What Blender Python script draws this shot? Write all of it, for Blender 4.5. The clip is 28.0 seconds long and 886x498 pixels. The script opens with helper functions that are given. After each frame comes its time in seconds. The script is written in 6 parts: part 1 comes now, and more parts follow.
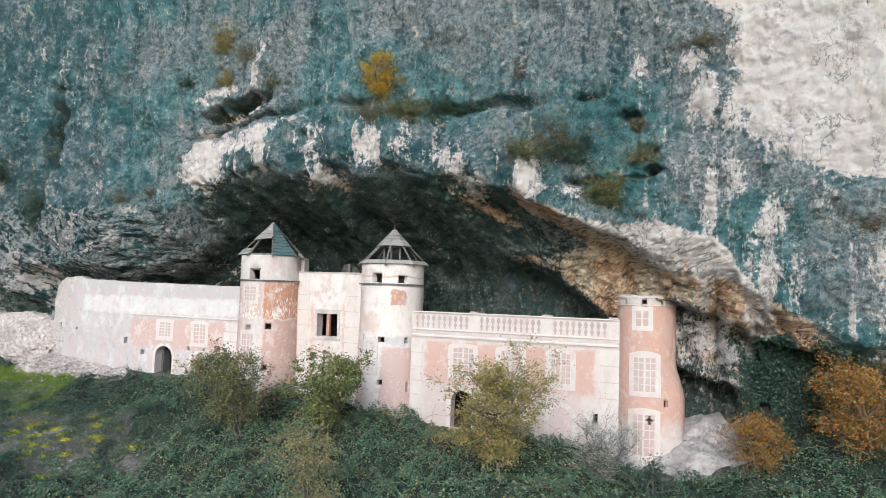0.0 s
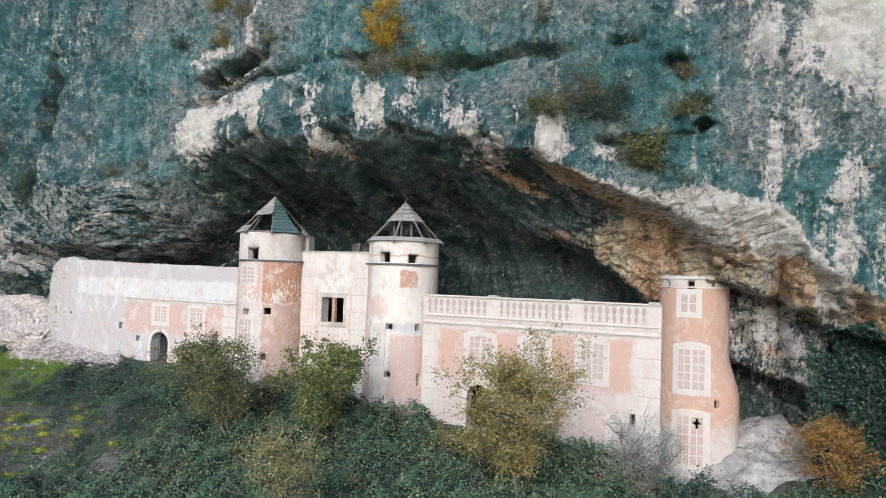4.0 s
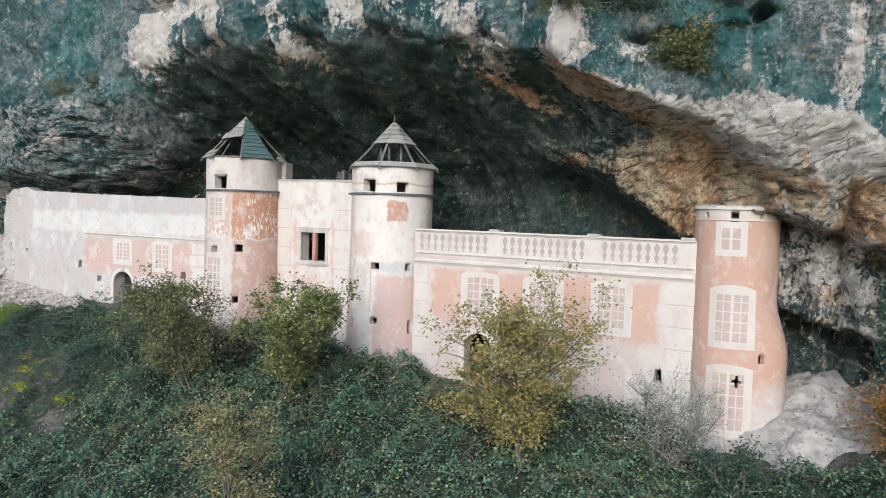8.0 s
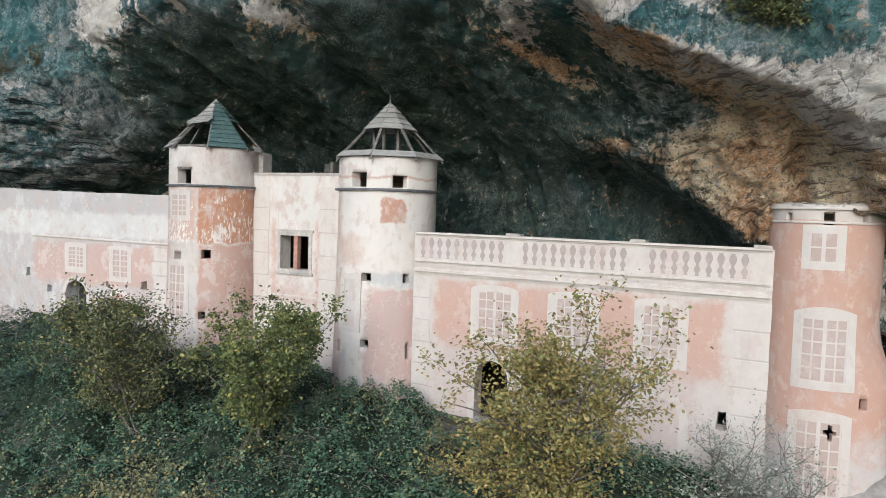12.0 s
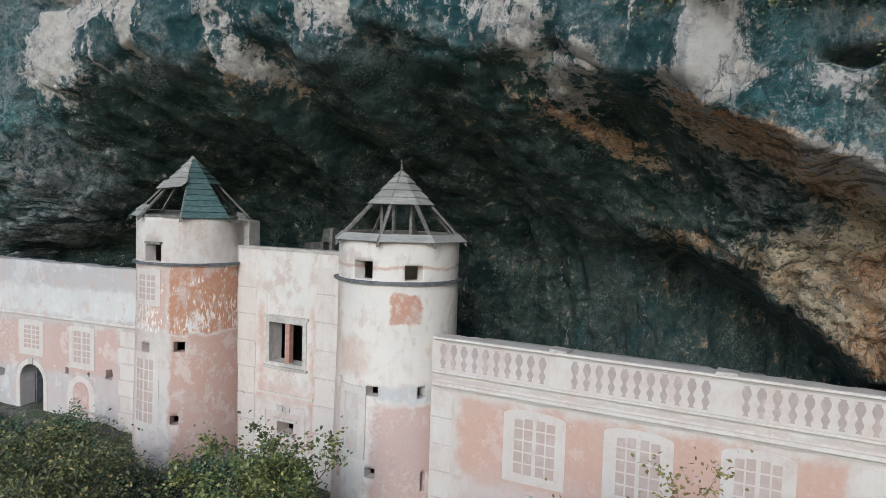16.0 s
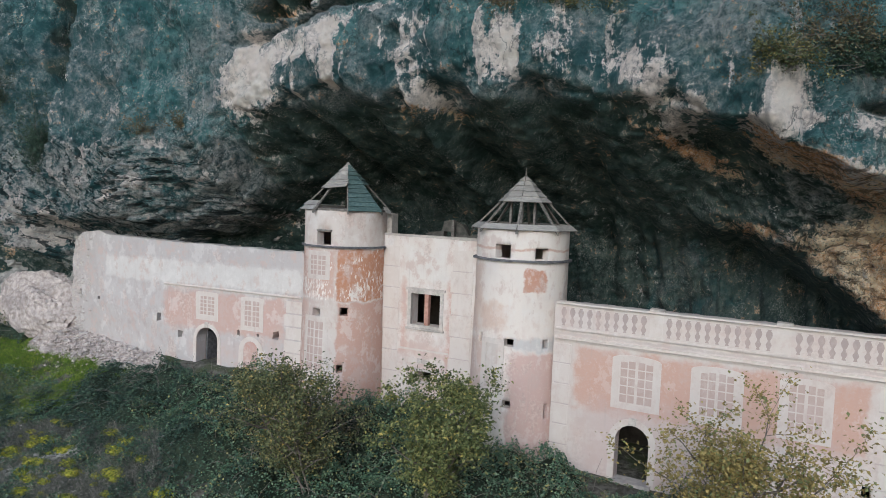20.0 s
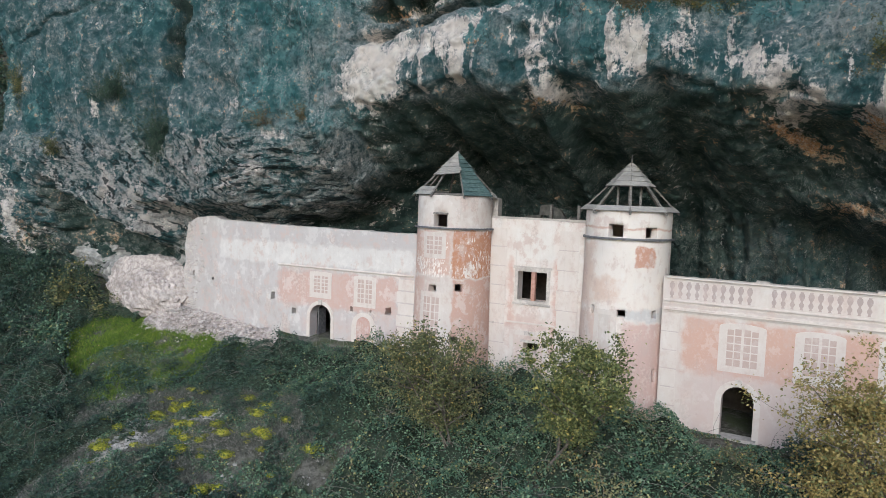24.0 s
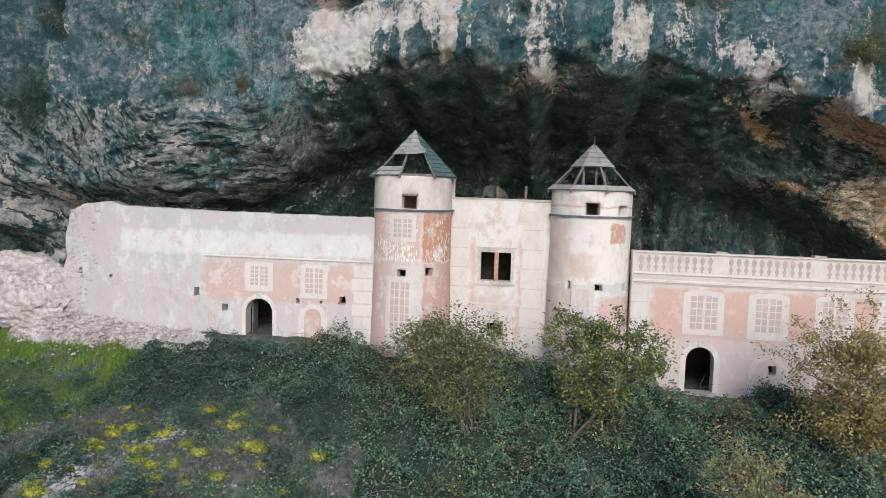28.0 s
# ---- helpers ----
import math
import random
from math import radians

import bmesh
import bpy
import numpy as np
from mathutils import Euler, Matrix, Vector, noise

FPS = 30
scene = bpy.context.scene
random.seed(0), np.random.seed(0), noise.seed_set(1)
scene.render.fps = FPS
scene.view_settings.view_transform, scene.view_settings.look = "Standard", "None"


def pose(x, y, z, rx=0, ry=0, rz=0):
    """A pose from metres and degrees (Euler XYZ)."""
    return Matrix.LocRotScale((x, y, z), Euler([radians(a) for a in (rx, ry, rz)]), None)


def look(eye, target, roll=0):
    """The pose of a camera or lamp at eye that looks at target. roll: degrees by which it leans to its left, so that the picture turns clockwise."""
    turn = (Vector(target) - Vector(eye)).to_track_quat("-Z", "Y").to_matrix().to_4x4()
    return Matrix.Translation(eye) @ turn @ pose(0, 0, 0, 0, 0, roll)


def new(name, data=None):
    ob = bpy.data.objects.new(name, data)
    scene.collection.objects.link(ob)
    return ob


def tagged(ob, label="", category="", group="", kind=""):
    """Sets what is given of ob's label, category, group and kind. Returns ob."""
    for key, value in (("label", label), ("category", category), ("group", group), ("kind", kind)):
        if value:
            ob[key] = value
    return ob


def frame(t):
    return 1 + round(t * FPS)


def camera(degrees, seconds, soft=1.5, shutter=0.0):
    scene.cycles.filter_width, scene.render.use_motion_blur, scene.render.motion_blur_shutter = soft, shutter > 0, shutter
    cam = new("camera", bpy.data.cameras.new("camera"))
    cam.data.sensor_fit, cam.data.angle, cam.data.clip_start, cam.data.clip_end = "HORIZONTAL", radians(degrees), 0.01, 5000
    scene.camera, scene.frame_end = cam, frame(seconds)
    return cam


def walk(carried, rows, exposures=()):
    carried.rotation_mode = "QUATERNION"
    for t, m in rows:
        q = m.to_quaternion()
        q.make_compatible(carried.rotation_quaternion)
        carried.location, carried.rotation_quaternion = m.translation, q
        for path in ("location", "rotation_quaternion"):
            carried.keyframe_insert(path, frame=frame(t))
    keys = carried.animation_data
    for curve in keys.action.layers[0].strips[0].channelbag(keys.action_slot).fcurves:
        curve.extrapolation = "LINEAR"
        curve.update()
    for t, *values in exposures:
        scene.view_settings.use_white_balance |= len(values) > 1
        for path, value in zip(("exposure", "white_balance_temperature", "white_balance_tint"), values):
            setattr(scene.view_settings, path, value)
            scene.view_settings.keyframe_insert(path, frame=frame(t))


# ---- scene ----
cam = camera(64.7, 28.0, soft=0.85)
METRES, EYE, TILT, LEAN, TURN = 60.0, 9.5, 0.0, 0.0, 22.5
ROWS = [
    (0.0, 0.0, 0.0, 0.0, -0.11, 3.55, -1.77),
    (0.5, 0.0034, 0.0215, 0.0025, 1.48, 3.43, -1.74),
    (1.0, 0.0075, 0.0398, 0.0001, 3.13, 3.59, -1.88),
    (1.5, 0.0118, 0.0528, -0.0004, 3.16, 3.53, -1.88),
    (2.0, 0.0164, 0.0641, -0.0017, 3.19, 3.5, -1.88),
    (2.5, 0.0201, 0.0732, -0.0028, 3.21, 3.47, -1.88),
    (3.0, 0.0236, 0.081, -0.0042, 3.25, 3.42, -1.89),
    (3.5, 0.0262, 0.0883, -0.005, 3.28, 3.4, -1.88),
    (4.0, 0.0277, 0.0989, -0.0068, 3.31, 2.49, -1.91),
    (4.5, 0.0292, 0.1115, -0.0082, 3.49, -0.7, -1.94),
    (6.5, 0.0338, 0.1704, -0.0069, 3.9, -2.71, -1.82),
    (7.0, 0.0343, 0.1824, -0.0074, 3.94, -2.78, -1.81),
    (7.5, 0.0349, 0.1929, -0.0079, 4.0, -2.84, -1.8),
    (8.0, 0.0351, 0.2037, -0.0087, 4.05, -2.89, -1.79),
    (8.5, 0.035, 0.2128, -0.0089, 4.1, -2.95, -1.78),
    (9.0, 0.0346, 0.2223, -0.0087, 4.16, -3.02, -1.78),
    (9.5, 0.0339, 0.231, -0.0087, 4.21, -3.06, -1.79),
    (10.0, 0.033, 0.2429, -0.0077, 4.27, -3.12, -1.79),
    (10.5, 0.0319, 0.2579, -0.007, 4.33, -3.13, -1.78),
    (11.0, 0.0302, 0.2775, -0.0066, 4.38, -3.13, -1.77),
    (11.5, 0.0285, 0.297, -0.0068, 4.42, -3.15, -1.75),
    (13.5, 0.0206, 0.3691, 0.0111, 4.77, -3.1, -1.83),
    (14.0, 0.0179, 0.3826, 0.0374, 4.81, -3.14, -1.75),
    (14.5, 0.016, 0.3936, 0.0447, 4.82, -3.16, -1.67),
    (15.0, 0.0141, 0.4039, 0.0479, 4.86, -3.22, -1.71),
    (15.5, 0.0108, 0.4123, 0.0509, 4.89, -3.31, -1.76),
    (16.0, 0.0054, 0.4206, 0.0538, 4.96, -3.4, -1.79),
    (16.5, -0.0033, 0.4271, 0.0555, 5.02, -3.44, -1.84),
    (17.0, -0.0156, 0.4323, 0.0569, 5.08, -3.42, -1.89),
    (17.5, -0.0275, 0.4306, 0.0581, 5.1, -3.4, -1.9),
    (18.0, -0.0396, 0.4156, 0.0575, 5.1, -3.41, -1.92),
    (18.5, -0.0497, 0.39, 0.0569, 5.13, -3.52, -1.98),
    (19.0, -0.0593, 0.3535, 0.0544, 5.18, -3.52, -2.09),
    (19.5, -0.0676, 0.3143, 0.0526, 5.2, -3.67, -2.17),
    (20.0, -0.0757, 0.2748, 0.0517, 5.24, -3.79, -2.23),
    (20.5, -0.0835, 0.2506, 0.0519, 5.26, -3.72, -2.25),
    (21.0, -0.0922, 0.2335, 0.0497, 5.27, -3.74, -2.25),
    (21.5, -0.1007, 0.2229, 0.0464, 5.29, -3.8, -2.25),
    (23.5, -0.1511, 0.2072, 0.0388, 5.44, -4.11, -2.14),
    (24.0, -0.1708, 0.2076, 0.0382, 5.49, -4.2, -2.1),
    (24.5, -0.1922, 0.2091, 0.0366, 5.5, -4.23, -2.06),
    (25.0, -0.2188, 0.2119, 0.0317, 5.23, -4.05, -2.26),
    (25.5, -0.2471, 0.2143, 0.0285, 1.26, -4.03, -2.2),
    (26.0, -0.2783, 0.218, 0.0292, -1.95, -4.32, -2.0),
    (26.5, -0.3051, 0.2234, 0.028, -4.42, -4.36, -1.96),
    (27.0, -0.3324, 0.23, 0.0266, -7.98, -4.41, -1.91),
    (27.5, -0.356, 0.2372, 0.0264, -11.52, -4.54, -1.85),
    (28.0, -0.3808, 0.2463, 0.0265, -15.2, -4.67, -1.78),
]
walk(cam, [(t, pose(0, 0, EYE, TILT, LEAN, TURN) @ pose(METRES * x, METRES * y, METRES * z, 90 + pitch, roll, yaw)) for t, x, y, z, yaw, pitch, roll in ROWS],
     [(s, e, k, m) for s, e, k, m in ((0, 0.5, 5550, 7), (4.5, 0.42, 5550, 5.5), (8, 0.4, 5550, 5), (11, 0.32, 5550, 4.5), (14, 0.1, 5450, 3.5), (17, -0.03, 5320, 3), (20, -0.1, 5450, 6.5), (23.5, 0.1, 5500, 6), (28, 0.26, 5550, 7.5))])

# ---- world and light ----
SUN_AZ, SUN_EL = radians(167.0), radians(25.0)
world = bpy.data.worlds.new("world")
scene.world = world
world.use_nodes = True
wn = world.node_tree
wn.nodes.clear()
sky = wn.nodes.new("ShaderNodeTexSky")
sky.sky_type = "NISHITA"
sky.sun_disc = False
sky.sun_elevation, sky.sun_rotation = SUN_EL, SUN_AZ
sky.air_density, sky.dust_density = 1.0, 2.5
back = wn.nodes.new("ShaderNodeBackground")
back.inputs["Strength"].default_value = 0.13
wout = wn.nodes.new("ShaderNodeOutputWorld")
wn.links.new(sky.outputs[0], back.inputs[0])
wn.links.new(back.outputs[0], wout.inputs[0])
sun_data = bpy.data.lights.new("sun", "SUN")
sun_data.energy, sun_data.angle, sun_data.color = 1.45, radians(24), (1.0, 0.95, 0.88)
sun = new("sun", sun_data)
toward = Vector((math.sin(SUN_AZ) * math.cos(SUN_EL), math.cos(SUN_AZ) * math.cos(SUN_EL), math.sin(SUN_EL)))
sun.matrix_world = look(toward * 200, (0, 0, 0))


# ---- building helpers ----
RNG = np.random.RandomState(7)


def mesh_ob(name, bm_or_mesh, material):
    if isinstance(bm_or_mesh, bmesh.types.BMesh):
        me = bpy.data.meshes.new(name)
        bm_or_mesh.to_mesh(me)
        bm_or_mesh.free()
    else:
        me = bm_or_mesh
    if material and not me.materials:
        me.materials.append(material)
    return new(name, me)


def part(name, bm, material, parent, label=""):
    """One mesh in world coordinates under a thing (an Empty that is only moved) or under a part."""
    ob = mesh_ob(name, bm, material)
    ob.parent = parent
    if parent.type == "EMPTY":
        ob.matrix_parent_inverse = Matrix.Translation(-parent.location)
    if label:
        tagged(ob, label)
    return ob


def thing(name, at, label, category, group="", kind=""):
    ob = new(name)
    ob.location = at
    ob.empty_display_size = 0.2
    return tagged(ob, label, category, group, kind)


def mesh_from(name, verts, faces, smooth=False):
    me = bpy.data.meshes.new(name)
    verts = np.asarray(verts, dtype=np.float32)
    faces = np.asarray(faces, dtype=np.int32)
    n, k = faces.shape
    me.vertices.add(len(verts))
    me.vertices.foreach_set("co", verts.ravel())
    me.loops.add(n * k)
    me.loops.foreach_set("vertex_index", faces.ravel())
    me.polygons.add(n)
    me.polygons.foreach_set("loop_start", np.arange(0, n * k, k, dtype=np.int32))
    me.polygons.foreach_set("loop_total", np.full(n, k, dtype=np.int32))
    me.polygons.foreach_set("use_smooth", np.full(n, smooth, dtype=bool))
    me.update(calc_edges=True)
    me.validate()
    return me


def box(bm, x0, x1, y0, y1, z0, z1, jitter=0.0):
    m = Matrix.Translation(((x0 + x1) / 2, (y0 + y1) / 2, (z0 + z1) / 2)) @ Matrix.Diagonal((abs(x1 - x0), abs(y1 - y0), abs(z1 - z0), 1))
    made = bmesh.ops.create_cube(bm, size=1.0, matrix=m)["verts"]
    if jitter:
        for v in made:
            v.co += Vector(RNG.uniform(-jitter, jitter, 3))
    return made


def fbm(p, octaves=4):
    return noise.fractal(p, 1.0, 2.0, octaves)


def interp(x, xs, ys):
    return np.interp(x, xs, ys)


def smooth(a, b, v):
    t = np.clip((v - a) / (b - a), 0, 1)
    return t * t * (3 - 2 * t)


class Field:
    """A tiling field of smooth random values, sampled fast on arrays."""

    def __init__(self, seed, size=256):
        self.n = size
        self.g = np.random.RandomState(seed).uniform(-1, 1, (size, size))

    def at(self, u, v):
        iu, iv = np.floor(u).astype(int), np.floor(v).astype(int)
        fu, fv = u - iu, v - iv
        fu, fv = fu * fu * (3 - 2 * fu), fv * fv * (3 - 2 * fv)
        n, g = self.n, self.g
        a, b = g[iu % n, iv % n], g[(iu + 1) % n, iv % n]
        c, d = g[iu % n, (iv + 1) % n], g[(iu + 1) % n, (iv + 1) % n]
        return (a * (1 - fu) + b * fu) * (1 - fv) + (c * (1 - fu) + d * fu) * fv

    def fbm(self, u, v, octaves=5, gain=0.5):
        s, a = 0, 1.0
        for i in range(octaves):
            s = s + a * self.at(u * 2.03 ** i + 17.3 * i, v * 2.03 ** i + 9.1 * i)
            a *= gain
        return s

    def ridged(self, u, v, octaves=4, gain=0.55):
        s, a = 0, 1.0
        for i in range(octaves):
            s = s + a * (1 - np.abs(self.at(u * 2.03 ** i + 5.3 * i, v * 2.03 ** i + 3.7 * i)) * 2)
            a *= gain
        return s


FA, FB, FC, FD = Field(11), Field(23), Field(37), Field(41)


# ---- materials ----
class Nodes:
    """A material under construction."""

    def __init__(self, name):
        self.m = bpy.data.materials.new(name)
        self.m.use_nodes = True
        self.t = self.m.node_tree
        self.b = self.t.nodes["Principled BSDF"]

    def node(self, kind, **inputs):
        n = self.t.nodes.new(kind)
        for key, v in inputs.items():
            self.put(n, key.replace("_", " "), v)
        return n

    def put(self, n, key, v):
        if isinstance(v, bpy.types.NodeSocket):
            self.t.links.new(v, n.inputs[key])
        else:
            n.inputs[key].default_value = v

    def pos(self, sx=1, sy=1, sz=1):
        g = self.t.nodes.new("ShaderNodeNewGeometry")
        v = self.t.nodes.new("ShaderNodeVectorMath")
        v.operation = "MULTIPLY"
        self.t.links.new(g.outputs["Position"], v.inputs[0])
        v.inputs[1].default_value = (sx, sy, sz)
        return v.outputs[0]

    def obj(self, s=1.0):
        c = self.t.nodes.new("ShaderNodeTexCoord")
        v = self.t.nodes.new("ShaderNodeVectorMath")
        v.operation = "SCALE"
        self.t.links.new(c.outputs["Object"], v.inputs[0])
        v.inputs["Scale"].default_value = s
        return v.outputs[0]

    def noise(self, vec, scale, detail=6.0, rough=0.55):
        n = self.node("ShaderNodeTexNoise", Scale=scale, Detail=detail, Roughness=rough)
        self.t.links.new(vec, n.inputs["Vector"])
        return n.outputs["Fac"]

    def ramp(self, fac, lo, hi):
        r = self.t.nodes.new("ShaderNodeMapRange")
        r.interpolation_type = "SMOOTHSTEP"
        self.t.links.new(fac, r.inputs["Value"])
        r.inputs["From Min"].default_value, r.inputs["From Max"].default_value = lo, hi
        return r.outputs["Result"]

    def math(self, op, a, b):
        n = self.t.nodes.new("ShaderNodeMath")
        n.operation = op
        for i, v in enumerate((a, b)):
            if isinstance(v, bpy.types.NodeSocket):
                self.t.links.new(v, n.inputs[i])
            else:
                n.inputs[i].default_value = v
        return n.outputs[0]

    def mix(self, fac, a, b):
        n = self.t.nodes.new("ShaderNodeMix")
        n.data_type = "RGBA"
        for i, v in ((0, fac), (6, a), (7, b)):
            if isinstance(v, bpy.types.NodeSocket):
                self.t.links.new(v, n.inputs[i])
            else:
                n.inputs[i].default_value = v if i == 0 else (*v, 1)
        return n.outputs[2]

    def bump(self, height, strength, distance=0.05):
        n = self.node("ShaderNodeBump", Strength=strength, Distance=distance)
        self.t.links.new(height, n.inputs["Height"])
        self.t.links.new(n.outputs[0], self.b.inputs["Normal"])

    def done(self, color, rough=0.9):
        self.put(self.b, "Base Color", color if isinstance(color, bpy.types.NodeSocket) else (*color, 1))
        self.put(self.b, "Roughness", rough)
        self.b.inputs["Specular IOR Level"].default_value = 0.25
        return self.m


def plaster(name, main, worn, amount=0.45, grime=0.35, boxes=(), flecks=None):
    """Old lime plaster; boxes are faded washes of colour: x0, x1, z0, z1, edge softness, colour, strength."""
    n = Nodes(name)
    main, worn = tuple(v * k for v, k in zip(main, (0.775, 0.74, 0.725))), tuple(v * k for v, k in zip(worn, (0.775, 0.72, 0.7)))
    p = n.pos()
    big, fine = n.noise(p, 0.55, 5), n.noise(p, 7.0, 6, 0.65)
    mid = n.noise(n.pos(1, 1, 0.6), 2.1, 7, 0.62)
    c = n.mix(n.ramp(mid, 0.62 - amount * 0.35, 0.85 - amount * 0.25), main, worn)
    if boxes:
        g = n.t.nodes.new("ShaderNodeSeparateXYZ")
        n.t.links.new(p, g.inputs[0])
        wob = n.math("MULTIPLY", n.math("SUBTRACT", n.noise(p, 1.3, 6, 0.65), 0.5), 1.0)
        for x0, x1, z0, z1, soft, col, strength in boxes:
            w = n.math("MULTIPLY", wob, 0.3 + soft * 2.2)
            xx, zz = n.math("ADD", g.outputs[0], w), n.math("ADD", g.outputs[2], w)
            f = None
            for s, lo, hi in ((xx, x0, x0 + soft), (xx, x1, x1 - soft), (zz, z0, z0 + soft), (zz, z1, z1 - soft)):
                if lo > hi:
                    e = n.math("SUBTRACT", 1.0, n.ramp(s, hi, lo))
                else:
                    e = n.ramp(s, lo, hi)
                f = e if f is None else n.math("MULTIPLY", f, e)
            f = n.math("MULTIPLY", f, n.math("SUBTRACT", strength, n.math("MULTIPLY", n.ramp(fine, 0.5, 0.78), strength * 0.35)))
            c = n.mix(f, c, tuple(v * 0.79 for v in col))
    if flecks:
        x0, x1, z0, z1, col = flecks
        chips = n.noise(n.pos(10, 10, 3.2), 1.0, 6, 0.62)
        f = n.math("ADD", chips, n.math("MULTIPLY", n.math("SUBTRACT", n.noise(p, 0.9, 4), 0.5), 0.5))
        f = n.math("SUBTRACT", f, n.math("MULTIPLY", n.ramp(g.outputs[2], z0, z1), 0.1))
        inside = n.math("MULTIPLY", n.math("MULTIPLY", n.ramp(g.outputs[0], x0, x0 + 0.05), n.ramp(g.outputs[0], x1, x1 - 0.05)), n.math("MULTIPLY", n.ramp(g.outputs[2], z0, z0 + 0.1), n.ramp(g.outputs[2], z1, z1 - 0.1)))
        c = n.mix(n.math("MULTIPLY", n.math("MULTIPLY", n.ramp(f, 0.53, 0.565), 0.85), inside), c, col)
    patch = n.noise(n.pos(1.0, 1.0, 0.8), 1.1, 8, 0.7)
    c = n.mix(n.math("MULTIPLY", n.ramp(patch, 0.53, 0.6), grime * 0.9), c, (0.73, 0.7, 0.68))
    c = n.mix(n.math("MULTIPLY", n.ramp(patch, 0.47, 0.38), grime * 1.5), c, (0.55, 0.43, 0.39))
    peel = n.noise(n.pos(1.2, 1.2, 0.7), 0.8, 9, 0.68)
    c = n.mix(n.math("MULTIPLY", n.ramp(peel, 0.57, 0.585), grime * 1.1), c, n.mix(n.ramp(fine, 0.4, 0.6), (0.46, 0.36, 0.32), (0.66, 0.55, 0.5)))
    streak = n.noise(n.pos(2.2, 2.2, 0.22), 1.6, 6, 0.6)
    c = n.mix(n.math("MULTIPLY", n.ramp(streak, 0.55, 0.78), grime), c, (0.42, 0.36, 0.33))
    c = n.mix(n.math("MULTIPLY", n.ramp(big, 0.5, 0.75), grime * 0.6), c, (0.5, 0.47, 0.46))
    c = n.mix(n.math("MULTIPLY", n.ramp(fine, 0.62, 0.8), 0.22), c, (0.36, 0.33, 0.31))
    n.bump(n.math("ADD", fine, n.math("MULTIPLY", mid, 1.5)), 0.35, 0.03)
    return n.done(c, 0.93)


def simple(name, a, b, scale=6.0, rough=0.85, bump=0.3, stretch=(1, 1, 1), dist=0.02, rand=0.0):
    """Two colours mixed by noise at two scales, with relief; rand: lightness that differs from object to object."""
    n = Nodes(name)
    v = n.pos(*stretch)
    f = n.noise(v, scale, 7, 0.6)
    g = n.noise(v, scale * 0.17, 4)
    c = n.mix(n.ramp(f, 0.3, 0.7), a, b)
    c = n.mix(n.math("MULTIPLY", n.ramp(g, 0.4, 0.7), 0.5), c, tuple(x * 0.62 for x in a))
    if rand:
        o = n.t.nodes.new("ShaderNodeObjectInfo")
        c = n.mix(n.math("MULTIPLY", o.outputs["Random"], rand), c, tuple(x * 0.5 for x in b))
    n.bump(f, bump, dist)
    return n.done(c, rough)


def leaf_mat(name, dark, mid, light, odd=None, odd_share=0.08, rough=0.6):
    """Foliage whose leaves differ one from another."""
    n = Nodes(name)
    g = n.t.nodes.new("ShaderNodeNewGeometry")
    r = g.outputs["Random Per Island"]
    big = n.noise(n.pos(), 0.9, 4)
    f = n.math("ADD", n.math("MULTIPLY", r, 0.65), n.math("MULTIPLY", big, 0.45))
    c = n.mix(n.ramp(f, 0.2, 0.62), dark, mid)
    c = n.mix(n.ramp(f, 0.6, 0.92), c, light)
    if odd:
        c = n.mix(n.ramp(r, 1 - odd_share, 1 - odd_share * 0.7), c, odd)
    m = n.done(c, rough)
    n.b.inputs["Specular IOR Level"].default_value = 0.4
    n.b.inputs["Transmission Weight"].default_value = 0.0
    return m


CREAM, PINK, ORANGE, GREY = (0.80, 0.75, 0.71), (0.70, 0.46, 0.38), (0.66, 0.33, 0.2), (0.52, 0.51, 0.52)
M_WHITE = plaster("limewash_white", (0.82, 0.78, 0.74), (0.72, 0.66, 0.62), 0.3, 0.22)
M_PANE = plaster("painted_pane", (0.63, 0.51, 0.465), (0.7, 0.62, 0.58), 0.4, 0.2)
M_GAP = plaster("painted_shade", (0.52, 0.45, 0.43), (0.66, 0.58, 0.55), 0.45, 0.15)
M_LINE = plaster("painted_line", (0.64, 0.59, 0.58), (0.74, 0.68, 0.66), 0.6, 0.2)
M_SLATE = simple("ledge_slate", (0.10, 0.10, 0.11), (0.2, 0.2, 0.21), 5)
M_BOARD = simple("weathered_board", (0.34, 0.34, 0.335), (0.56, 0.53, 0.5), 4, 0.8, 0.5, (1, 1, 5), 0.02, 0.55)
M_BOARD_TEAL = simple("teal_board", (0.06, 0.12, 0.125), (0.17, 0.245, 0.24), 4, 0.8, 0.5, (1, 1, 5), 0.02, 0.45)
M_RAFTER = simple("grey_timber", (0.13, 0.12, 0.11), (0.27, 0.25, 0.23), 8, 0.85, 0.4)
M_WOODRED = simple("reddish_mullion", (0.42, 0.22, 0.17), (0.55, 0.34, 0.28), 5)
M_STONE = simple("wall_stone", (0.46, 0.42, 0.39), (0.64, 0.59, 0.55), 5, 0.95, 0.5, (1, 1, 1), 0.03, 0.25)
# Inner walls and slabs: the rooms' shade is put into this dark colour.
M_INNER_SHADE = simple("inner_shade", (0.05, 0.043, 0.036), (0.1, 0.086, 0.072), 2)
M_BARK = simple("bark", (0.10, 0.085, 0.075), (0.24, 0.21, 0.18), 12, 0.95, 0.6, (1, 1, 0.3))
M_TWIG = simple("pale_twig", (0.16, 0.145, 0.13), (0.3, 0.27, 0.235), 12)
L_BRAMBLE = leaf_mat("bramble_leaf", (0.036, 0.082, 0.054), (0.1, 0.178, 0.108), (0.26, 0.345, 0.215), (0.34, 0.31, 0.12), 0.07, 0.42)
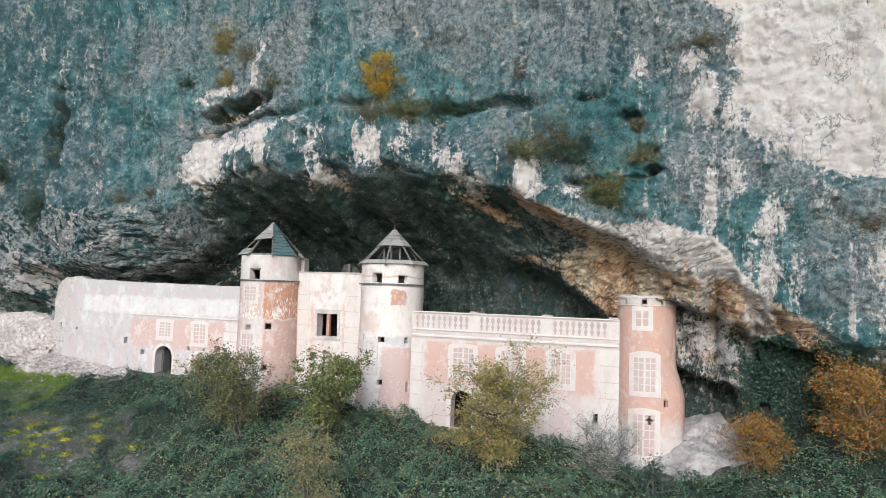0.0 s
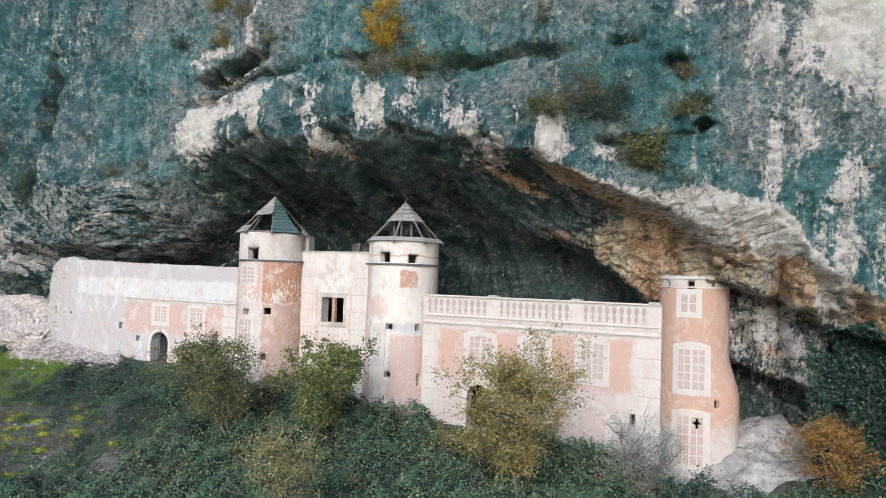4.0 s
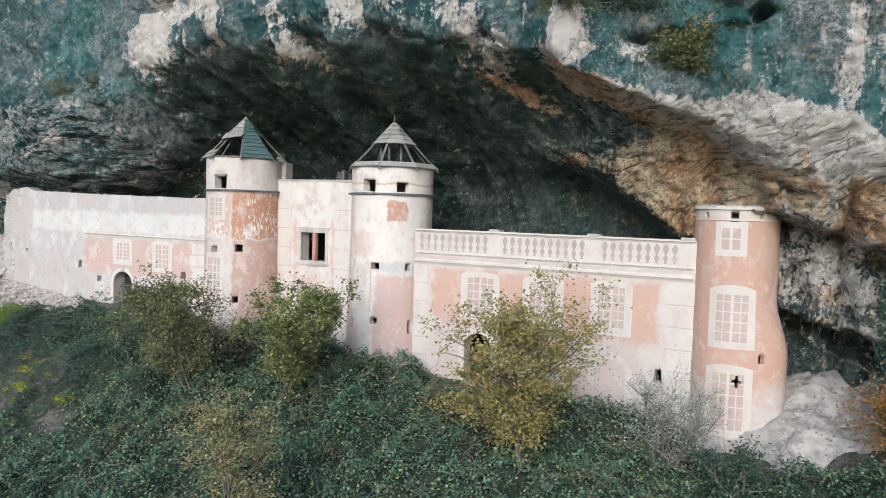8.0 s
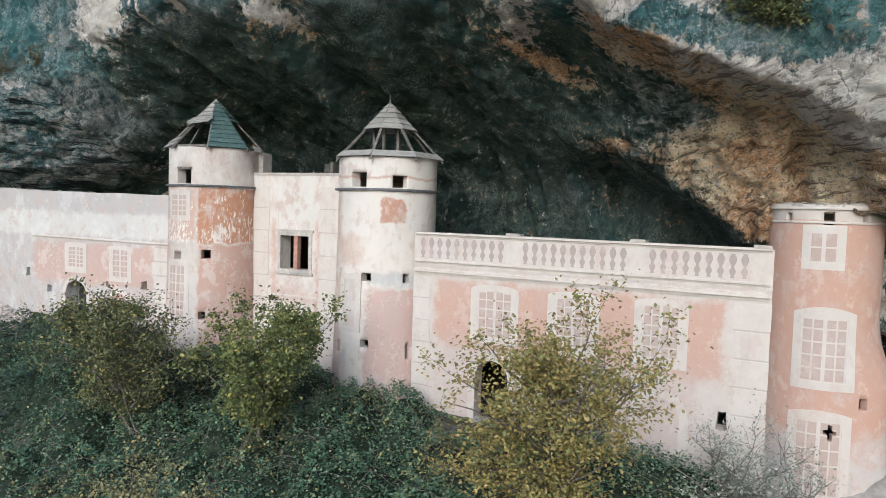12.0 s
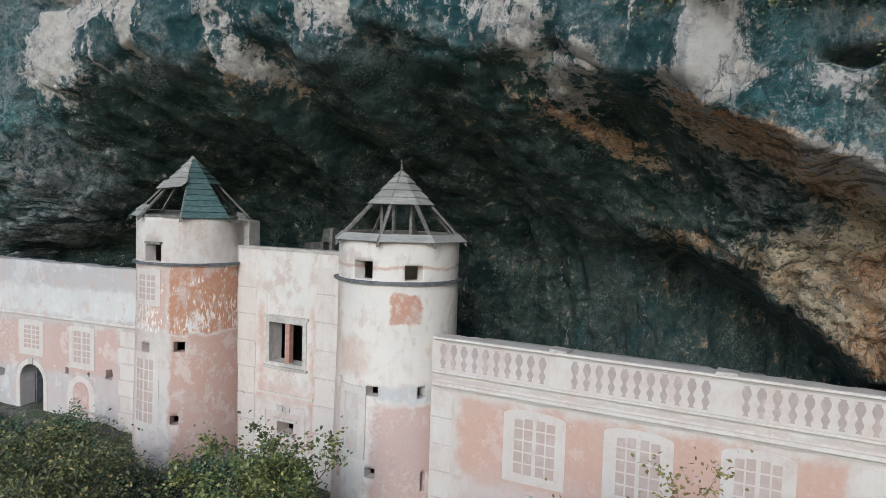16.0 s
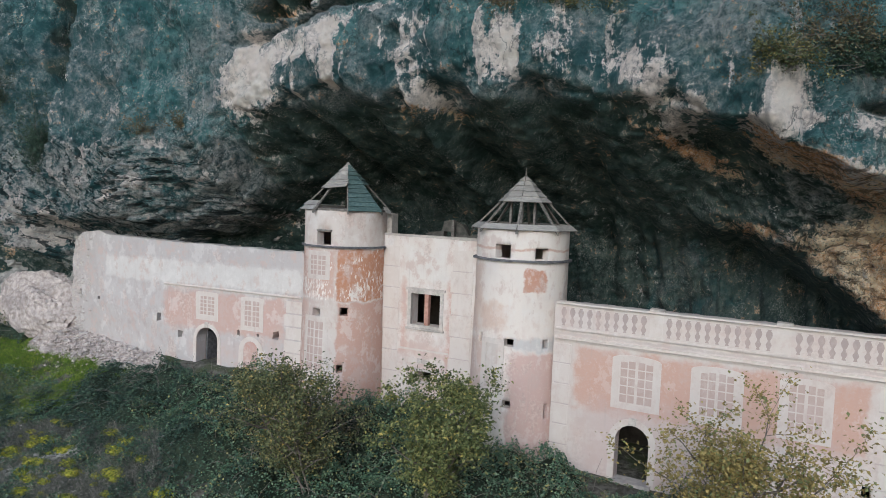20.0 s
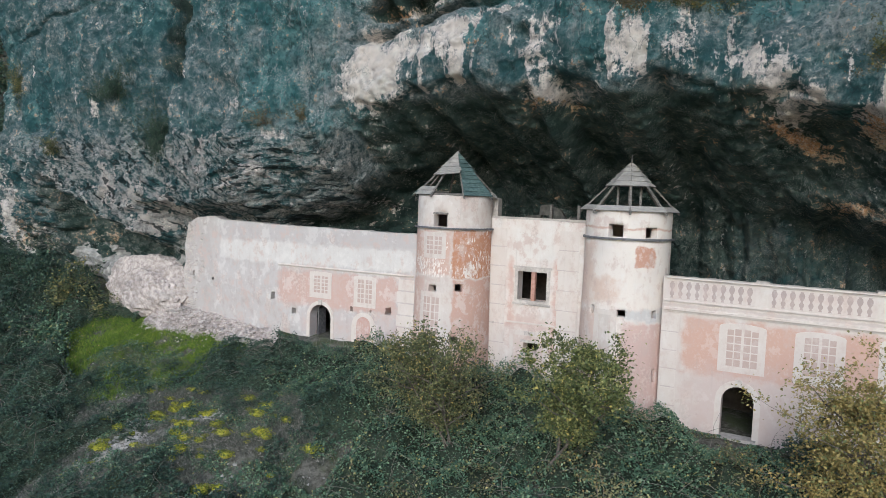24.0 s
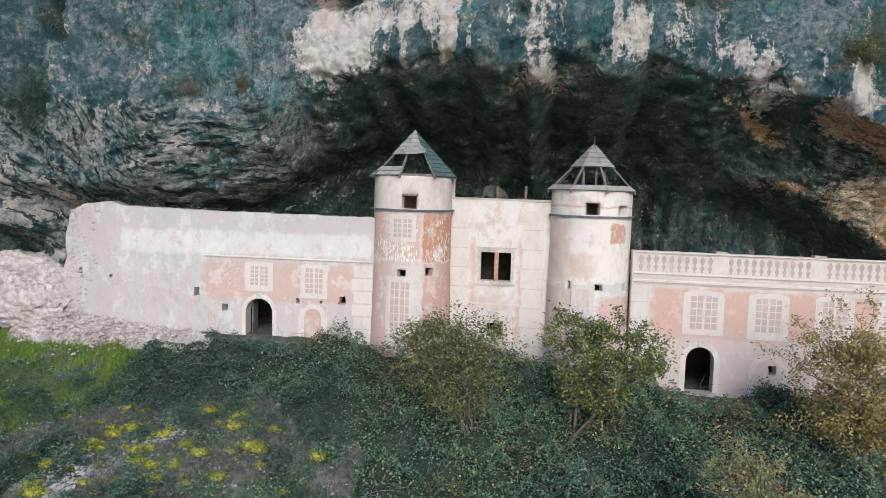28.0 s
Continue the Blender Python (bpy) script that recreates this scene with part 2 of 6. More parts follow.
L_DARK = leaf_mat("dark_leaf", (0.02, 0.045, 0.032), (0.045, 0.085, 0.06), (0.115, 0.175, 0.11), rough=0.45)
L_OLIVE = leaf_mat("olive_leaf", (0.06, 0.075, 0.035), (0.135, 0.15, 0.065), (0.29, 0.27, 0.115), (0.42, 0.33, 0.11), 0.08)
L_GREEN = leaf_mat("green_leaf", (0.055, 0.072, 0.026), (0.145, 0.17, 0.058), (0.34, 0.33, 0.12), (0.42, 0.36, 0.1), 0.06)
L_YELLOW = leaf_mat("yellow_leaf", (0.16, 0.125, 0.042), (0.34, 0.265, 0.09), (0.53, 0.42, 0.17), (0.19, 0.21, 0.08), 0.25)
L_SAPLING = leaf_mat("sapling_leaf", (0.13, 0.13, 0.06), (0.26, 0.25, 0.12), (0.44, 0.4, 0.2), (0.3, 0.2, 0.08), 0.15)
L_GOLD = leaf_mat("gold_leaf", (0.28, 0.18, 0.02), (0.5, 0.33, 0.04), (0.65, 0.45, 0.06))
L_RUST = leaf_mat("rust_leaf", (0.2, 0.085, 0.02), (0.38, 0.17, 0.035), (0.52, 0.29, 0.07), (0.17, 0.19, 0.06), 0.3)
L_GREYG = leaf_mat("grey_leaf", (0.16, 0.17, 0.14), (0.32, 0.34, 0.29), (0.55, 0.56, 0.5))
L_BROWN = leaf_mat("brown_leaf", (0.085, 0.078, 0.045), (0.16, 0.14, 0.08), (0.26, 0.225, 0.13))
L_SPURGE = leaf_mat("spurge_leaf", (0.1, 0.13, 0.018), (0.25, 0.275, 0.03), (0.52, 0.48, 0.055))
L_GRASS = leaf_mat("grass_blade", (0.06, 0.12, 0.015), (0.14, 0.23, 0.025), (0.3, 0.36, 0.05))
L_DRY = leaf_mat("dry_blade", (0.07, 0.076, 0.064), (0.135, 0.14, 0.12), (0.31, 0.305, 0.265))


# ---- cliff ----
LIP_X = [-80, -74, -69, -63, -57, -55.2, -54.2, -50.5, -48, -45, -42.5, -40.5, -38, -35, -31, -26, -21, -17, -15, -13, -11.6, -9.4, -7.3, -6.2, -4.9, -4.1, -2.9, -1.2, 0.3, 1.2, 2.4, 3.5, 5.5, 8, 14, 45]
LIP_Z = [6, 8, 12.6, 10.6, 8.8, 8.4, 10.2, 11.2, 12.6, 14.4, 15.7, 16.9, 17.5, 17.6, 17.8, 17.2, 17.6, 17.4, 16.5, 16.0, 15.4, 14.4, 13.4, 13.0, 12.3, 11.8, 11.4, 11.2, 10.9, 10.0, 9.3, 8.6, 7.6, 7.0, 5, 4]


def bedding(x, tilt):
    """Ridges of the rock's beds, steeper towards the cliff's west end."""
    west = 1 - smooth(-53, -49, x)
    a = FB.ridged(x * 0.34, tilt * 1.6 - 0.45 * x, 5, 0.66)
    b = FC.ridged((x - 0.8 * tilt) * 0.24, (tilt + 1.15 * x) * 1.15, 5, 0.66)
    return a * (1 - west) + b * west


def strata_coords(x, z, rec):
    """Along and across the rock's beds, turning steep at the west end and running down the cave's roof."""
    west = 1 - smooth(-55, -47, x)
    roof = smooth(-42, -36, x)
    cave = smooth(-40, -36, x)
    v = (z - 0.35 * rec * roof - 0.4 * (x + 36) * cave + 0.05 * (x + 46) ** 2 * np.exp(-((x + 46) / 5) ** 2) - 0.12 * x) * (1 - west) + (0.75 * z + 0.85 * x + 45) * west
    u = x * (1 - west) + (x - 0.8 * z) * west
    return u, v


def rim_of_pale(x):
    """Top of the bare pale band that leans back above the overhang's edge, by x."""
    return interp(x, [-14, -11.8, -9.2, -7.0, -5.3, -3.6, -2.4, -1.2, -0.1, 0.4, 1.0, 2.2, 3.3, 6], [16.3, 15.8, 14.8, 14.0, 13.8, 13.5, 13.1, 12.7, 12.1, 11.0, 10.1, 9.3, 8.8, 7.8])


def crease_of_tan(x):
    """Where the overhang's roof turns down into the ochre wall."""
    return interp(x, [-16, -13, -10, -7.5, -5, -4, -2, 0, 3, 6], [12.6, 12.3, 12.5, 12.1, 11.6, 10.8, 10.0, 9.2, 7.9, 7.0])


def foot_of_tan(x):
    """Where the ochre wall ends, by x: over the dark hollow on the west, over the grey block on the east."""
    return interp(x, [-20, -16, -14, -13.1, -11.3, -9.9, -8.8, -7.5, -6.6, -5, -3.2, -1.6, 0.1, 0.9, 2.7, 4.3, 8], [13.4, 12.6, 12.1, 11.7, 11.1, 10.4, 9.5, 8.6, 8.4, 9.2, 9.75, 9.3, 8.7, 7.9, 7.2, 6.7, 6.2])


def east_overhang(x, z, face, wob):
    """The overhang's east half: leaning rim, roof, ochre wall, and under it the hollow or the fractured grey block."""
    lip, crease, foot = interp(x, LIP_X, LIP_Z) + 0.2 * wob, crease_of_tan(x), foot_of_tan(x) + 0.3 * FD.fbm(x * 0.7, x * 0 + 4.0, 3)
    wall = interp(x, [-17, -14, -12, -10, -8, -5, -4, -3, -1, 0, 3, 6, 12], [50.5, 48.4, 47.0, 46.0, 45.6, 45.0, 44.2, 43.4, 42.9, 42.6, 42.2, 42.0, 42])
    y = face + 0.5 * np.clip(rim_of_pale(x) - z, 0, 3)
    s = np.clip((lip - z) / np.maximum(lip - crease, 0.4), 0, 3)
    k = smooth(-6.5, -3.5, x)
    y = np.where(z < lip, y + (wall - np.minimum(y, wall)) * ((1 - k) * (1 - np.exp(-2.4 * s)) + k * np.minimum(s, 1) * 0.9), y)
    y = y + 0.28 * np.clip(crease - z, 0, 4)
    # the hollow west of the round tower
    hollow = interp(x, [-17, -13.5, -9, -6], [54.0, 52.6, 52.0, 50.0]) - 0.25 * np.clip(9 - z, 0, 9)
    y = y + (hollow - y) * smooth(0.1, -1.6, z - foot) * (1 - smooth(-5.2, -4.0, x))
    # the grey block east of it: broken faces, an undercut, then thin dark beds
    steps = np.floor(2.6 * FD.at(x * 0.55 + 0.3 * z, z * 0.6 - 0.5 * x) + 0.8 * FB.at(x * 1.3, z * 1.1)) * 0.32
    block = 46.4 - 1.0 * smooth(-2.6, 0.6, x) - 0.13 * (9 - z) + steps - 0.25 * FA.ridged(x * 0.8 + 0.6 * z, z * 0.9 - 0.7 * x, 4)
    brow = 4.7 - 0.32 * (x + 1.0) + 0.55 * FB.fbm(x * 0.8, x * 0 + 8.0, 3)
    beds = 47.0 - 0.35 * FA.ridged(x * 0.3, z * 1.5 + 0.3 * x, 4) - 0.55 * smooth(3.6, 2.4, z)
    block = block + (beds - block + 0.9) * smooth(0.15, -0.35, z - brow)
    edge = smooth(1.9, 1.1, x - 0.35 * FD.fbm(z * 0.9, z * 0 + 2.0, 3)) 
    block = block * edge + (1 - edge) * (47.5 - 0.3 * (x - 1.5))
    y = y + (block - y) * smooth(0.05, -0.4, z - foot) * smooth(-4.6, -3.9, x) * (1 - smooth(4.5, 6.5, x))
    return y


def hollow_top(x):
    """Upper edge of the black hollow behind the long wing."""
    return 11.1 + 0.47 * (x + 43) + 0.4 * FB.fbm(x * 0.7, x * 0 + 5.0, 3)


def pocket(x, z):
    """A broken-out hollow above the cave's western edge: under 1 inside it."""
    return ((x + 35.6) / 3.3) ** 2 + ((z - 22.9 - 0.12 * (x + 36)) / 1.15) ** 2 + 0.5 * FA.fbm(x * 0.6, z * 0.7, 3)


def cliff_depth(x, z):
    """The cliff's face: y at each x, z."""
    x, z = np.asarray(x, float), np.asarray(z, float)
    y = interp(x, [-92, -81.2, -79.2, -76, -68, -60, -50, -39, -30, -22, -14, -8, -2, 4, 15, 45], [80, 54, 46, 42.8, 42.0, 41.4, 42.2, 42.8, 41.4, 41.1, 41.9, 41.3, 41.0, 41.3, 41.6, 41])
    wob = FA.fbm(x * 0.35, z * 0.1, 3)
    lip = interp(x, LIP_X, LIP_Z) + 0.5 * wob + 0.35 * FB.fbm(x * 0.9, x * 0 + 3.0, 3)
    d = np.maximum(lip - z, 0)
    gain = interp(x, [-80, -66, -52, -48, -45, -43, -40.5, -38.5, -36.5, -24, -19, -14, -9, 6, 20], [0.3, 0.45, 0.3, 0.35, 0.6, 0.75, 0.9, 1.3, 2.6, 3.0, 2.0, 1.4, 1.1, 0.55, 0.4])
    deep = interp(x, [-80, -66, -54, -47, -43, -39, -14, -6, -3, -1, 1, 6, 20], [3, 6, 7, 8, 10, 15, 13, 13, 11, 6.5, 5.5, 5, 4])
    rec = gain * (0.42 * d + 0.19 * d * d)
    rec = rec + 3.4 * smooth(11.2, 9.4, z) * smooth(-57, -55, x) * (1 - smooth(-45, -41, x))
    rec = rec + 5.5 * smooth(0.3, -0.9, z - hollow_top(x)) * smooth(-47.5, -46, x) * (1 - smooth(-38, -35, x))
    rec = rec + np.minimum(d * 4.0, 6.0) * smooth(-69, -67, x) * (1 - smooth(-58, -55, x))
    rec = deep * (1 - np.exp(-rec / deep * 1.25))
    east = smooth(-17.5, -13.5, x)
    y = (y + rec) * (1 - east) + east * east_overhang(x, z, y, wob)
    rec = np.where(x > -17.5, np.maximum(y - 41.5, 0), rec)
    # rounded block above the lip, and the crack along its top
    shelf = interp(x, [-42, -39.5, -36, -32.4, -26, -20, -14, -9], [20.3, 20.8, 21.4, 21.8, 22.3, 21.8, 21.4, 21]) + 0.25 * wob
    s = (z - lip) / np.maximum(shelf - lip, 1.0)
    span = smooth(-41, -37, x) * (1 - smooth(-13, -9, x))
    y = y - span * 0.9 * np.where((s > 0) & (s < 1), np.sin(np.pi * np.clip(s, 0, 1) ** 0.55) ** 0.6, 0)
    y = y + span * 1.7 * np.exp(-((s - 1.04) / 0.07) ** 2) * (0.6 + 0.4 * FD.at(x * 0.5, x * 0 + 6))
    y = y + smooth(1.0, 1.5, s) * span * 0.5
    # pocket, cleft and holes
    y = y + 2.2 * smooth(1.15, 0.55, pocket(x, z)) * (0.8 + 0.5 * FD.at(x * 0.9 + 0.5 * z, z * 0.8 - 0.6 * x))
    y = y - 1.0 * np.exp(-((x + 33.3 - 0.3 * (z - 23)) / 0.7) ** 2) * smooth(21.6, 22.4, z) * (1 - smooth(25.5, 27.2, z)) - 0.8 * np.exp(-((x + 36.2 + 0.9 * (z - 22.5)) / 0.45) ** 2) * smooth(21.2, 21.8, z) * (1 - smooth(23.2, 23.9, z))
    cx = -54.4 + 0.25 * np.sin(z * 1.1)
    y = y + 3.6 * np.exp(-((x - cx) / (0.5 + 0.12 * np.sin(z * 2.7))) ** 4) * smooth(18.6, 19.6, z) * (1 - smooth(24.5, 27, z))
    for hx, hz, rx, rz, dp in ((-5.5, 20.1, 0.6, 0.3, 2.6), (-4.1, 16.75, 0.36, 0.26, 2.2), (-4.9, 16.4, 0.9, 0.14, 0.8), (-4.4, 17.9, 0.6, 0.3, 1.6), (-8.2, 16.3, 1.0, 0.25, 1.5), (-8.0, 21.4, 0.7, 0.22, 1.2), (-6.9, 21.6, 0.5, 0.3, 0.5), (-27.6, 20.0, 0.25, 0.35, 0.6), (0.6, 22.5, 1.2, 0.3, 0.4)):
        y = y + dp * np.exp(-(((x - hx) / rx) ** 2 + ((z - hz) / rz) ** 2) ** 1.5)
    y = y - 0.8 * np.exp(-(((x + 57) / 3.5) ** 2 + ((z - 11 + 0.5 * (x + 57)) / 2.6) ** 2))
    # a slanting crack high on the face
    y = y + 0.5 * np.exp(-((z - 23.2 - 0.22 * (x + 72)) / 0.16) ** 2) * smooth(-74, -72, x) * (1 - smooth(-62, -60, x))
    y = y - 1.5 * np.exp(-(((x + 67.5) / 2.6) ** 4 + ((z - 6.6) / 2.0) ** 4))
    # relief: bedding in the undercut parts, pitted face above
    inside = smooth(0.0, 1.5, d)
    tilt = z - 0.9 * rec + 0.35 * np.sin(x * 0.12)
    beds = bedding(x, tilt)
    left = 1 - smooth(-45, -38, x)
    cave = inside * smooth(-46, -41, x)
    y = y - (0.24 + 0.12 * left * (1 - smooth(14, 16.5, z))) * beds * (0.2 + 0.75 * np.clip(inside + left * (1 - smooth(14, 18, z)), 0, 1)) * (1 - 0.85 * cave)
    y = y - 0.1 * cave * FB.ridged(x * 0.3 + 0.2 * rec, rec * 0.55 - x * 0.42, 5, 0.62)
    y = y + 0.75 * FC.fbm(x * 0.17, z * 0.14, 5, 0.52)
    y = y + 0.2 * FD.fbm(x * 1.1, (z - rec) * 0.8, 5, 0.68) - 0.1 * np.abs(FB.fbm(x * 2.3, (z - rec) * 1.6, 3, 0.7))
    y = y + 0.24 * np.clip(FA.ridged(x * 0.7, z * 0.28, 3) - 0.6, 0, 2) * (1 - inside)
    y = y + 0.3 * inside * (1 - 0.5 * cave - 0.4 * cave * smooth(-19, -14, x)) * FA.fbm(x * 0.7, (z - 0.9 * rec) * 0.8, 5, 0.62)
    y = y - 0.2 * cave * smooth(-19, -14, x) * smooth(-1, 0.5, z - foot_of_tan(x)) * (1 + 0.6 * smooth(-6, -3, x)) * (FC.ridged(x * 1.3 + z * 0.8, z * 2.0 + x * 0.9, 5, 0.72) - 0.6)
    y = y + 0.7 * cave * (1 - smooth(11, 13, z)) * FA.ridged(x * 0.6, z * 0.07, 4)
    return y


def blobs(x, z, rows):
    s = np.zeros_like(x)
    for cx, cz, rx, rz, a in rows:
        s = np.maximum(s, a * np.exp(-(((x - cx) / rx) ** 2 + ((z - cz) / rz) ** 2)))
    return s


def rock_material():
    n = Nodes("limestone_cliff")
    p = n.pos()
    at = n.t.nodes.new("ShaderNodeAttribute")
    at.attribute_name = "mineral_shade"
    sep = n.t.nodes.new("ShaderNodeSeparateColor")
    n.t.links.new(at.outputs["Color"], sep.inputs[0])
    pale, tan, film = sep.outputs[0], sep.outputs[1], sep.outputs[2]
    bed = at.outputs["Alpha"]
    st = n.t.nodes.new("ShaderNodeAttribute")
    st.attribute_name = "strata"
    flat = n.t.nodes.new("ShaderNodeVectorMath")
    flat.operation = "MULTIPLY"
    n.t.links.new(st.outputs["Vector"], flat.inputs[0])
    flat.inputs[1].default_value = (1, 1, 0)
    layer = n.noise(flat.outputs[0], 1.0, 9, 0.66)
    fine, mid, big = n.noise(p, 3.2, 10, 0.74), n.noise(p, 0.8, 9, 0.68), n.noise(p, 0.16, 6, 0.6)
    spk, grit = n.noise(p, 11.0, 6, 0.78), n.noise(p, 19.0, 4, 0.75)
    run = n.noise(n.pos(3.2, 3.2, 0.3), 0.8, 9, 0.7)
    drip = n.noise(n.pos(1, 1, 0.07), 0.75, 8, 0.62)

    def over(fac, k, c, col):
        return n.mix(n.math("MULTIPLY", fac, k), c, col)
    # weathered face: bluish-green film over grey stone, with pits, pale grains and dark drip lines
    c = n.mix(n.ramp(mid, 0.34, 0.66), (0.045, 0.15, 0.158), (0.18, 0.335, 0.335))
    grey = n.mix(n.ramp(fine, 0.38, 0.62), (0.14, 0.17, 0.175), (0.4, 0.415, 0.41))
    c = over(n.ramp(big, 0.4, 0.56), 0.78, c, grey)
    c = over(n.math("MULTIPLY", n.ramp(spk, 0.535, 0.575), n.ramp(n.noise(p, 0.33, 6, 0.65), 0.46, 0.6)), 0.9, c, (0.68, 0.68, 0.67))
    c = over(n.math("MULTIPLY", n.ramp(n.noise(p, 6.0, 8, 0.8), 0.46, 0.41), n.ramp(n.noise(p, 0.5, 6, 0.65), 0.42, 0.6)), 0.75, c, (0.03, 0.07, 0.078))
    blot = n.noise(n.pos(1, 1, 0.8), 1.5, 8, 0.7)
    c = over(n.ramp(blot, 0.56, 0.64), 0.5, c, (0.5, 0.51, 0.5))
    c = over(n.ramp(blot, 0.44, 0.37), 0.6, c, (0.035, 0.095, 0.1))
    c = over(n.math("MULTIPLY", n.ramp(drip, 0.54, 0.62), n.ramp(fine, 0.62, 0.42)), 0.8, c, (0.03, 0.08, 0.09))
    c = over(n.math("MULTIPLY", n.ramp(drip, 0.45, 0.37), n.ramp(run, 0.45, 0.62)), 0.65, c, (0.5, 0.49, 0.48))
    c = over(n.ramp(fine, 0.45, 0.36), 0.6, c, (0.05, 0.1, 0.108))
    # darkens the west end in place of weaker light, and stains above the lip
    dim_stain = n.t.nodes.new("ShaderNodeSeparateXYZ")
    n.t.links.new(st.outputs["Vector"], dim_stain.inputs[0])
    c = over(n.math("MULTIPLY", dim_stain.outputs[2], n.ramp(mid, 0.66, 0.4)), 0.021, c, (0.035, 0.105, 0.115))
    # rock free of the film; its dark teal also stands for shade in recesses
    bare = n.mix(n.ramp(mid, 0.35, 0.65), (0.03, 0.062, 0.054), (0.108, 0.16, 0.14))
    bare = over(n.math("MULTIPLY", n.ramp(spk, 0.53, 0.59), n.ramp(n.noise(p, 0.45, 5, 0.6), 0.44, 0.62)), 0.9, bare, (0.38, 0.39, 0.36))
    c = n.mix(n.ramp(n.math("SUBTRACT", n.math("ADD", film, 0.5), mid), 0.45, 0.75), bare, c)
    # ochre stone
    hue = n.math("ADD", n.math("MULTIPLY", fine, 0.6), n.math("MULTIPLY", n.noise(p, 0.35, 5, 0.6), 0.7))
    tc = n.mix(n.ramp(hue, 0.55, 0.74), (1.0, 0.82, 0.57), (0.74, 0.42, 0.21))
    tc = over(n.ramp(n.noise(n.pos(1, 1, 1.6), 3.6, 9, 0.8), 0.48, 0.43), 0.75, tc, (0.2, 0.13, 0.085))
    tc = over(n.ramp(spk, 0.53, 0.58), 0.7, tc, (0.98, 0.92, 0.82))
    tw = n.math("ADD", n.math("MULTIPLY", n.math("SUBTRACT", mid, 0.5), 1.5), n.math("MULTIPLY", n.math("SUBTRACT", fine, 0.5), 1.9))
    c = n.mix(n.ramp(n.math("ADD", tan, tw), 0.24, 0.54), c, tc)
    # bare pale stone, streaked and chipped
    pc = n.mix(n.ramp(fine, 0.34, 0.58), (0.5, 0.45, 0.42), (0.97, 0.89, 0.83))
    worn = n.ramp(pale, 1.2, 0.85)
    pc = over(n.math("MULTIPLY", n.ramp(run, 0.52, 0.62), worn), 0.45, pc, (0.34, 0.36, 0.36))
    pc = over(n.ramp(n.noise(p, 2.4, 9, 0.7), 0.42, 0.34), 0.6, pc, (0.36, 0.34, 0.33))
    pc = n.mix(n.math("MULTIPLY", n.ramp(pale, 0.95, 1.25), 0.75), pc, n.mix(n.ramp(mid, 0.4, 0.6), (0.98, 0.92, 0.85), (0.9, 0.81, 0.73)))
    pw = n.math("ADD", n.math("MULTIPLY", n.math("SUBTRACT", run, 0.5), 2.6), n.math("MULTIPLY", n.math("SUBTRACT", fine, 0.5), 2.0))
    c = n.mix(n.ramp(n.math("ADD", pale, pw), 0.4, 0.72), c, pc)
    # cracks
    crack = n.ramp(n.math("ABSOLUTE", n.math("SUBTRACT", n.noise(n.pos(1, 1, 0.7), 0.55, 9, 0.62), 0.5), 0.0), 0.016, 0.003)
    c = over(n.math("MULTIPLY", crack, n.ramp(big, 0.62, 0.4)), 0.6, c, (0.03, 0.04, 0.042))
    # beds: grey plates parted by thin black joints
    plate_c = n.mix(n.ramp(fine, 0.4, 0.6), (0.25, 0.26, 0.255), (0.62, 0.615, 0.595))
    c = over(n.math("MULTIPLY", n.ramp(layer, 0.455, 0.5), n.math("MULTIPLY", n.math("MULTIPLY", bed, n.ramp(tan, 0.5, 0.2)), n.ramp(mid, 0.4, 0.54))), 0.8, c, plate_c)
    c = over(n.math("MULTIPLY", n.ramp(layer, 0.455, 0.425), bed), 0.92, c, n.mix(n.ramp(tan, 0.2, 0.5), (0.022, 0.036, 0.038), (0.13, 0.085, 0.055)))
    h = n.math("ADD", n.math("MULTIPLY", fine, 1.0), n.math("MULTIPLY", n.math("MULTIPLY", layer, bed), 3.2))
    h = n.math("ADD", h, n.math("ADD", n.math("MULTIPLY", mid, 2.0), n.math("ADD", n.math("MULTIPLY", spk, 0.35), n.math("MULTIPLY", grit, 0.08))))
    n.bump(h, 1.0, 0.27)
    n.b.inputs["Specular IOR Level"].default_value = 0.15
    return n.done(c, 0.95)


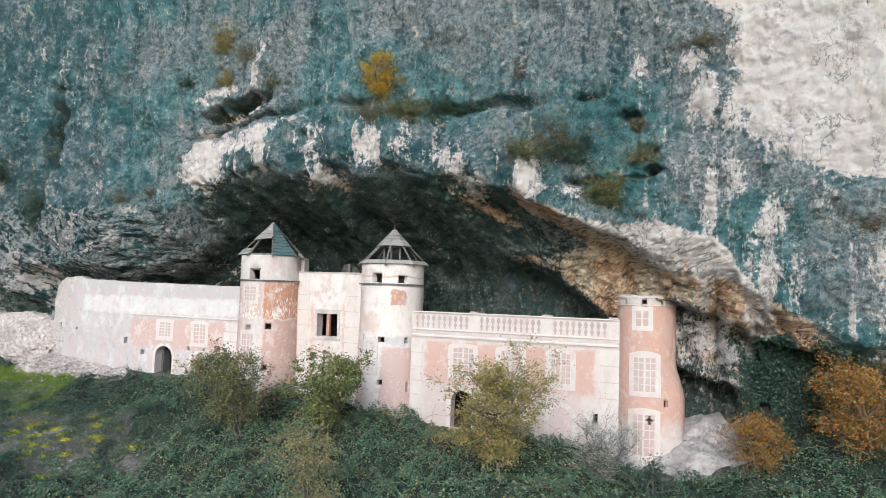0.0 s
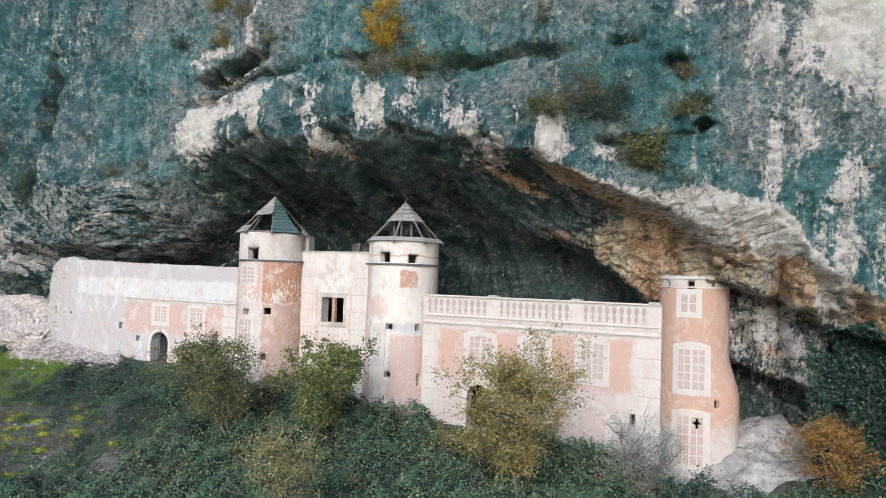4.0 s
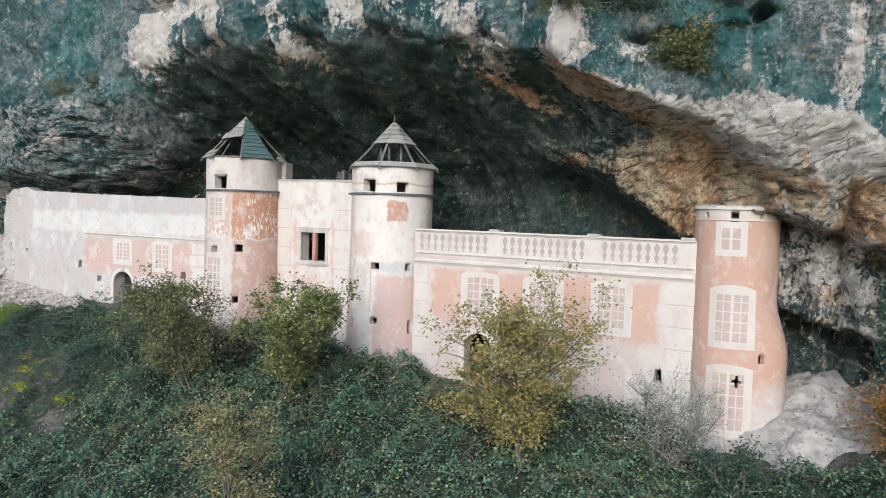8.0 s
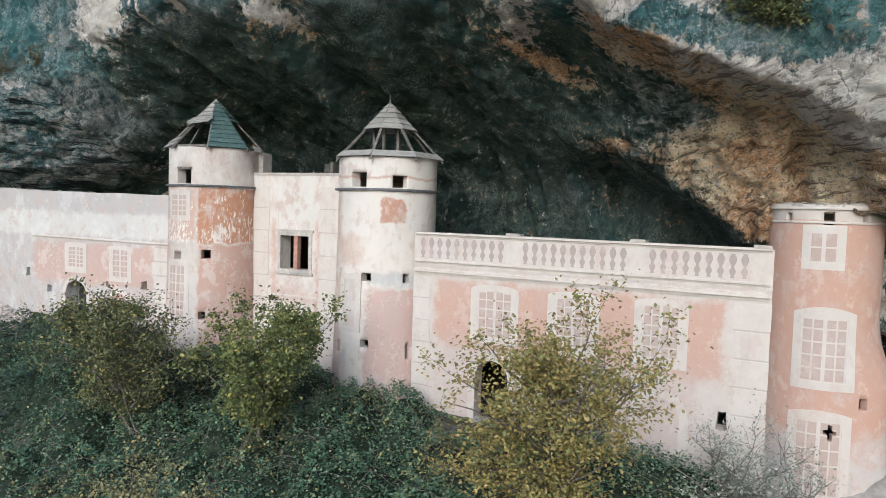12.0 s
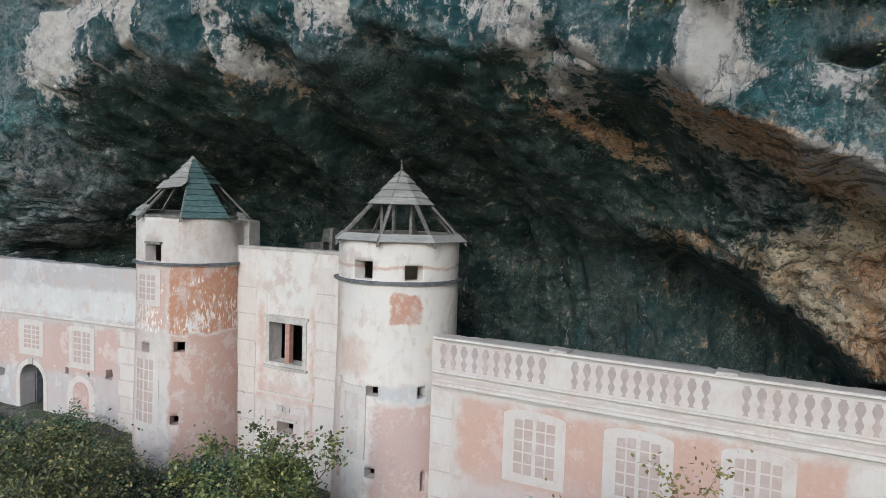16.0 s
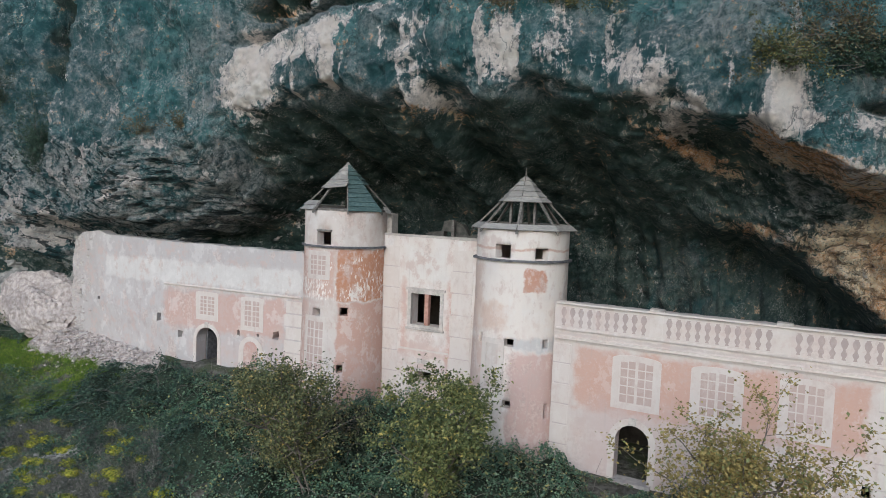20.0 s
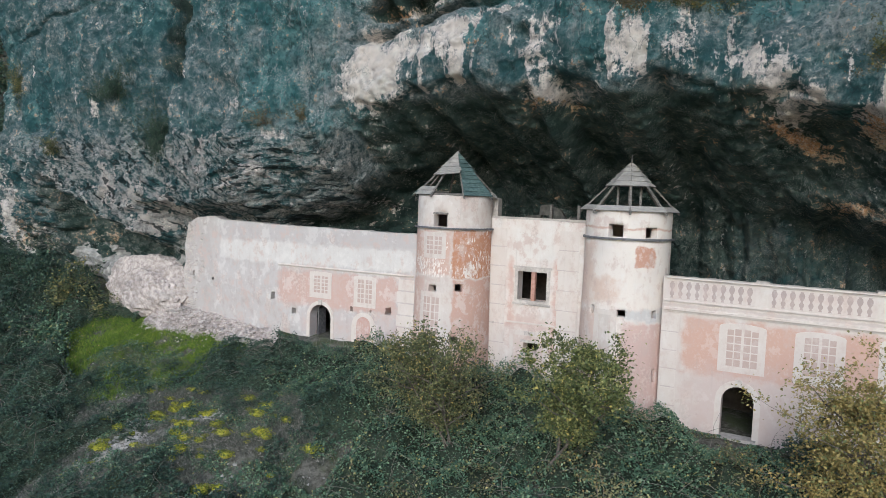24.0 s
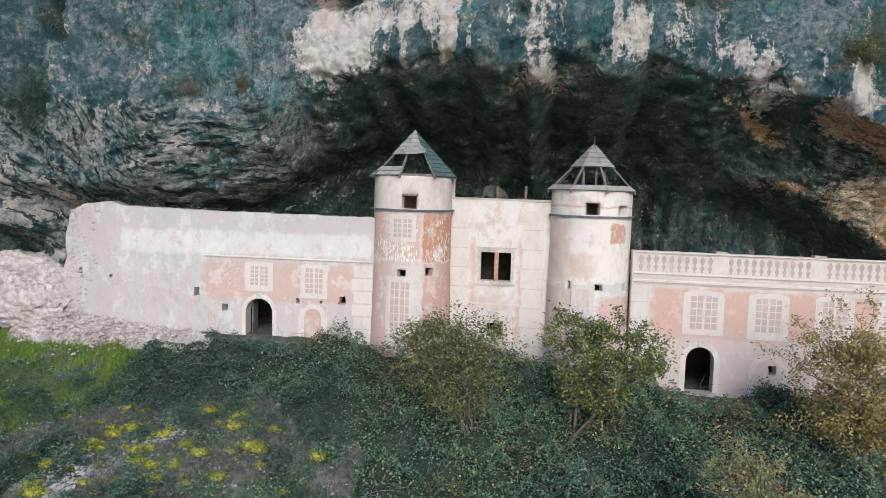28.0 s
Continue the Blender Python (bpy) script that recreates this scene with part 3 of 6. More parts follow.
PALE = [(-37.4, 18.7, 2.2, 1.5, 1.9), (-34.5, 20.0, 2.2, 0.8, 1.5), (-31.6, 20.9, 2.0, 0.45, 1.2), (-28.9, 21.5, 1.6, 0.3, 0.9), (-31.4, 19.4, 0.4, 1.2, 0.8), (-37.2, 24.7, 2.2, 0.45, 1.2), (-33.0, 25.2, 0.6, 1.9, 1.3), (-33.6, 23.0, 0.5, 1.0, 1.2), (-36.2, 22.5, 0.5, 0.9, 1.0), (-38.9, 24.0, 0.7, 0.5, 0.9), (-38.4, 20.6, 0.8, 1.2, 1.3), (-36.0, 21.0, 1.5, 0.35, 1.1),
        (-28.3, 19.6, 0.35, 1.7, 1.2), (-26.4, 17.2, 2.2, 0.35, 0.85), (-22.0, 19.0, 0.6, 1.2, 1.2), (-20.6, 18.9, 0.35, 0.7, 0.9), (-24.6, 18.4, 0.3, 1.0, 0.7), (-17.0, 18.3, 0.6, 0.9, 1.1), (-16.2, 17.4, 0.5, 1.0, 0.9), (-15.5, 16.2, 0.7, 0.7, 1.0), (-14.4, 16.6, 0.6, 0.6, 0.8), (-13.5, 17.6, 0.3, 1.4, 0.7),
        (-11.5, 16.8, 0.8, 1.2, 1.25), (-12.0, 16.0, 1.2, 0.4, 1.0), (-10.4, 16.0, 1.4, 0.4, 0.95), (-9.0, 15.8, 0.8, 0.5, 0.8), (-10.0, 17.6, 0.3, 0.5, 0.8), (-5.0, 23.1, 0.3, 0.6, 0.9), (-7.8, 21.4, 0.6, 0.4, 0.9), (-1.5, 20.8, 0.7, 1.3, 0.9), (-2.3, 23.0, 0.6, 0.9, 0.7), (-1.1, 15.0, 0.4, 2.0, 0.75)]
PALE2 = [(2.0, 11.2, 0.4, 1.3, 0.8), (3.3, 10.4, 0.5, 1.8, 0.85), (2.0, 14.0, 0.7, 1.2, 0.75), (0.4, 16.2, 0.5, 1.0, 0.6), (-1.0, 15.4, 0.35, 1.6, 0.7), (5.4, 8.6, 1.4, 1.0, 0.8), (6.5, 12, 1.5, 1.6, 0.5),
         (-74.5, 9.0, 1.6, 2.2, 0.8), (-59.8, 11.8, 1.0, 0.9, 1.0), (-58.8, 10.6, 1.0, 0.8, 0.8), (-56.6, 11.2, 0.8, 1.0, 1.05), (-56.0, 9.4, 0.9, 0.9, 1.0), (-54.2, 10.2, 0.6, 1.4, 0.9), (-46.3, 13.3, 0.9, 0.5, 1.0), (-45.6, 15.4, 0.6, 0.4, 0.9), (-50.1, 15.3, 0.35, 0.6, 0.8), (-51.3, 14.4, 0.4, 0.6, 0.9), (-48.7, 12.5, 0.6, 0.4, 0.8), (-53.5, 19.4, 0.3, 0.6, 0.9), (-46.4, 14.0, 1.2, 0.6, 0.7), (-48.6, 12.4, 1.6, 0.5, 0.6), (-51.2, 13.6, 0.4, 0.9, 0.6), (-44.6, 15.4, 0.9, 0.4, 0.6), (-61.6, 17.6, 0.4, 0.9, 0.7), (-69.6, 20.6, 0.25, 0.7, 0.8), (-56.4, 29.4, 0.4, 0.9, 0.7)]
TAN = [(-36.6, 22.5, 2.0, 0.7, 0.55), (-26.5, 17.0, 1.5, 0.4, 0.5), (-12.6, 12.0, 1.5, 0.5, 0.5), (-73.0, 8.5, 2.4, 4.0, 0.3), (-66.0, 7.6, 2.5, 1.6, 0.25)]


def build_cliff():
    xs = np.concatenate([np.arange(-92, -80, 0.5), np.arange(-80, -60, 0.18), np.arange(-60, 7, 0.12), np.arange(7, 9, 0.2), np.arange(9, 46, 0.8)])
    zs = np.concatenate([np.arange(-6, 3, 0.6), np.arange(3, 7.5, 0.13), np.arange(7.5, 19, 0.085), np.arange(19, 30, 0.13), np.arange(30, 62, 1.5)])
    gx, gz = np.meshgrid(xs, zs)
    gy = cliff_depth(gx, gz)
    v = np.stack([gx, gy, gz], -1).reshape(-1, 3)
    # push along x as well so that ledges overhang unevenly
    v[:, 0] += 0.12 * FD.fbm(gx * 0.9 + 40, gz * 0.9, 3).ravel()
    v[:, 2] += 0.10 * FC.fbm(gx * 1.3 + 9, gz * 1.3, 3).ravel()
    r, c = gx.shape
    i = np.arange(r * c).reshape(r, c)
    f = np.stack([i[:-1, :-1], i[:-1, 1:], i[1:, 1:], i[1:, :-1]], -1).reshape(-1, 4)
    me = mesh_from("cliff", v, f, True)
    lip = interp(gx, LIP_X, LIP_Z)
    pale = np.maximum(blobs(gx, gz, PALE), blobs(gx, gz, PALE2))
    pale = pale + 0.24 * FA.fbm(gx * 0.6, gz * 0.22, 3)
    west = (1 - smooth(-43, -37.5, gx)) * (1 - smooth(14, 17, gz))
    zone = interp(gx, [-40.5, -38.5, -31, -27, -20, -15], [0, 1, 1, 0.6, 0.45, 0]) * smooth(-0.3, 0.5, gz - lip) * (1 - smooth(2.0, 3.6, gz - lip - 0.08 * (gx + 38)))
    pale = pale + 0.3 * zone + 0.85 * zone * FD.fbm(gx * 1.1, gz * 0.1, 4, 0.6)
    pale = pale + west * 0.75 * np.clip(bedding(gx, gz + 0.35 * np.sin(gx * 0.12)) - 0.9, 0, 1)
    rim = smooth(-12, -8.5, gx) * (1 - smooth(0.2, 1.4, gx)) * smooth(0.5, -0.1, gz + 0.4 * (1 - smooth(-6.5, -4, gx)) - rim_of_pale(gx)) * smooth(-0.75, -0.1, gz - lip)
    pale = np.maximum(pale, rim * (0.95 + 0.4 * FD.fbm(gx * 0.9, gz * 0.7, 4, 0.6)))
    corner = smooth(-0.9, 0.9, gx - interp(gz, [15, 16.4, 17.4, 18.8, 21.2, 25.4, 27, 32], [9, 5.4, 2.8, 0.6, 1.2, 0.0, -2.5, -3]) + 0.9 * FA.fbm(gx * 0.4, gz * 0.4, 4, 0.6))
    pale = np.maximum(pale, corner * (1.15 + 0.3 * FC.fbm(gx * 0.5, gz * 0.5, 4, 0.6)))
    east = smooth(-8.5, 1.5, gx)
    pale = pale + east * (0.24 + 0.42 * FD.fbm(gx * 1.2, gz * 0.1, 4, 0.6) * (0.5 + 0.5 * smooth(15, 11, gz)))
    tan = blobs(gx, gz, TAN)
    foot = foot_of_tan(gx)
    eave = smooth(-14, -10, gx) * (1 - smooth(3.5, 5.5, gx)) * smooth(0.4, -0.3, gz - np.maximum(lip, rim_of_pale(gx) - 0.3)) * smooth(-0.5, 0.3, gz - foot)
    # Less ochre on the roof and in the hollow patch: shade painted in.
    roof = smooth(-0.2, 0.5, gz - crease_of_tan(gx)) * (1 - smooth(-5, -3, gx))
    tan = np.maximum(tan, interp(gx, [-13, -11, -9, -7.5, 0, 2, 5], [0.32, 0.42, 0.66, 1.05, 1.05, 0.8, 0.55]) * (1 - 0.35 * roof) * eave)
    tan = tan - 1.0 * blobs(gx, gz + 0.3 * (gx + 11.5), [(-11.7, 13.5, 2.3, 0.85, 1.0), (-14.2, 14.0, 1.5, 0.5, 0.8)])
    tan = np.maximum(tan, blobs(gx, gz + 0.5 * (gx + 15.3), [(-15.2, 15.2, 2.1, 0.42, 0.72)]))
    strip = smooth(-13.6, -12.2, gx) * (1 - smooth(-5, -3.5, gx)) * smooth(-0.25, 0.1, lip - gz) * (1 - smooth(0.5, 1.1, lip - gz))
    tan = np.maximum(tan, 0.7 * strip)
    block = smooth(-4.6, -3.6, gx) * (1 - smooth(1.2, 2.0, gx)) * smooth(0.2, -0.3, gz - foot) * smooth(3.9, 4.9, gz + 0.3 * gx)
    pale = np.maximum(pale, block * (0.62 + 0.3 * FD.fbm(gx * 0.8, gz * 0.8, 4, 0.6)))
    tan = np.maximum(tan, block * (0.3 + 0.5 * FA.fbm(gx * 0.6, gz * 0.9, 3, 0.6)))
    # The undercut loses film and pale stone: its shade put into the colour.
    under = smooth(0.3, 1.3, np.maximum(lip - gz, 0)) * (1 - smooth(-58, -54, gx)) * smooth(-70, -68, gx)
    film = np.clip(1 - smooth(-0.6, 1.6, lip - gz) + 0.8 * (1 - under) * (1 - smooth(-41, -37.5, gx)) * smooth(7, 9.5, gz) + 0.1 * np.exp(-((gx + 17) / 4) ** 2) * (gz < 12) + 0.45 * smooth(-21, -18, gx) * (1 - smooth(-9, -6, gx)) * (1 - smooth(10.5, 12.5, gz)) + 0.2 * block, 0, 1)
    # Cleft and pocket lose the film; the dark colour stands for their shadow.
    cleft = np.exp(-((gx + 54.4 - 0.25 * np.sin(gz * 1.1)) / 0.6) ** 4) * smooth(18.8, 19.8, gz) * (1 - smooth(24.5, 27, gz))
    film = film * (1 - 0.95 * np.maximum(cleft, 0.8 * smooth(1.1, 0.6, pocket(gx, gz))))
    # The hollow behind the wing is blackened by colour too, as shade.
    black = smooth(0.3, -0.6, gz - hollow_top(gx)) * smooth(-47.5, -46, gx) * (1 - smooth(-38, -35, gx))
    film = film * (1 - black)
    d = np.maximum(lip - gz, 0)
    u, v = strata_coords(gx, gz, gy - 41.5)
    # Third strata value: shade painted on the west end, plus the lip's stain.
    me.attributes.new("strata", "FLOAT_VECTOR", "POINT").data.foreach_set("vector", np.stack([u * (0.55 + 0.5 * smooth(-42, -36, gx)), v * (2.6 - 1.2 * smooth(-42, -36, gx) + 2.4 * smooth(-14, -9, gx)), 40 * np.maximum(1 - smooth(-54, -40, gx), 1.1 * smooth(-42, -38, gx) * (1 - smooth(-12, -8, gx)) * smooth(-0.5, 0.6, gz - lip) * (1 - smooth(1.4, 3.4, gz - lip)))], -1).astype(np.float32).ravel())
    bedded = (1 - smooth(-42.5, -38.0, gx)) * (1 - smooth(14.5, 16.5, gz)) * smooth(5, 7, gz) * (0.35 + 0.65 * smooth(-76, -62, gx))
    bedded = np.maximum(bedded * (1 - 0.7 * under), 0.12 * smooth(0, 2, d))
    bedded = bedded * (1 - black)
    bedded = np.maximum(bedded, 0.75 * np.maximum(eave, 0.6 * block))
    pale = pale - 0.6 * under
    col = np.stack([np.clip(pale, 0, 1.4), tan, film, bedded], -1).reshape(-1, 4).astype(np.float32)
    a = me.color_attributes.new("mineral_shade", "FLOAT_COLOR", "POINT")
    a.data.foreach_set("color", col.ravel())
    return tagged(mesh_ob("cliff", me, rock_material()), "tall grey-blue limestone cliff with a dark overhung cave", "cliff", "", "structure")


build_cliff()


# ---- ground ----
BASE_X = [-95, -75, -66, -60, -55, -50, -43, -38, -34, -28, -22, -17, -12, -6, -2, 2, 6, 14, 45]
BASE_Z = [6.0, 5.0, 3.6, 2.6, 2.5, 2.4, 2.3, 2.2, 1.4, 0.9, 0.35, 0.15, -0.1, -0.6, -0.2, 1.0, 2.0, 3.0, 5.0]


def ground_z(x, y, rough=True):
    x, y = np.asarray(x, float), np.asarray(y, float)
    zb = interp(x, BASE_X, BASE_Z)
    s = interp(x, [-95, -60, -45, -36, -25, -10, 10], [0.45, 0.42, 0.4, 0.38, 0.26, 0.2, 0.25])
    d = np.maximum(44.2 - y, 0)
    z = zb - s * np.minimum(d, 26) - 0.05 * np.clip(d - 26, 0, 60) + 0.15 * np.maximum(y - 46, 0) * (x < -56)
    if rough:
        k = np.clip((60 - np.abs(y - 30)) / 20, 0, 1)
        z = z + k * (0.35 * FA.fbm(x * 0.16, y * 0.16, 3) * smooth(44, 40, y) + 0.08 * FB.fbm(x * 0.9, y * 0.9, 3))
    return z


def ground_material():
    n = Nodes("stony_earth")
    p = n.pos()
    a, b, s = n.noise(p, 0.6, 6), n.noise(p, 4.0, 8, 0.65), n.noise(p, 14, 5, 0.7)
    c = n.mix(n.ramp(b, 0.35, 0.65), (0.06, 0.058, 0.045), (0.17, 0.16, 0.14))
    c = n.mix(n.ramp(a, 0.45, 0.62), c, (0.07, 0.085, 0.045))
    c = n.mix(n.math("MULTIPLY", n.ramp(s, 0.58, 0.72), 0.45), c, (0.38, 0.37, 0.35))
    n.bump(n.math("ADD", b, n.math("MULTIPLY", s, 0.5)), 0.6, 0.08)
    return n.done(c, 0.97)


def build_ground():
    xs = np.concatenate([[-3000, -900, -300, -160], np.arange(-110, -76, 2), np.arange(-76, 14, 0.35), np.arange(14, 50, 2), [90, 200, 600, 3000]])
    ys = np.concatenate([[-3000, -900, -300, -120, -60], np.arange(-30, 22, 3), np.arange(22, 50, 0.35), [52, 56, 62, 75, 110, 300, 1200, 3000]])
    gx, gy = np.meshgrid(xs, ys)
    gz = ground_z(gx, gy)
    r, c = gx.shape
    i = np.arange(r * c).reshape(r, c)
    f = np.stack([i[:-1, :-1], i[:-1, 1:], i[1:, 1:], i[1:, :-1]], -1).reshape(-1, 4)
    me = mesh_from("ground", np.stack([gx, gy, gz], -1).reshape(-1, 3), f, True)
    return tagged(mesh_ob("ground", me, ground_material()), "steep stony hillside earth below the castle", "ground", "", "structure")


build_ground()


# ---- castle: flat walls ----
def arch_loop(x0, x1, z0, z1, rise=None, steps=10):
    """The outline of an opening with a round (or segmental) head."""
    r = (x1 - x0) / 2
    rise = r if rise is None else rise
    cx, spring = (x0 + x1) / 2, z1 - rise
    top = [(cx + r * math.cos(math.pi * k / steps), spring + rise * math.sin(math.pi * k / steps)) for k in range(steps + 1)]
    return [(x0, z0), (x1, z0)] + top


def rect_loop(x0, x1, z0, z1, ragged=0.0):
    pts = [(x0, z0), (x1, z0), (x1, z1), (x0, z1)]
    if ragged:
        pts = [(x0, z0), ((x0 + x1) / 2, z0), (x1, z0), (x1, (z0 + z1) / 2), (x1, z1), ((x0 + x1) / 2, z1), (x0, z1), (x0, (z0 + z1) / 2)]
        pts = [(x + RNG.uniform(-ragged, ragged), z + RNG.uniform(-ragged, ragged)) for x, z in pts]
    return pts


def panel(outer, holes, y, thick, toward=1):
    """A wall: an outline with holes in the plane y, with thickness away from the viewer."""
    bm = bmesh.new()
    edges = []
    for loop in [outer] + list(holes):
        vs = [bm.verts.new((x, y, z)) for x, z in loop]
        edges += [bm.edges.new((vs[k], vs[(k + 1) % len(vs)])) for k in range(len(vs))]
    bmesh.ops.triangle_fill(bm, edges=edges, use_beauty=True, use_dissolve=False)
    made = bmesh.ops.extrude_face_region(bm, geom=bm.faces[:])["geom"]
    bmesh.ops.translate(bm, verts=[g for g in made if isinstance(g, bmesh.types.BMVert)], vec=(0, thick, 0))
    bmesh.ops.recalc_face_normals(bm, faces=bm.faces[:])
    return bm


def plate(loop, y, proud=0.012):
    """A thin coat laid on a wall whose face is the plane y."""
    return panel(loop, [], y - proud, proud)


def frame_plate(outer, inner, y, proud=0.02):
    """A flat surround; one whose inner outline reaches its foot stays open below."""
    if min(z for _, z in inner) > min(z for _, z in outer) + 0.01:
        return panel(outer, [inner], y - proud, proud)
    foot = min(z for _, z in outer)
    jamb = [(x, max(z, foot)) for x, z in inner]
    return panel(outer[1:] + outer[:1] + [jamb[0]] + jamb[:1:-1] + [jamb[1]], [], y - proud, proud)


def ragged_top(x0, x1, points, amount, step=0.35):
    """Points along a worn wall top from x0 to x1."""
    xs = np.arange(x0, x1, step)
    return [(float(x), float(interp(x, [p[0] for p in points], [p[1] for p in points]) + RNG.uniform(-amount, amount))) for x in xs]


def painted_window(parent, y, x0, x1, z0, z1, ix0, ix1, iz0, iz1, rise=0.12, rows=5, label="faded painted sash window with white surround"):
    """A window painted on plaster: surround, ground and panes, two leaves of two panes' width."""
    w = part("painted_window", frame_plate(arch_loop(x0, x1, z0, z1, rise), arch_loop(ix0, ix1, iz0, iz1, rise), y), M_WHITE, parent, label)
    part("painted_field", plate(arch_loop(ix0, ix1, iz0, iz1, rise), y, 0.006), M_WHITE, w)
    bar, mull = 0.055, 0.13
    wide = (ix1 - ix0 - mull - 4 * bar) / 4
    tall = (iz1 - iz0 - bar) / rows - bar
    for c in range(4):
        px = ix0 + bar + c * (wide + bar) + (mull - bar + 0.0 if c > 1 else 0)
        for r in range(rows):
            pz = iz0 + bar + r * (tall + bar)
            mid = (px + wide / 2 - (ix0 + ix1) / 2) / ((ix1 - ix0) / 2)
            top = pz + tall if r < rows - 1 else min(pz + tall, iz1 - rise * (1 - math.sqrt(max(0, 1 - mid * mid))) - bar)
            part("pane", plate(rect_loop(px, px + wide, pz, top), y, 0.012), M_PANE, w)
    return w


def quoins(parent, y, x0, x1, z0, z1, count, shift=0.1):
    """A painted pilaster of alternating long and short blocks with shadow lines."""
    h = (z1 - z0) / count
    for k in range(count):
        a, b = z0 + k * h, z0 + (k + 1) * h - 0.09
        off = shift if k % 2 else 0
        q = part("painted_quoin", plate(rect_loop(x0 + off, x1 - off * 0.5, a, b), y, 0.02 if k % 2 else 0.026), M_WHITE, parent)
        part("painted_shadow", plate(rect_loop(x0 + off, x1 - off * 0.5, a - 0.07, a - 0.02), y, 0.007), M_LINE, q)


def moulding(parent, y, x0, x1, z0, z1, out, material, name="cornice", label=""):
    bm = bmesh.new()
    steps = [(0.0, out * 0.35), (0.3, out * 0.55), (0.55, out), (1.0, out * 0.9)]
    n = max(2, int((x1 - x0) / 0.6))
    xs = np.linspace(x0, x1, n)
    rings = []
    for x in xs:
        prof = [(y + 0.02, z0)] + [(y - o * RNG.uniform(0.9, 1.08), z0 + s * (z1 - z0)) for s, o in steps] + [(y + 0.02, z1 + 0.01)]
        rings.append([bm.verts.new((x, a, b)) for a, b in prof])
    for p, q in zip(rings, rings[1:]):
        for k in range(len(p) - 1):
            bm.faces.new((p[k], q[k], q[k + 1], p[k + 1]))
    for e, ring in ((0, rings[0]), (1, rings[-1])):
        bm.faces.new(ring if e else ring[::-1])
    bmesh.ops.recalc_face_normals(bm, faces=bm.faces[:])
    return part(name, bm, material, parent, label)


def boxed(parent, name, material, *dims, label="", jitter=0.0):
    bm = bmesh.new()
    box(bm, *dims, jitter=jitter)
    return part(name, bm, material, parent, label)


STONES = []
for k in range(6):
    sb = bmesh.new()
    bmesh.ops.create_icosphere(sb, subdivisions=1, radius=0.5)
    for v in sb.verts:
        v.co *= RNG.uniform(0.72, 1.12)
        v.co = Vector((max(-0.42, min(0.42, v.co.x)), max(-0.4, min(0.4, v.co.y)), max(-0.36, min(0.36, v.co.z))))
    me = bpy.data.meshes.new("stone")
    sb.to_mesh(me)
    sb.free()
    me.materials.append(M_STONE)
    STONES.append(me)


def stone_part(parent, x, y, z, sx, sy, sz, turn=0.0, name="stone", pool=STONES):
    ob = new(name, pool[RNG.randint(len(pool))])
    ob.parent = parent
    if parent.type == "EMPTY":
        ob.matrix_parent_inverse = Matrix.Translation(-parent.location)
    ob.matrix_basis = Matrix.Translation((x, y, z)) @ Euler((RNG.uniform(-0.3, 0.3), RNG.uniform(-0.3, 0.3), turn)).to_matrix().to_4x4() @ Matrix.Diagonal((sx, sy, sz, 1))
    return ob


# long wing
YL = 44.0
wing = thing("castle_wing", (-45, YL, 2.2), "long low whitewashed castle wing with faded pink painted panels", "castle wing")
M_WING = plaster("wing_plaster", (0.67, 0.66, 0.665), (0.58, 0.55, 0.545), 0.5, 0.42, [
    (-46.0, -36.9, 4.0, 6.85, 0.5, (0.70, 0.47, 0.40), 0.85),
    (-44.5, -36.0, 2.0, 4.4, 1.2, (0.70, 0.56, 0.53), 0.5),
    (-51.0, -34.0, 8.5, 9.9, 0.12, (0.60, 0.56, 0.56), 0.6),
    (-56.0, -51.0, 2.0, 10.4, 0.8, (0.58, 0.54, 0.52), 0.55),
    (-51.0, -45.5, 7.0, 8.7, 0.9, (0.66, 0.6, 0.58), 0.45),
    (-51.0, -36.0, 6.9, 8.5, 0.25, (0.84, 0.81, 0.78), 0.7)])
top = ragged_top(-54.2, -35.6, [(-54.3, 9.3), (-53.4, 9.75), (-51.7, 9.95), (-51.0, 9.68), (-45.7, 9.56), (-35.8, 9.5)], 0.035)
left = [(-54.95 + 0.08 * math.sin(z * 3.1) + 0.075 * (z - 3.4) + RNG.uniform(-0.07, 0.07), z) for z in np.arange(1.2, 9.2, 0.3)]
outer = [(-35.6, 0.4)] + top[::-1] + left[::-1]
holes = [arch_loop(-43.28, -41.66, 2.2, 4.51)] + [rect_loop(*h, ragged=0.05) for h in (
    (-46.55, -46.2, 4.5, 4.98), (-44.75, -44.37, 3.66, 4.08), (-40.22, -40.0, 4.3, 4.62), (-37.68, -37.26, 4.38, 4.86),
    (-53.88, -53.64, 5.5, 5.88), (-51.92, -51.7, 5.34, 5.56), (-38.8, -38.66, 4.4, 4.53))]
part("wall", panel(outer, holes, YL, 0.75), M_WING, wing)
# Back wall and slab added to close the wing, so openings stay dark.
boxed(wing, "back_wall", M_INNER_SHADE, -54.5, -35.6, YL + 5.5, YL + 6.0, 0.4, 8.4)
boxed(wing, "roof_slab", M_INNER_SHADE, -54.3, -35.6, YL + 0.76, YL + 8, 8.45, 8.8)
boxed(wing, "end_wall", M_STONE, -54.7, -54.1, YL + 0.76, YL + 6.0, 1.0, 8.4)
moulding(wing, YL, -45.9, -35.75, 6.83, 6.98, 0.1, M_WHITE)
painted_window(wing, YL, -43.35, -41.66, 4.95, 6.68, -43.06, -41.9, 5.24, 6.46, 0.06, 5)
painted_window(wing, YL, -39.96, -38.36, 4.68, 6.66, -39.73, -38.6, 4.91, 6.5, 0.06, 5)
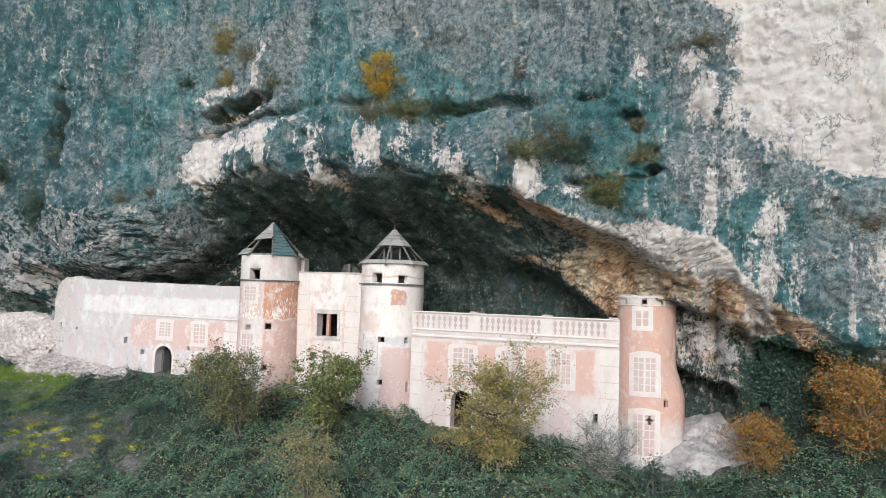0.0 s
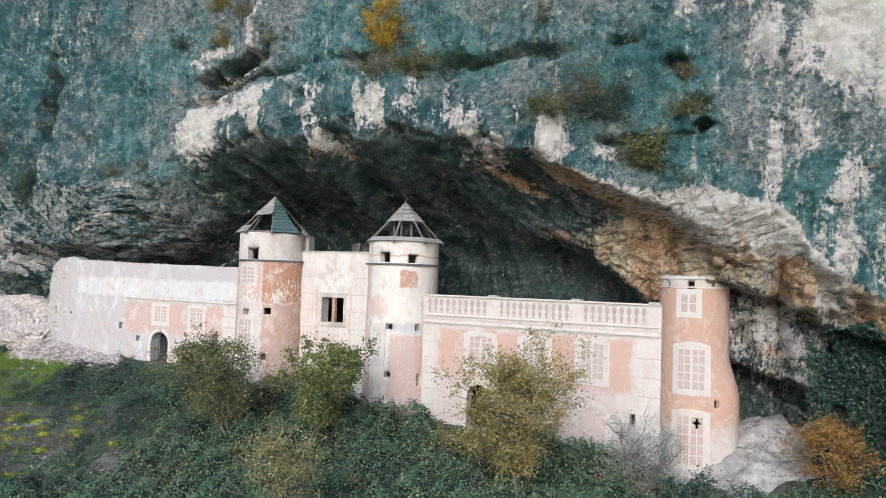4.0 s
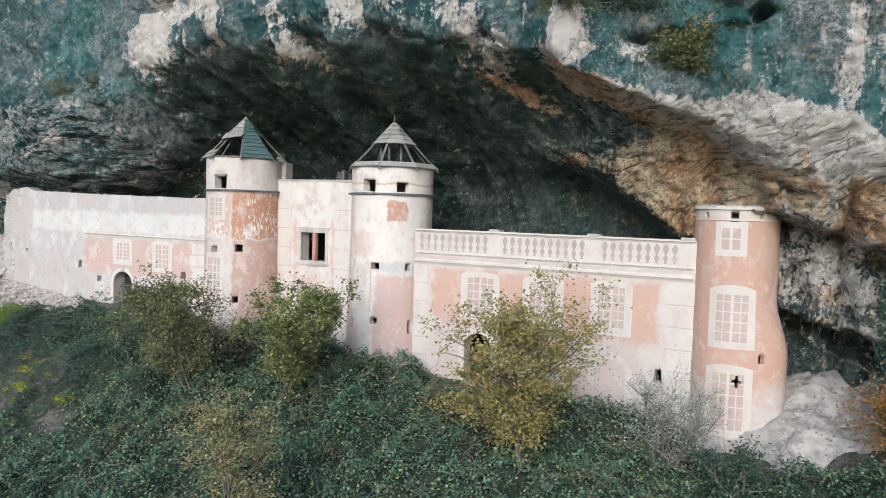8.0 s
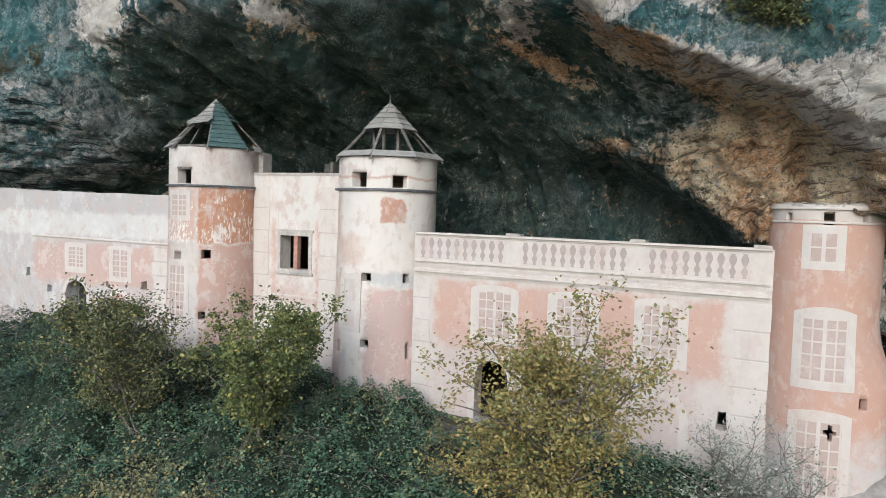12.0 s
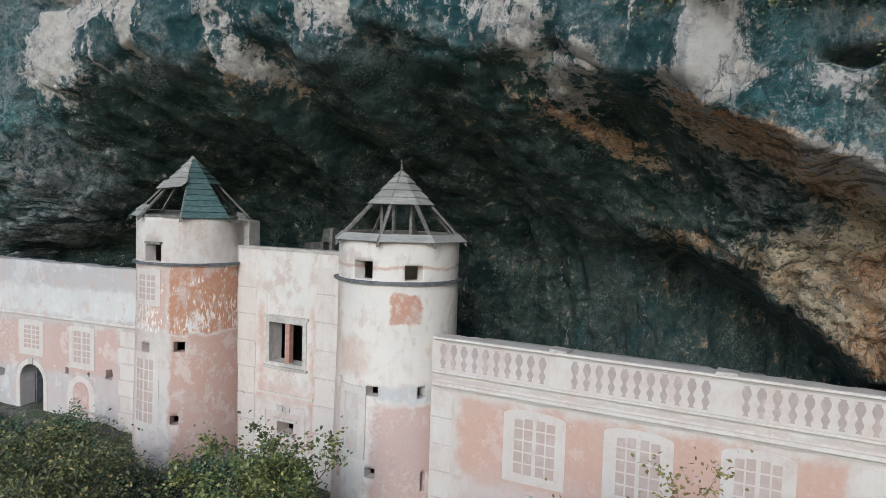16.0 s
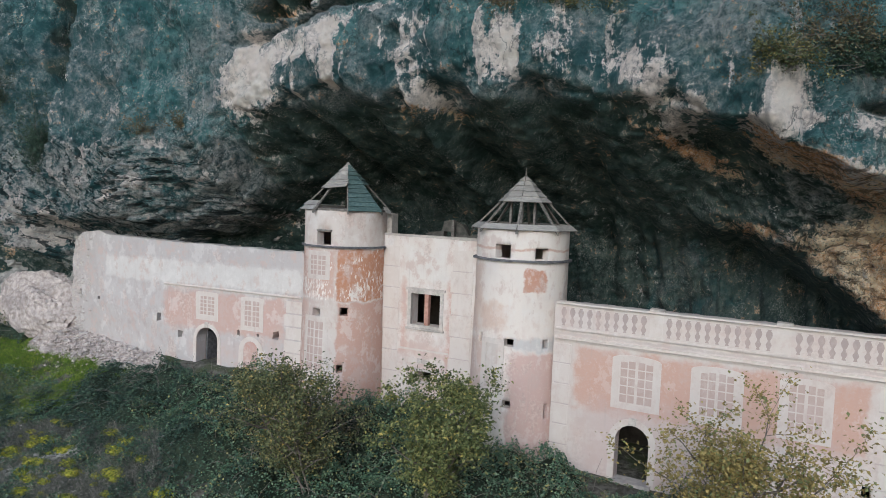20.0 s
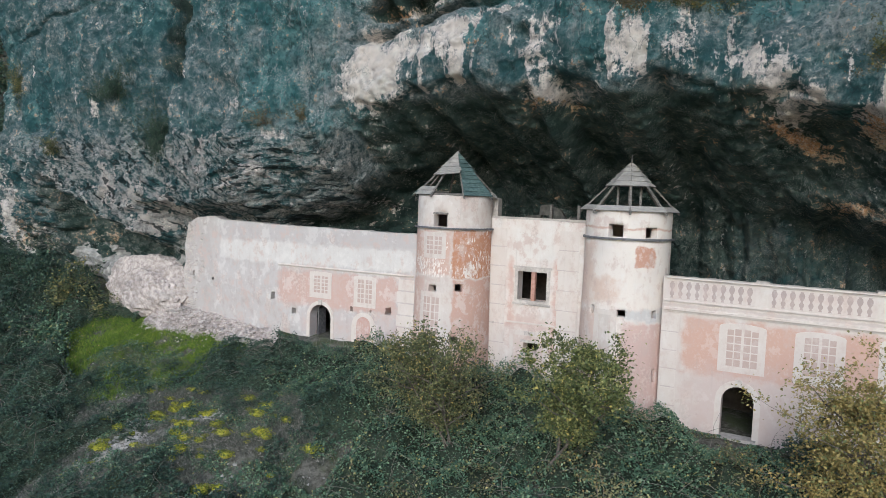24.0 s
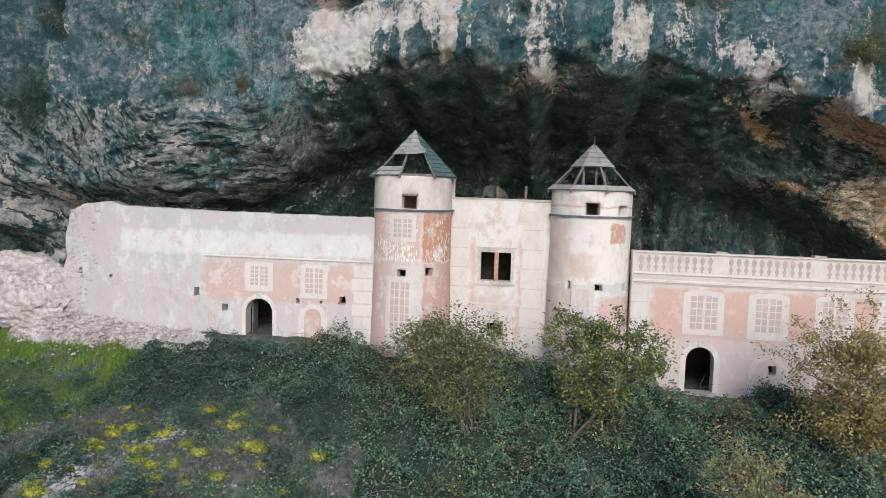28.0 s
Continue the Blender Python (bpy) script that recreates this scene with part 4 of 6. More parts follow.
part("door_surround", frame_plate(arch_loop(-43.52, -41.42, 2.2, 4.76), arch_loop(-43.29, -41.65, 2.19, 4.52), YL, 0.03), M_WHITE, wing, "white painted surround of an arched doorway")
boxed(wing, "keystone", M_STONE, -42.6, -42.35, YL - 0.09, YL + 0.02, 4.5, 4.82, jitter=0.02)
part("niche_surround", frame_plate(arch_loop(-40.06, -38.32, 2.2, 4.34), arch_loop(-39.72, -38.69, 2.19, 4.07), YL, 0.025), M_WHITE, wing, "white painted blind arch")
part("niche_infill", plate(arch_loop(-39.72, -38.69, 2.2, 4.07), YL, 0.01), plaster("niche_pink", (0.66, 0.45, 0.40), (0.7, 0.62, 0.58), 0.5), wing)
quoins(wing, YL, -36.88, -35.7, 2.3, 6.78, 6)
leaf = part("door_leaf", (lambda b: (box(b, -43.2, -43.12, YL + 0.72, YL + 1.5, 2.3, 4.1), b)[1])(bmesh.new()), M_SLATE, wing, "old dark grey plank door standing open")
for k in range(240):
    z = RNG.uniform(2.8, 9.4)
    x = -54.95 + 0.075 * (z - 3.4) + abs(RNG.normal(0, 0.75))
    if x < -52.2:
        stone_part(wing, x + 0.1, YL + 0.02 + RNG.uniform(-0.02, 0.05), z, RNG.uniform(0.2, 0.46), 0.22, RNG.uniform(0.1, 0.2))
for k in range(60):
    x = RNG.uniform(-39.0, -35.6)
    stone_part(wing, x, YL - 0.02, interp(x, BASE_X, BASE_Z) + RNG.uniform(0.0, 0.55), RNG.uniform(0.2, 0.5), 0.26, RNG.uniform(0.1, 0.22))

# the wing stands a little askew: turn its front towards the tower
SKEW_X, SKEW_Y = [-56, -52.5, -48, -35], [-0.1, -0.62, -0.35, 1.17]


def skew(x, y, z):
    off = float(interp(x, SKEW_X, SKEW_Y))
    k = 1 + off / 39
    return (-26.8 + (x + 26.8) * k, y + off, 11.1 + (z - 11.1) * k)


for ob in wing.children_recursive:
    if ob.name.startswith("stone"):
        ob.matrix_basis.translation = skew(*ob.matrix_basis.translation)
    else:
        for v in ob.data.vertices:
            v.co = skew(*v.co)

# wall between the two towers
YM = 46.7
mid = thing("castle_wall", (-28.6, YM, 0.8), "tall peeling white castle wall with a mullioned window opening", "castle wall")
M_MID = plaster("mid_plaster", (0.87, 0.835, 0.795), (0.75, 0.67, 0.63), 0.55, 0.46, [
    (-30.4, -29.9, 4.2, 8.6, 0.2, PINK, 0.75), (-27.6, -27.0, 2.0, 8.6, 0.25, PINK, 0.8), (-30.5, -27.2, 4.0, 4.9, 0.3, PINK, 0.4),
    (-30.3, -27.4, 0.5, 4.2, 0.6, (0.68, 0.52, 0.47), 0.5), (-30.6, -27.2, 7.8, 10.4, 0.7, (0.86, 0.83, 0.79), 0.7), (-32.0, -30.8, 0.5, 10.9, 0.3, (0.6, 0.6, 0.62), 0.35)])
outer = [(-25.3, 0.0)] + ragged_top(-31.9, -25.3, [(-32, 10.74), (-28, 10.72), (-25.3, 10.6)], 0.04)[::-1] + [(-31.9, 0.0)]
holes = [rect_loop(-29.72, -27.87, 5.84, 7.6), rect_loop(-29.22, -28.32, 2.76, 3.31), rect_loop(-31.7, -31.5, 5.0, 5.2, 0.03), rect_loop(-31.3, -31.1, 4.1, 4.35, 0.03), rect_loop(-26.3, -26.15, 4.3, 4.5, 0.03)]
part("wall", panel(outer, holes, YM, 0.8), M_MID, mid)
win = part("window_frame", panel(rect_loop(-29.9, -27.69, 5.7, 7.76), [rect_loop(-29.7, -27.89, 5.86, 7.58)], YM - 0.05, 0.2), M_STONE, mid, "stone frame of an unglazed window")
boxed(win, "mullion", M_WOODRED, -28.88, -28.64, YM + 0.02, YM + 0.28, 5.86, 7.58, label="reddish worn mullion")
boxed(win, "lintel", M_STONE, -30.0, -27.6, YM - 0.09, YM + 0.05, 7.762, 7.9, jitter=0.015)
boxed(win, "sill", M_STONE, -29.98, -27.62, YM - 0.12, YM + 0.1, 5.58, 5.698, jitter=0.015)
small = part("window_surround", frame_plate(rect_loop(-30.1, -27.7, 1.4, 4.0), rect_loop(-29.85, -27.95, 1.39, 3.72), YM, 0.03), M_WHITE, mid, "white painted door surround around a small window")
boxed(small, "lintel", M_STONE, -29.4, -28.15, YM - 0.04, YM + 0.1, 3.314, 3.46, jitter=0.015)
boxed(small, "sill", M_STONE, -29.35, -28.2, YM - 0.04, YM + 0.1, 2.64, 2.756, jitter=0.015)
boxed(small, "keystone", M_STONE, -29.15, -28.85, YM - 0.1, YM, 3.78, 4.0, jitter=0.02)
boxed(small, "keystone", M_STONE, -28.8, -28.5, YM - 0.1, YM, 3.76, 3.98, jitter=0.02)
boxed(mid, "string_course", M_WHITE, -30.4, -27.3, YM - 0.05, YM + 0.03, 4.42, 4.52)
quoins(mid, YM, -31.57, -30.49, 0.8, 10.2, 8, 0.08)
quoins(mid, YM, -27.3, -26.0, 0.8, 10.2, 8, 0.08)
boxed(mid, "coping", M_STONE, -31.6, -25.6, YM - 0.06, YM + 0.85, 10.68, 10.78, jitter=0.03)
# Added wall and slabs close this room and keep its windows dark.
boxed(mid, "back_wall", M_INNER_SHADE, -32, -25.2, YM + 4.6, YM + 5.0, 0, 9.0)
boxed(mid, "roof_slab", M_INNER_SHADE, -32, -25.2, YM + 0.81, YM + 5.0, 9.1, 9.4)
boxed(mid, "floor_slab", M_INNER_SHADE, -32, -25.2, YM + 0.81, YM + 4.5, 4.2, 4.5)

# terrace wing
YT = 45.15
terrace = thing("terrace_wing", (-14, YT, 0), "pink washed castle wing with painted windows under a painted balustrade", "castle wing")
M_TERR = plaster("terrace_plaster", (0.80, 0.755, 0.72), (0.72, 0.66, 0.63), 0.35, 0.25, [
    (-20.1, -7.75, 3.0, 6.3, 0.45, (0.70, 0.45, 0.36), 0.92), (-20.3, -8.0, -1.0, 4.3, 1.6, (0.70, 0.55, 0.52), 0.6),
    (-21.4, -17.5, 6.3, 8.4, 1.2, (0.68, 0.6, 0.58), 0.4), (-21.5, -6.0, 6.55, 6.75, 0.06, (0.58, 0.5, 0.47), 0.6)])
outer = [(-6.2, -1.6)] + ragged_top(-21.0, -6.2, [(-22, 8.12), (-6, 8.12)], 0.02)[::-1] + [(-21.0, -1.0)]
holes = [arch_loop(-17.81, -16.29, 0.0, 2.83), rect_loop(-13.41, -12.97, 1.52, 2.02, 0.04), rect_loop(-8.07, -7.72, 1.47, 2.16, 0.05)]
part("wall", panel(outer, holes, YT, 0.75), M_TERR, terrace)
# Back wall added behind the gateway to keep it dark.
boxed(terrace, "back_wall", M_INNER_SHADE, -21.6, -6.2, YT + 5.5, YT + 6.0, -1.5, 5.1)
# Slab out of sight, made pale to reflect light onto the overhang's roof.
boxed(terrace, "roof_slab", M_STONE, -21.6, -6.2, YT + 0.76, YT + 6.2, 6.75, 7.05, label="unseen pale slab bouncing light up under the overhang")
moulding(terrace, YT, -20.9, -6.55, 6.28, 6.52, 0.14, M_WHITE, "cornice", "weathered white cornice")
moulding(terrace, YT, -20.9, -6.55, 6.78, 6.93, 0.1, M_WHITE, "string_course")
moulding(terrace, YT, -20.9, -6.55, 7.98, 8.14, 0.12, M_WHITE, "coping", "chipped white coping")
for px in (-16.25, -11.15, -6.85):
    boxed(terrace, "post_cap", M_STONE, px - 0.3, px + 0.3, YT - 0.15, YT + 0.4, 8.13, 8.24, jitter=0.02)
    part("painted_post", plate(rect_loop(px - 0.28, px + 0.28, 6.95, 7.97), YT, 0.02), M_WHITE, terrace)
for a, b, cnt in ((-20.75, -16.6, 10), (-15.9, -11.5, 11), (-10.8, -7.2, 9)):
    pitch = (b - a) / cnt
    for k in range(cnt):
        cx = a + (k + 0.5) * pitch
        w = pitch * 0.27
        prof = [(0.0, 0.75), (0.1, 0.45), (0.22, 0.95), (0.3, 1.05), (0.42, 0.5), (0.5, 0.42), (0.62, 0.95), (0.75, 1.25), (0.88, 1.0), (0.95, 0.55), (1.0, 0.8)]
        zz = [(7.02 + 0.88 * s, w * q) for s, q in prof]
        part("painted_baluster_gap", plate([(cx - q, z) for z, q in zz] + [(cx + q, z) for z, q in zz[::-1]], YT, 0.01), M_GAP, terrace)
painted_window(terrace, YT, -18.11, -15.92, 3.54, 6.04, -17.77, -16.22, 3.8, 5.82, 0.2)
painted_window(terrace, YT, -14.66, -12.52, 3.44, 6.04, -14.3, -12.86, 3.82, 5.84, 0.2)
painted_window(terrace, YT, -11.18, -9.2, 3.48, 6.08, -10.86, -9.51, 3.81, 5.88, 0.2)
part("arch_surround", frame_plate(arch_loop(-18.12, -15.98, -0.4, 3.14), arch_loop(-17.815, -16.285, -0.41, 2.835), YT, 0.03), M_WHITE, terrace, "white painted surround of an arched gateway")
boxed(terrace, "keystone", M_STONE, -17.22, -16.88, YT - 0.1, YT, 2.86, 3.2, jitter=0.02)
for x0, x1 in ((-14.43, -12.32), (-11.2, -9.05)):
    part("blind_arch", frame_plate(arch_loop(x0, x1, -0.6, 2.68), arch_loop(x0 + 0.32, x1 - 0.32, -0.61, 2.36), YT, 0.02), M_WHITE, terrace, "white painted blind arch")
quoins(terrace, YT, -20.97, -20.1, -0.6, 6.26, 7)
quoins(terrace, YT, -7.68, -6.45, -0.9, 6.26, 7)
boxed(terrace, "threshold", M_STONE, -17.9, -16.1, YT - 0.3, YT + 0.5, -0.2, 0.24, jitter=0.04)


for ob in terrace.children_recursive:
    for v in ob.data.vertices:
        v.co.y -= 0.03 * (v.co.x + 14)


# ---- castle: round towers ----
def drum(cx, cy, radius, z0, z1, openings, thick=0.5, steps=96):
    """A round wall with openings (centre angle, half width in metres, z0, z1); radius(z) gives its batter."""
    bm = bmesh.new()
    angs = set(np.round(np.linspace(-math.pi, math.pi, steps, endpoint=False), 5))
    levels = set(np.round(np.arange(z0, z1, 0.5), 4)) | {round(z1, 4)}
    cuts = []
    for a, hw, b0, b1 in openings:
        d = hw / radius((b0 + b1) / 2)
        cuts.append((round(a - d, 5), round(a + d, 5), round(b0, 4), round(b1, 4)))
        angs = {q for q in angs if abs(q - (a - d)) > 0.012 and abs(q - (a + d)) > 0.012} | {cuts[-1][0], cuts[-1][1]}
        levels |= {cuts[-1][2], cuts[-1][3]}
    angs, levels = sorted(angs), sorted(levels)
    n, m = len(angs), len(levels)

    def ring(inset):
        return [[bm.verts.new((cx + (radius(z, a) - inset) * math.sin(a), cy - (radius(z, a) - inset) * math.cos(a), z)) for a in angs] for z in levels]
    out, inn = ring(0), ring(thick)
    gone = np.zeros((m, n), bool)
    for i in range(m - 1):
        for j in range(n):
            ac = angs[j] + ((angs[(j + 1) % n] - angs[j]) % (2 * math.pi)) / 2
            zc = (levels[i] + levels[i + 1]) / 2
            gone[i, j] = any(c[0] < ac < c[1] and c[2] < zc < c[3] for c in cuts)
    for i in range(m - 1):
        for j in range(n):
            k = (j + 1) % n
            if gone[i, j]:
                for di, dj, e in ((0, -1, ((i, j), (i + 1, j))), (0, 1, ((i + 1, k), (i, k))), (-1, 0, ((i, k), (i, j))), (1, 0, ((i + 1, j), (i + 1, k)))):
                    if not gone[i + di, (j + dj) % n]:
                        (a, b), (c, d) = e
                        bm.faces.new((out[a][b], out[c][d], inn[c][d], inn[a][b]))
                continue
            f = bm.faces.new((out[i][j], out[i][k], out[i + 1][k], out[i + 1][j]))
            f.smooth = True
            bm.faces.new((inn[i][j], inn[i + 1][j], inn[i + 1][k], inn[i][k]))
    for j in range(n):
        k = (j + 1) % n
        bm.faces.new((out[-1][j], out[-1][k], inn[-1][k], inn[-1][j]))
    bmesh.ops.recalc_face_normals(bm, faces=bm.faces[:])
    return bm


def hoop(cx, cy, r0, r1, z0, z1, steps=72, wob=0.0):
    """A ring round a tower."""
    bm = bmesh.new()
    rows = []
    for k in range(steps):
        a = 2 * math.pi * k / steps
        d = wob * math.sin(a * 7 + cx) + wob * 0.6 * math.sin(a * 17)
        rows.append([bm.verts.new((cx + r * math.sin(a), cy - r * math.cos(a), z)) for r, z in ((r0, z0), (r1 + d, z0 + 0.01), (r1 + d, z1), (r0, z1 + 0.03))])
    for k in range(steps):
        p, q = rows[k], rows[(k + 1) % steps]
        for e in range(4):
            bm.faces.new((p[e], q[e], q[(e + 1) % 4], p[(e + 1) % 4]))
    bmesh.ops.recalc_face_normals(bm, faces=bm.faces[:])
    return bm


def wrap(cx, cy, radius, a0, a1, z0, z1, proud, rise=0.0, inner=None, voids=()):
    """A thin coat on a round wall; inner (a0, a1, z0, z1) leaves its middle free."""
    bm = bmesh.new()
    na = max(2, int(abs(a1 - a0) / 0.05))
    al = sorted(set(np.linspace(a0, a1, na + 1)) | (set(inner[:2]) if inner else set()))
    zl = sorted(set(np.linspace(z0, z1, max(2, int((z1 - z0) / 0.4)) + 1)) | (set(inner[2:]) if inner else set()))
    for q in voids:
        al = sorted(set(al) | {k for k in q[:2] if a0 < k < a1})
        zl = sorted(set(zl) | {k for k in q[2:] if z0 < k < z1})
    mid_a, half = (a0 + a1) / 2, (a1 - a0) / 2

    def point(a, z, r):
        drop = rise * (((a - mid_a) / half) ** 2) * smooth(z0, z1, z)
        rr = radius(z, a) + r
        return bm.verts.new((cx + rr * math.sin(a), cy - rr * math.cos(a), z - drop))
    front = [[point(a, z, proud) for a in al] for z in zl]
    rear = [[point(a, z, -0.02) for a in al] for z in zl]

    def solid(i, j):
        if not (0 <= i < len(zl) - 1 and 0 <= j < len(al) - 1):
            return False
        ac, zc = (al[j] + al[j + 1]) / 2, (zl[i] + zl[i + 1]) / 2
        if any(q[0] < ac < q[1] and q[2] < zc < q[3] for q in voids):
            return False
        if inner:
            return not (inner[0] < ac < inner[1] and inner[2] < zc < inner[3])
        return True
    for i in range(len(zl) - 1):
        for j in range(len(al) - 1):
            if not solid(i, j):
                continue
            bm.faces.new((front[i][j], front[i][j + 1], front[i + 1][j + 1], front[i + 1][j]))
            for di, dj, e in ((0, -1, ((i + 1, j), (i, j))), (0, 1, ((i, j + 1), (i + 1, j + 1))), (-1, 0, ((i, j), (i, j + 1))), (1, 0, ((i + 1, j + 1), (i + 1, j)))):
                if not solid(i + di, j + dj):
                    (a, b), (c, d) = e
                    bm.faces.new((front[a][b], rear[a][b], rear[c][d], front[c][d]))
    bmesh.ops.delete(bm, geom=[v for v in bm.verts if not v.link_faces], context="VERTS")
    bmesh.ops.recalc_face_normals(bm, faces=bm.faces[:])
    return bm


def round_window(parent, cx, cy, radius, a, half, z0, z1, edge, rows=5, cols=4, rise=0.0, label="faded painted window with white surround", voids=()):
    """A window painted on a round wall."""
    r = radius((z0 + z1) / 2)
    h, e = half / r, edge / r
    inner = (a - h + e, a + h - e, z0 + edge, z1 - edge)
    w = part("painted_window", wrap(cx, cy, radius, a - h, a + h, z0, z1, 0.022, rise, inner), M_WHITE, parent, label)
    part("painted_field", wrap(cx, cy, radius, *inner, 0.008, rise * 0.5, voids=voids), M_WHITE, w)
    bar = 0.055 / r
    mull = 0.12 / r
    wide = (inner[1] - inner[0] - mull - cols * bar) / cols
    tall = (inner[3] - inner[2] - 0.055) / rows - 0.055
    for c in range(cols):
        p = inner[0] + bar + c * (wide + bar) + (mull - bar if c >= cols / 2 else 0)
        for q in range(rows):
            z = inner[2] + 0.055 + q * (tall + 0.055)
            part("pane", wrap(cx, cy, radius, p, p + wide, z, z + tall - (rise * 0.5 if q == rows - 1 else 0), 0.014, voids=voids), M_PANE, w)
    return w


def tent_roof(parent, cx, cy, r, z0, z1, sides, turn, gaps, teal, courses=11, tip=True):
    """A many-sided tent roof of overlapping boards with missing stretches; gaps: side -> courses that are gone."""
    apex = Vector((cx, cy, z1))
    rim = [Vector((cx + r * math.sin(turn + 2 * math.pi * k / sides), cy - r * math.cos(turn + 2 * math.pi * k / sides), z0)) for k in range(sides)]
    for k in range(sides):
        p, q = rim[k], rim[(k + 1) % sides]
        # hip rafter
        bm = bmesh.new()
        d = (p - apex)
        side = d.cross(Vector((0, 0, 1))).normalized() * 0.06
        up = Vector((0, 0, 0.11))
        a, b = apex + d * 0.01, p * 1.0 - d.normalized() * -0.05
        vs = [bm.verts.new(w) for w in (a - side - up, a + side - up, a + side, a - side, b - side - up, b + side - up, b + side, b - side)]
        for f in ((0, 1, 2, 3), (7, 6, 5, 4), (0, 4, 5, 1), (1, 5, 6, 2), (2, 6, 7, 3), (3, 7, 4, 0)):
            bm.faces.new([vs[i] for i in f])
        bmesh.ops.recalc_face_normals(bm, faces=bm.faces[:])
        part("rafter", bm, M_RAFTER, parent)
        normal = (q - p).cross(apex - p).normalized()
        if normal.z < 0:
            normal = -normal
        for c in range(courses):
            if c in gaps.get(k, ()):
                continue
            t0, t1 = c / courses, (c + 1.12) / courses
            t1 = min(t1, 0.995)
            lift0, lift1 = 0.075 + RNG.uniform(0, 0.02), 0.028
            e0, e1 = RNG.uniform(-0.03, 0.04), RNG.uniform(-0.03, 0.04)
            pts = []
            for (t, lift) in ((t0, lift0), (t1, lift1)):
                l, m = p.lerp(apex, t), q.lerp(apex, t)
                s = (m - l)
                sn = s.normalized()
                pts.append((l - sn * e0 + normal * lift, m + sn * e1 + normal * lift))
            bm = bmesh.new()
            lo = [pts[0][0], pts[0][1], pts[1][1], pts[1][0]]
            vs = [bm.verts.new(w) for w in lo] + [bm.verts.new(w - normal * 0.035) for w in lo]
            for f in ((0, 1, 2, 3), (7, 6, 5, 4), (0, 4, 5, 1), (1, 5, 6, 2), (2, 6, 7, 3), (3, 7, 4, 0)):
                bm.faces.new([vs[i] for i in f])
            bmesh.ops.recalc_face_normals(bm, faces=bm.faces[:])
            part("roof_board", bm, M_BOARD_TEAL if k in teal else M_BOARD, parent)
    bm = bmesh.new()
    if tip:
        bmesh.ops.create_cone(bm, segments=8, radius1=0.07, radius2=0.02, depth=0.55, matrix=Matrix.Translation((cx, cy, z1 + 0.12)), cap_ends=True)
    else:
        bmesh.ops.create_cone(bm, segments=8, radius1=0.3, radius2=0.03, depth=0.36, matrix=Matrix.Translation((cx, cy, z1 - 0.1)), cap_ends=True)
    part("finial" if tip else "ridge_cap", bm, M_RAFTER if tip else M_BOARD, parent)


RA, CA = 2.31, (-33.82, 46.15)
tower = thing("round_tower", (*CA, 0.8), "round castle tower with red painted band and broken teal board roof", "tower", "round towers")
fa = lambda z, a=0: RA + 0.02 * max(0, 8 - z)
M_TA = plaster("tower_plaster_red", (0.80, 0.755, 0.72), (0.70, 0.64, 0.60), 0.45, 0.42, [
    (-32.9, -30.0, 7.05, 9.95, 0.12, (0.60, 0.29, 0.17), 0.95), (-36.6, -32.8, 7.05, 9.95, 0.3, (0.70, 0.45, 0.36), 0.8),
    (-32.85, -30.0, 0.0, 7.1, 0.15, (0.66, 0.42, 0.34), 0.92), (-36.6, -34.6, 0.0, 7.1, 0.3, (0.70, 0.48, 0.40), 0.8), (-34.8, -32.6, 0.5, 3.2, 0.5, (0.7, 0.6, 0.57), 0.6)], (-36.4, -31.4, 7.05, 9.95, (0.82, 0.77, 0.72)))
ops = [(0.08, 0.44, 10.08, 10.8), (-0.08, 0.26, 6.21, 6.6), (0.62, 0.23, 6.3, 6.74), (-0.3, 0.15, 4.1, 4.45), (0.55, 0.18, 3.2, 3.6)]
part("drum", drum(*CA, fa, -0.2, 11.95, ops), M_TA, tower)
part("ledge", hoop(*CA, RA - 0.1, RA + 0.16, 9.94, 10.03, wob=0.02), M_SLATE, tower, "thin dark slate ledge")
boxed(tower, "window_lintel", M_RAFTER, -34.1, -33.15, 43.82, 44.2, 10.82, 10.92, label="grey timber lintel")
round_window(tower, *CA, fa, -0.08, 0.78, 8.2, 9.75, 0.2, 4, 4)
round_window(tower, *CA, fa, -0.1, 0.85, 2.9, 6.18, 0.24, 6, 4, label="faded painted french window")
# Discs added to stop light from the broken roof reaching the windows.
for z in (11.2, 9.7, 5.6):
    part("loft_floor", hoop(*CA, 0.02, RA - 0.4, z, z + 0.08, 24), M_INNER_SHADE, tower)
boxed(tower, "rear_stub", M_STONE, -32.3, -31.5, 47.2, 48.0, 8.0, 11.9, jitter=0.06)
tent_roof(tower, *CA, RA + 0.28, 11.93, 14.6, 8, -0.14, {0: range(0, 6), 7: (2, 3, 4), 2: range(0, 6), 3: range(0, 7), 4: range(0, 7), 5: range(1, 6), 6: range(1, 5)}, (1, 2), 11, tip=False)
# boards hanging loose over the open side, and slipped ones at the eaves
def loose(name, at, turn, wide, long, material, label):
    bm = bmesh.new()
    for k in range(3):
        box(bm, -wide / 2 + RNG.uniform(-0.06, 0.06), wide / 2 + RNG.uniform(-0.06, 0.06), -long / 2 + k * long / 3, -long / 2 + (k + 1.15) * long / 3, -0.02 + 0.03 * k, 0.02 + 0.03 * k)
    bmesh.ops.transform(bm, matrix=Matrix.Translation(at) @ Euler(turn).to_matrix().to_4x4(), verts=bm.verts[:])
    part(name, bm, material, tower, label)


loose("loose_flap", (-33.62, 44.88, 13.38), (radians(24), radians(-6), 0.3), 1.25, 0.75, M_BOARD, "loose weathered roof flap")
